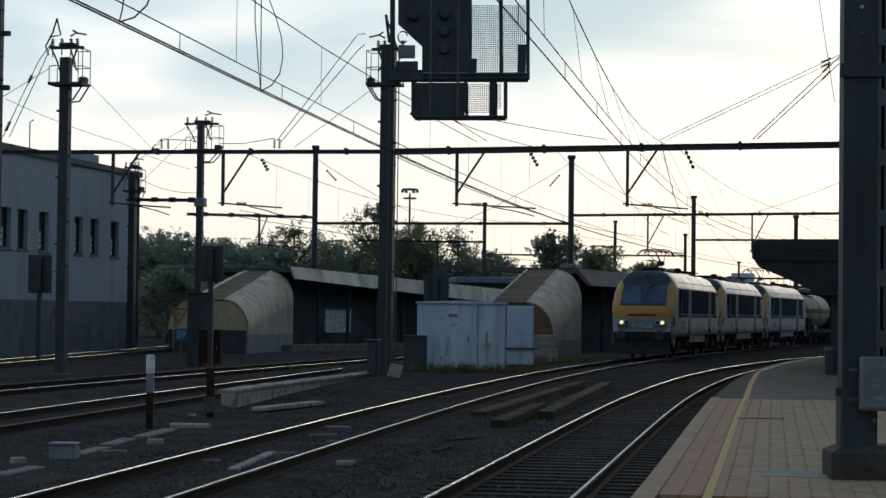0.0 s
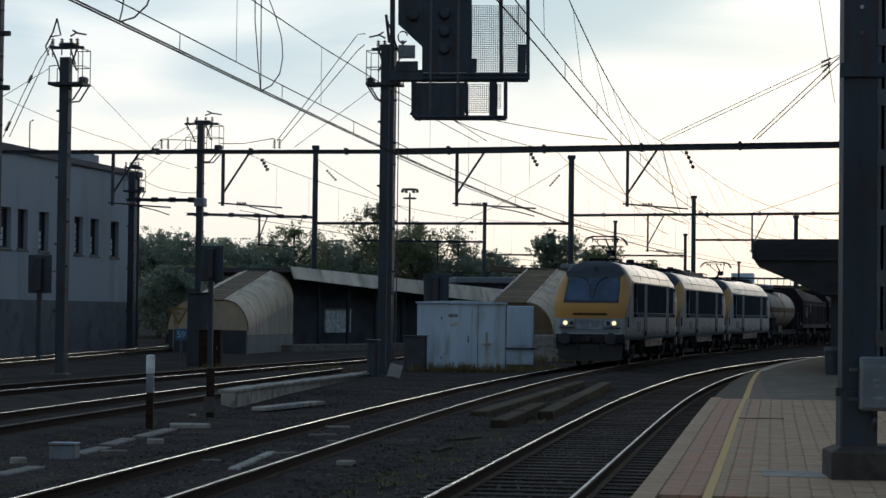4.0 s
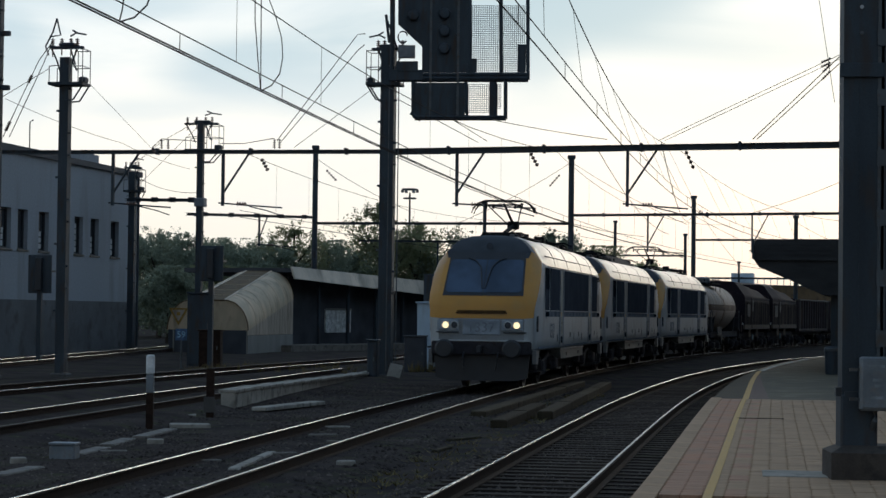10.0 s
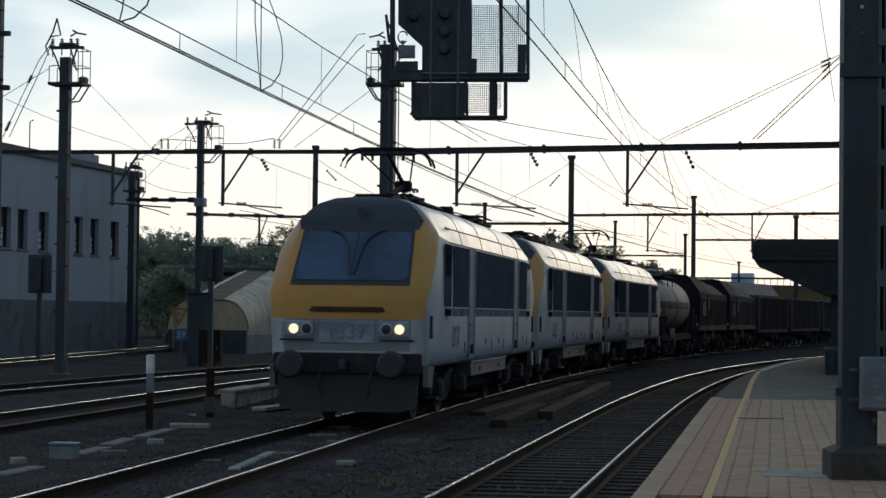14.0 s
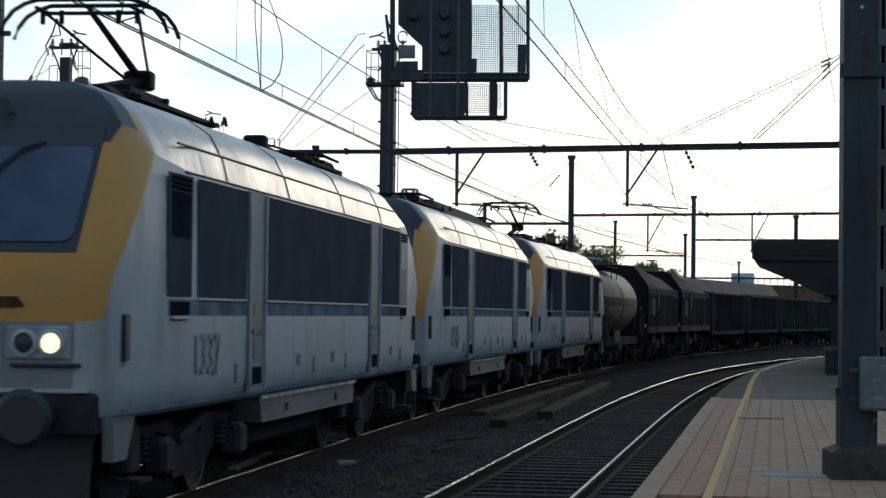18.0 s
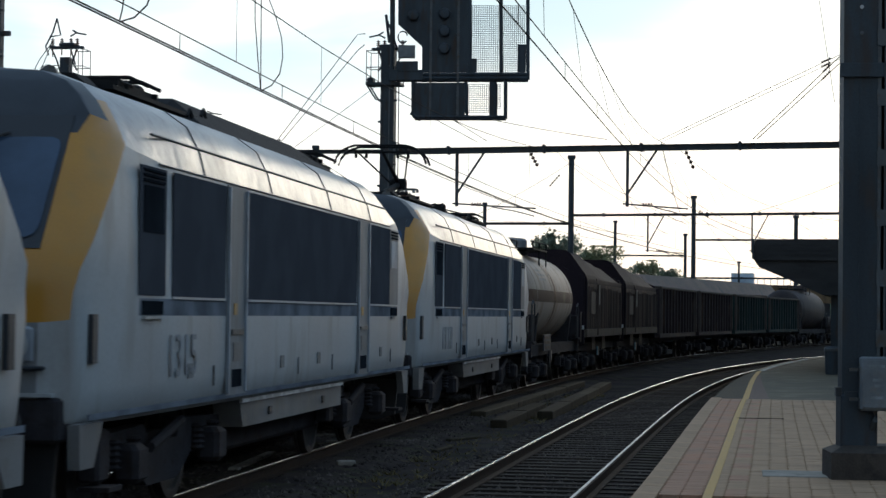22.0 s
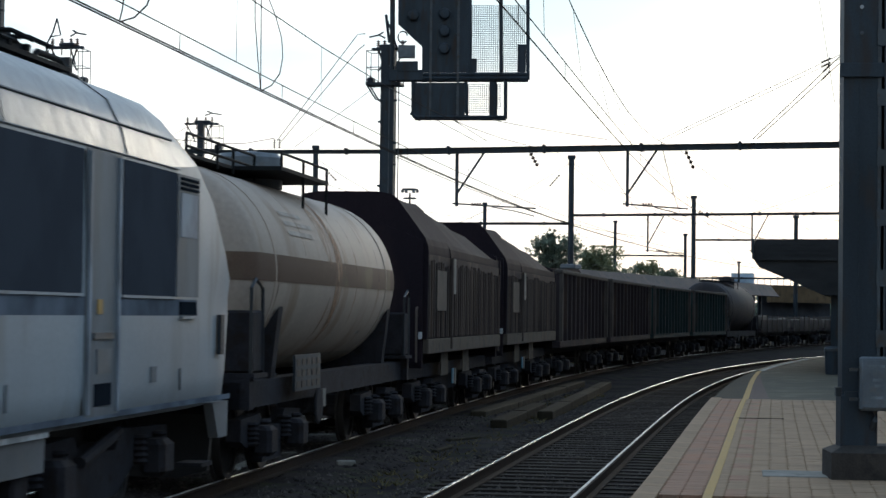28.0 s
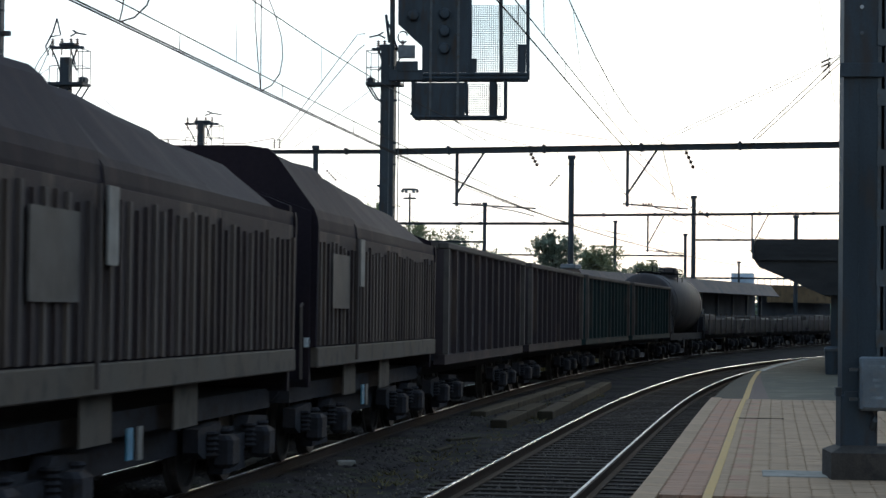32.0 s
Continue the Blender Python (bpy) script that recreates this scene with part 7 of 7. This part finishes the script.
    R, cz, hl = (1.27, 2.40, L / 2 - 0.85) if band else (1.40, 2.50, L / 2 - 0.85)
    short = 0.45 if band else 0.75
    prof = [(R * q, -hl + d) for q, d in ((0.014, 0.0), (0.39, 0.05), (0.68, 0.16), (0.87, 0.34), (0.97, 0.58), (1.0, 0.85))]
    full = [(r, -hl + (y + hl) * 0.45) for r, y in prof] + [(r, -y - short) for r, y in reversed(prof)]
    up = Matrix.Translation((0, 0, cz))
    part("tank", Geo().lathe(full, 40, "y", up), main, t, "large smooth cylindrical tank", True)
    if band:
        run = [(r, y) for r, y in full if r > 0.5]
        for sx in (1, -1):
            rows = [[Vector((sx * math.sqrt((r + 0.006) ** 2 - z * z), y + (0.004 if y > 0 else -0.004), cz + z)) for z in np.linspace(-0.11, 0.21, 6)] for r, y in run]
            part("painted_band", Geo().loft(rows, closed=False, caps=False), "tank_band", t, "brown painted band", True)
            # shade under the tank's flank, painted on as a darker strip
            belly = [[Vector((sx * (R + 0.004) * math.cos(a), y, cz + (R + 0.004) * math.sin(a))) for a in np.linspace(-1.5, -0.95, 6)] for y in np.linspace(-hl + 0.42, hl - 0.9 - short, 24)]
            part("belly_grime", Geo().loft(belly, closed=False, caps=False), "tank_shade", t, "lower side of the tank, shade painted on", True)
        # rust that runs down from the dome and the catwalk feet: place, width, lower and upper angle, bend
        for y, w, a0, a1, bend, mt in ((-0.35, 0.24, -0.72, 1.05, 0.16, "tank_rust"), (-0.95, 0.6, 0.12, 0.8, 0.2, "tank_wash"), (-0.35, 0.5, -0.6, 0.6, 0.16, "tank_wash"), (-0.75, 0.12, -0.7, -0.2, 0.35, "tank_rust"), (1.0, 0.05, -0.5, 0.75, 0.05, "tank_rust"), (1.9, 0.06, 0.05, 0.9, 0.04, "tank_wash"),
                                       (-2.6, 0.09, 0.2, 1.0, 0.05, "tank_wash"), (-4.3, 0.07, -0.55, 0.1, 0.04, "tank_wash"), (2.9, 0.05, -0.3, 0.8, 0.03, "tank_wash"), (0.1, 0.08, 0.1, 1.1, 0.06, "tank_wash")):
            for sx in (1, -1):
                rows = []
                for e in (0.0, 0.5, 1.0):
                    rows.append([Vector((sx * (R + 0.009) * math.cos(a), y + bend * (a - 0.3) * (a < 0.3) + w * (e - 0.5) * (0.35 + 0.65 * math.sin(math.pi * (k + 1) / 17)) + 0.02 * math.sin(9 * a + y), cz + (R + 0.009) * math.sin(a))) for k, a in enumerate(np.linspace(a0, a1, 16))])
                part("rust_streak", Geo().loft(rows, closed=False, caps=False), mt, t, "rust streak down the tank", True)
        part("label_board", Geo().box((1.33, -3.7, 0.98), (1.36, -2.1, 1.42)), "steel", t, "dark grey label board")
        for i in range(5):
            for k in range(3):
                part("label_field", Geo().box((1.362, -3.62 + i * 0.31, 1.02 + k * 0.135), (1.367, -3.4 + i * 0.31, 1.1 + k * 0.135)), "plate", t)
        for i, (y, z, w) in enumerate(((-3.3, 0.50, 1.5), (-3.3, 0.62, 1.7), (-3.3, 0.74, 1.3))):
            g = Geo()
            rr = R + 0.008
            g.loft([[Vector((rr * math.cos(a), yy, cz + rr * math.sin(a))) for a in (math.asin(z / R) - 0.02, math.asin(z / R) + 0.03)] for yy in (y, y + w)], closed=False, caps=False)
            part("lettering_bar", g, "faded_bar", t, "faded line of lettering")
        for i, (y, a0) in enumerate(((3.9, -0.6), (4.05, -0.5), (3.95, -0.42), (2.2, -0.65))):
            rr = R + 0.008
            part("lettering_bar", Geo().loft([[Vector((rr * math.cos(a), yy, cz + rr * math.sin(a))) for a in (a0, a0 + 0.04)] for yy in (y, y + 0.4)], closed=False, caps=False), "faded_bar", t, "faded line of lettering")
    for y in (-hl + 1.2, hl - 1.6 - short):
        part("tank_strap", Geo().lathe([(R + 0.002, y - 0.03), (R + 0.012, y - 0.025), (R + 0.012, y + 0.025), (R + 0.002, y + 0.03)], 40, "y", up), main, t, "", True)
    # catwalk, rails and dome on top
    part("manway_dome", Geo().lathe([(0.46, 0), (0.46, 0.42), (0.40, 0.48), (0.05, 0.52)], 20, "z", Matrix.Translation((0, -0.4 if band else 2.0, cz + R - 0.06))), "grey_box" if band else main, t, "round manway dome", True)
    part("catwalk", Geo().box((-0.9, -2.5, cz + R + 0.06), (0.9, 0.7, cz + R + 0.11)).box((-0.3, -hl + 0.7, cz + R + 0.06), (0.3, -2.5, cz + R + 0.1)), "roof_gear", t, "dark top catwalk")
    g = Geo()
    ys = (-2.4, -1.0, 0.66)
    for y in ys:
        for sx in (-0.88, 0.88):
            g.tube([(sx, y, cz + R + (0.08 if y < -2 else -0.45)), (sx, y, cz + R + 0.28)], 0.022, 5)
    for sx in (-0.88, 0.88):
        g.tube([(sx, ys[0], cz + R + 0.28), (sx, ys[-1], cz + R + 0.28)], 0.02, 5)
    part("catwalk_rail", g, "roof_gear", t)
    g = Geo()
    for z in (0.17, 0.32):
        g.tube([(0.3, -hl + 0.7, cz + R + z), (0.3, -1.4, cz + R + z)], 0.02, 5)
    for y in (-hl + 0.7, -hl + 2.2, -2.6, -1.4):
        g.tube([(0.3, y, cz + R), (0.3, y, cz + R + 0.32)], 0.02, 5)
    part("walkway_rail", g, "roof_gear", t)
    # frame, saddles and end platforms
    part("underframe", Geo().box((-1.2, -L / 2 + 0.6, 0.85), (-0.95, L / 2 - 0.6, 1.15)).box((0.95, -L / 2 + 0.6, 0.85), (1.2, L / 2 - 0.6, 1.15)).box((-1.3, -L / 2 + 0.6, 0.85), (1.3, -L / 2 + 0.8, 1.2)).box((-1.3, L / 2 - 0.8, 0.85), (1.3, L / 2 - 0.6, 1.2)), "under", t)
    for y in (-hl + 1.6, hl - 1.6):
        part("saddle", Geo().prism([(-1.15, 1.1), (1.15, 1.1), (1.25, 2.0), (0.9, 1.5), (-0.9, 1.5), (-1.25, 2.0)], y - 0.12, y + 0.12, "y"), "under", t)
    for s in (-1, 1):
        part("end_platform", Geo().box((-1.35, s * (L / 2 - 0.95) - 0.35, 1.2), (1.35, s * (L / 2 - 0.95) + 0.35, 1.25)), "under", t)
        for x in (-1.3, 1.3):
            g = Geo()
            g.tube([(x, s * (L / 2 - 0.65), 1.2), (x, s * (L / 2 - 0.65), 2.2), (x, s * (L / 2 - 0.85), 2.3), (x, s * (L / 2 - 1.2), 2.2), (x, s * (L / 2 - 1.25), 1.2)], 0.022, 5)
            part("end_rail", g, "black", t)
        part("gear_box", Geo().box((0.7, s * (L / 2 - 1.0) - 0.25, 1.25), (1.3, s * (L / 2 - 1.0) + 0.25, 1.95), c=0.03), "under", t)
        buffers(t, s * (L / 2 - 0.6), s)
        bogie(t, s * (L / 2 - 2.6), 1.8, 0.46, heavy=False)
    part("brake_tank", Geo().lathe([(0.2, -0.6), (0.24, -0.5), (0.24, 0.5), (0.2, 0.6)], 12, "y", Matrix.Translation((0.6, 0.3, 0.75))), "under", t)
    part("brake_wheel", Geo().lathe([(0.22, 0), (0.25, 0.02), (0.22, 0.04)], 14, "x", Matrix.Translation((1.3, -2.0, 0.75))), "under", t)
    if first:
        part("brake_tag", Geo().box((1.3, -1.75, 0.72), (1.33, -1.55, 0.95)), "plate_light", t, "small pale brake tag")
    return t


def hood_wagon(L, seed, label):
    """Covered coil wagon with three telescoping steel hoods, the middle one riding over the other two."""
    t = thing("hood_wagon", label, "freight wagon", "wagons of the freight train")
    rng = random.Random(seed)
    hl = L / 2 - 0.72

    def hood_prof(o, drop=0.0):
        h = [(1.38 + o, 1.5), (1.40 + o, 3.0), (1.385 + o, 3.12), (1.34 + o, 3.24 - drop * 0.3), (0.86 + o, 3.86 + o - drop), (0.74 + o, 3.96 + o - drop), (0.5, 4.0 + o - drop)]
        return h + [(-x, z) for x, z in reversed(h)]

    for i, (y0, y1, o) in enumerate(((-hl, -2.2, 0.0), (1.4, hl, 0.0), (-2.5, 1.65, 0.012))):
        g = Geo()
        if i == 1:
            rows = [(y0, 0.27), (y0 + 1.2, 0.30), (y1 - 0.9, 0.34), (y1, 0.72)]
        elif i == 0:
            rows = [(y0, 0.0), ((y0 + y1) / 2, 0.03), (y1 - 0.25, 0.0), (y1, 0.10)]
        else:
            rows = [(y0, 0.14), (y0 + 1.0, 0.12), (0.0, 0.20), (y1 - 0.4, 0.24), (y1, 0.36)]
        g.loft([[Vector((x, y, z)) for x, z in hood_prof(o, dr)] for y, dr in rows])
        part("hood", g, "hood", t, "dirty brown steel hood")
        for y, dr in {0: ((y0, rows[0][1]),), 1: ((y1, rows[-1][1]),), 2: ()}[i]:
            hp = hood_prof(o + 0.03, dr)
            q = Geo().loft([[Vector((x, yy, z)) for x, z in hp] for yy in (y - 0.05, y + 0.05)])
            part("end_hoop", q, "hood", t, "raised end hoop")
        for sx in (-1, 1):
            part("side_sheet", Geo().box((min(sx * (1.39 + o), sx * (1.404 + o)), y0 + 0.05, 1.52), (max(sx * (1.39 + o), sx * (1.404 + o)), y1 - 0.05, 2.96), c=0.005), "hood_side", t, "worn brown side sheet, painted lighter as better lit")
            n = max(4, int((y1 - y0) / 0.27))
            for k in range(n):
                y = y0 + (k + 0.5) * (y1 - y0) / n
                x = sx * (1.404 + o)
                top = 2.88 - 0.12 * rng.random()
                part("side_rib", Geo().prism([(y - 0.035, 1.52), (y + 0.035, 1.52), (y + 0.035, top), (y - 0.035, top)], min(x, x + sx * 0.035), max(x, x + sx * 0.035), "x"), "rib" if rng.random() < 0.4 else "hood_side", t)
    for sx in (-1, 1):
        part("solebar", Geo().box((min(sx * 1.2, sx * 1.44), -hl, 1.24), (max(sx * 1.2, sx * 1.44), hl, 1.5), c=0.015), "sole", t, "dusty pale solebar")
        part("label_board", Geo().box((min(sx * 1.44, sx * 1.46), -4.5, 1.99), (max(sx * 1.44, sx * 1.46), -3.3, 2.7)), "plate", t, "grey label board")
        part("label_sign", Geo().box((min(sx * 1.48, sx * 1.5), -2.65, 2.3), (max(sx * 1.48, sx * 1.5), -2.35, 2.95)), "plate_light", t, "pale label plate")
        part("lock_bar", Geo().tube([(sx * 1.5, -2.9, 1.3), (sx * 1.5, -2.9, 2.95)], 0.025, 6), "rib", t)
        part("label_board", Geo().box((min(sx * 1.25, sx * 1.27), 0.4, 0.8), (max(sx * 1.25, sx * 1.27), 1.3, 1.22)), "sole", t)
        part("label_board", Geo().box((min(sx * 1.25, sx * 1.27), -2.6, 0.8), (max(sx * 1.25, sx * 1.27), -1.7, 1.22)), "sole", t)
        part("brake_plate", Geo().box((min(sx * 1.28, sx * 1.3), -1.3, 0.62), (max(sx * 1.28, sx * 1.3), -1.12, 0.9)), "hose", t, "blue brake plate")
        part("brake_lever", Geo().box((min(sx * 1.28, sx * 1.3), -0.95, 0.6), (max(sx * 1.28, sx * 1.3), -0.8, 0.9)), "plate_light", t)
    for s in (-1, 1):
        g = Geo().prism([(-1.34, 1.0), (1.34, 1.0), (1.34, 3.2), (0.7, 3.44), (-0.7, 3.44), (-1.34, 3.2)], min(s * hl, s * (hl + 0.12)), max(s * hl, s * (hl + 0.12)), "y")
        part("end_wall", g, "hood", t, "dark sloping end wall")
        part("end_platform", Geo().box((-1.3, min(s * hl, s * (L / 2 - 0.6)), 1.0), (1.3, max(s * hl, s * (L / 2 - 0.6)), 1.1)), "under", t)
        for x in (-1.25, 1.25):
            part("grab_rail", Geo().tube([(x, s * (hl + 0.15), 1.1), (x, s * (hl + 0.18), 2.0), (x, s * (hl + 0.1), 2.05)], 0.022, 5), "rib", t)
        part("tail_fitting", Geo().box((1.28, s * (hl + 0.1) - 0.05, 1.5), (1.34, s * (hl + 0.1) + 0.05, 1.62)), "sign_white", t)
        buffers(t, s * (L / 2 - 0.6), s)
        bogie(t, s * (L / 2 - 2.5), 1.8, 0.46, heavy=False)
    part("underframe", Geo().box((-1.1, -L / 2 + 0.6, 0.8), (1.1, L / 2 - 0.6, 1.03)).box((-0.9, -2.4, 0.45), (0.9, 2.2, 0.8)), "under", t)
    return t


def open_wagon(L, mat, seed, label, top=3.12):
    """High-sided open wagon with pressed side stakes and a worn rim."""
    t = thing("open_wagon", label, "freight wagon", "wagons of the freight train")
    hl = L / 2 - 0.7
    for sx in (-1, 1):
        part("side_wall", Geo().box((min(sx * 1.3, sx * 1.38), -hl, 1.2), (max(sx * 1.3, sx * 1.38), hl, top)), mat, t, "dirty steel side wall")
        part("top_rim", Geo().box((min(sx * 1.28, sx * 1.47), -hl - 0.02, top), (max(sx * 1.28, sx * 1.47), hl + 0.02, top + 0.12), c=0.02), "rim", t, "worn pale top rim")
        part("solebar", Geo().box((min(sx * 1.2, sx * 1.42), -hl, 1.0), (max(sx * 1.2, sx * 1.42), hl, 1.2), c=0.015), mat, t)
        n = 13
        for k in range(n):
            y = -hl + 0.12 + (2 * hl - 0.24) * k / (n - 1)
            w = 0.12 if k in (0, n - 1) else 0.075
            part("side_stake", Geo().prism([(sx * 1.38, -w), (sx * 1.47, -w * 0.7), (sx * 1.47, w * 0.7), (sx * 1.38, w)], 1.2, top, "z", Matrix.Translation((0, y, 0))), "rim" if k in (0, n - 1) else mat, t)
        for k in (3, 8):
            y = -hl + 0.12 + (2 * hl - 0.24) * (k + 0.5) / (n - 1)
            part("label_plate", Geo().box((min(sx * 1.381, sx * 1.39), y - 0.3, 1.5), (max(sx * 1.381, sx * 1.39), y + 0.25, 1.95)), "plate", t)
    for s in (-1, 1):
        part("end_wall", Geo().box((-1.3, min(s * hl, s * (hl - 0.08)), 1.2), (1.3, max(s * hl, s * (hl - 0.08)), top)), mat, t)
        for x in (-0.8, 0, 0.8):
            part("end_stake", Geo().box((x - 0.08, min(s * hl, s * (hl + 0.1)), 1.0), (x + 0.08, max(s * hl, s * (hl + 0.1)), top)), mat, t)
        part("end_rim", Geo().box((-1.28, s * (hl - 0.04) - 0.09, top + 0.002), (1.28, s * (hl - 0.04) + 0.09, top + 0.118)), "rim", t)
        buffers(t, s * (L / 2 - 0.6), s)
        bogie(t, s * (L / 2 - 2.6), 1.8, 0.46, heavy=False)
    part("floor", Geo().box((-1.3, -hl, 1.1), (1.3, hl, 1.22)).box((-0.9, -L / 2 + 0.6, 0.8), (0.9, L / 2 - 0.6, 1.1)), "under", t)
    g = Geo()
    nx, ny = 6, 26
    vs = [(-1.29 + 2.58 * i / nx, -hl + 0.1 + (2 * hl - 0.2) * j / ny, top - 0.35 + 0.5 * noise.noise(Vector((i * 0.5, j * 0.45, seed))) + (0.12 if 0 < i < nx else -0.1)) for j in range(ny + 1) for i in range(nx + 1)]
    g.add(vs, [(j * (nx + 1) + i, j * (nx + 1) + i + 1, (j + 1) * (nx + 1) + i + 1, (j + 1) * (nx + 1) + i) for j in range(ny) for i in range(nx)])
    part("bulk_load", g, "scrap", t, "dark bulk load", True)
    return t


def low_wagon(L, seed, label):
    t = thing("flat_wagon", label, "freight wagon", "wagons of the freight train")
    rng = random.Random(seed)
    hl = L / 2 - 0.65
    part("deck", Geo().box((-1.35, -hl, 1.05), (1.35, hl, 1.25)), "wagon_brown", t)
    for sx in (-1, 1):
        n = 6
        for k in range(n):
            y0 = -hl + 2 * hl * k / n
            part("drop_side", Geo().box((min(sx * 1.32, sx * 1.38), y0 + 0.04, 1.25), (max(sx * 1.32, sx * 1.38), y0 + 2 * hl / n - 0.04, 1.8), c=0.01), "wagon_brown", t)
            part("stake", Geo().box((min(sx * 1.38, sx * 1.44), y0 - 0.05, 1.0), (max(sx * 1.38, sx * 1.44), y0 + 0.05, 2.1)), "rim", t)
    for k in range(3):
        y0 = -hl + 0.4 + k * (2 * hl - 0.8) / 3
        part("stacked_load", Geo().box((-1.1, y0, 1.25), (1.1, y0 + (2 * hl - 0.8) / 3 - 0.3, 2.1 + rng.uniform(-0.25, 0.15)), c=0.05), "plate" if rng.random() < 0.35 else "scrap", t, "stacked low load")
    for s in (-1, 1):
        buffers(t, s * (L / 2 - 0.6), s)
        bogie(t, s * (L / 2 - 2.6), 1.8, 0.46, heavy=False)
    part("underframe", Geo().box((-0.9, -L / 2 + 0.6, 0.8), (0.9, L / 2 - 0.6, 1.05)), "under", t)
    return t


TRAIN = []
for number, raised, lamps in (("1337", True, True), ("1315", False, False), ("", True, False)):
    lab = {"1337": "leading light grey electric locomotive with yellow front and lit headlamps", "1315": "light grey electric locomotive with yellow front, both pantographs lowered", "": "light grey electric locomotive with yellow front, coupled before a tank wagon"}[number]
    TRAIN.append((loco(number, raised, lamps, lab, number == "1315"), LOCO, 10.4))
PITCH = [18.95, 18.87, 19.26]  # the coupled locomotives stand close together
TRAIN.append((tank_wagon(13.0, "tank", True, "cream tank wagon with a brown band and rust streaks", True), 13.0, 7.8))
TRAIN.append((hood_wagon(12.1, 1, "dirty brown hooded coil wagon behind the tank wagon"), 12.1, 7.1))
TRAIN.append((hood_wagon(12.1, 2, "dirty brown hooded coil wagon with dusty solebars"), 12.1, 7.1))
for i, mt in enumerate(("wagon_brown", "wagon_brown", "wagon_teal", "wagon_teal")):
    TRAIN.append((open_wagon(14.55, mt, 5 + i, ("dirty teal" if mt == "wagon_teal" else "dark brown") + " high-sided open wagon with a bulk load"), 14.55, 9.0))
TRAIN.append((tank_wagon(14.0, "grey_tank", False, "dull brown-grey tank wagon", False), 14.0, 8.8))
for i in range(5):
    TRAIN.append((low_wagon(14.4, 30 + i, "dark low-sided flat wagon with a stacked load"), 14.4, 9.0))


# ---- paving of the near platform ----


def paving():
    pw, k = 0.20, 0.03
    h = pw / 2 - 0.0006
    # stones with nipped corners, so that a dark dot shows where four of them meet
    rim = [(-h + k, -h), (h - k, -h), (h, -h + k), (h, h - k), (h - k, h), (-h + k, h), (-h, h - k), (-h, -h + k)]
    stone = lambda g, m: g.prism(rim, -0.05, 0.0, "z", m)
    # every fifth stone of a row is narrower and leaves an open, dark joint
    narrow = Matrix.Diagonal((0.955, 1.0, 1.0, 1.0))
    meshes = {(m, q): stone(Geo(), narrow if q else Matrix.Identity(4)).mesh("paver", M[m]) for m in ("paver", "paver_red") for q in (False, True)}
    rng = random.Random(3)
    rest = {m: Geo() for m in ("paver", "paver_red")}
    count = 0
    for j in range(int((STEP - 12) / pw)):
        s = 12 + (j + 0.5) * pw
        for i in range(24):
            off = 1.83 + (i + 0.5) * pw
            red = i < 2 or (i == 3 and j % 9 < 4)
            m = "paver_red" if red else "paver"
            thin = (j + 2 * (i % 2)) % 5 == 0
            at = NEAR.stand(s, off, PLATFORM - 0.002 + rng.uniform(-0.0015, 0.001)) @ pose(0, 0, 0, rng.uniform(-0.15, 0.15), rng.uniform(-0.15, 0.15), 0)
            if 12.6 < s < 16.0 and count < 300:
                ob = part("paver", meshes[m, thin], None, PLAT)
                ob.matrix_basis = at
                count += 1
            else:
                stone(rest[m], at @ narrow if thin else at)
    for m, g in rest.items():
        me = bpy.data.meshes.new("paving")
        me.from_pydata(g.v, [], g.f)
        me.materials.append(M[m])
        tagged(part("paving", me, None, PLAT, "worn concrete pavers"), kind="stuff")


paving()


# ---- what moves ----


def ahead(t):
    """How far along the main track the leading buffer stands at t seconds: it gathers speed gently."""
    return 82.6 - 3.95159 * t - 0.025628 * t * t


def motions():
    start = 0.0
    times = [i * 0.5 for i in range(65)]
    fine = [i * 0.12 for i in range(267)]
    for n, (ob, length, pivots) in enumerate(TRAIN):
        rows = []
        for t in times:
            c = ahead(t) + start + length / 2
            a, b = MAIN.at(c - pivots / 2), MAIN.at(c + pivots / 2)
            d = b - a
            mid = (a + b) / 2
            rows.append((t, Matrix.Translation(mid) @ Matrix.Rotation(math.atan2(d.y, d.x) - math.pi / 2, 4, "Z")))
        walk(ob, rows)
        if n < 7:
            for w in ob.children_recursive:
                if w.name.startswith("wheelset"):
                    base = w.matrix_basis.copy()
                    r = base.translation.z
                    walk(w, [(t, Matrix.Translation(base.translation) @ Matrix.Rotation((82.6 - ahead(t)) / r, 4, "X")) for t in fine])
        start += PITCH[n] if n < 3 else length


motions()
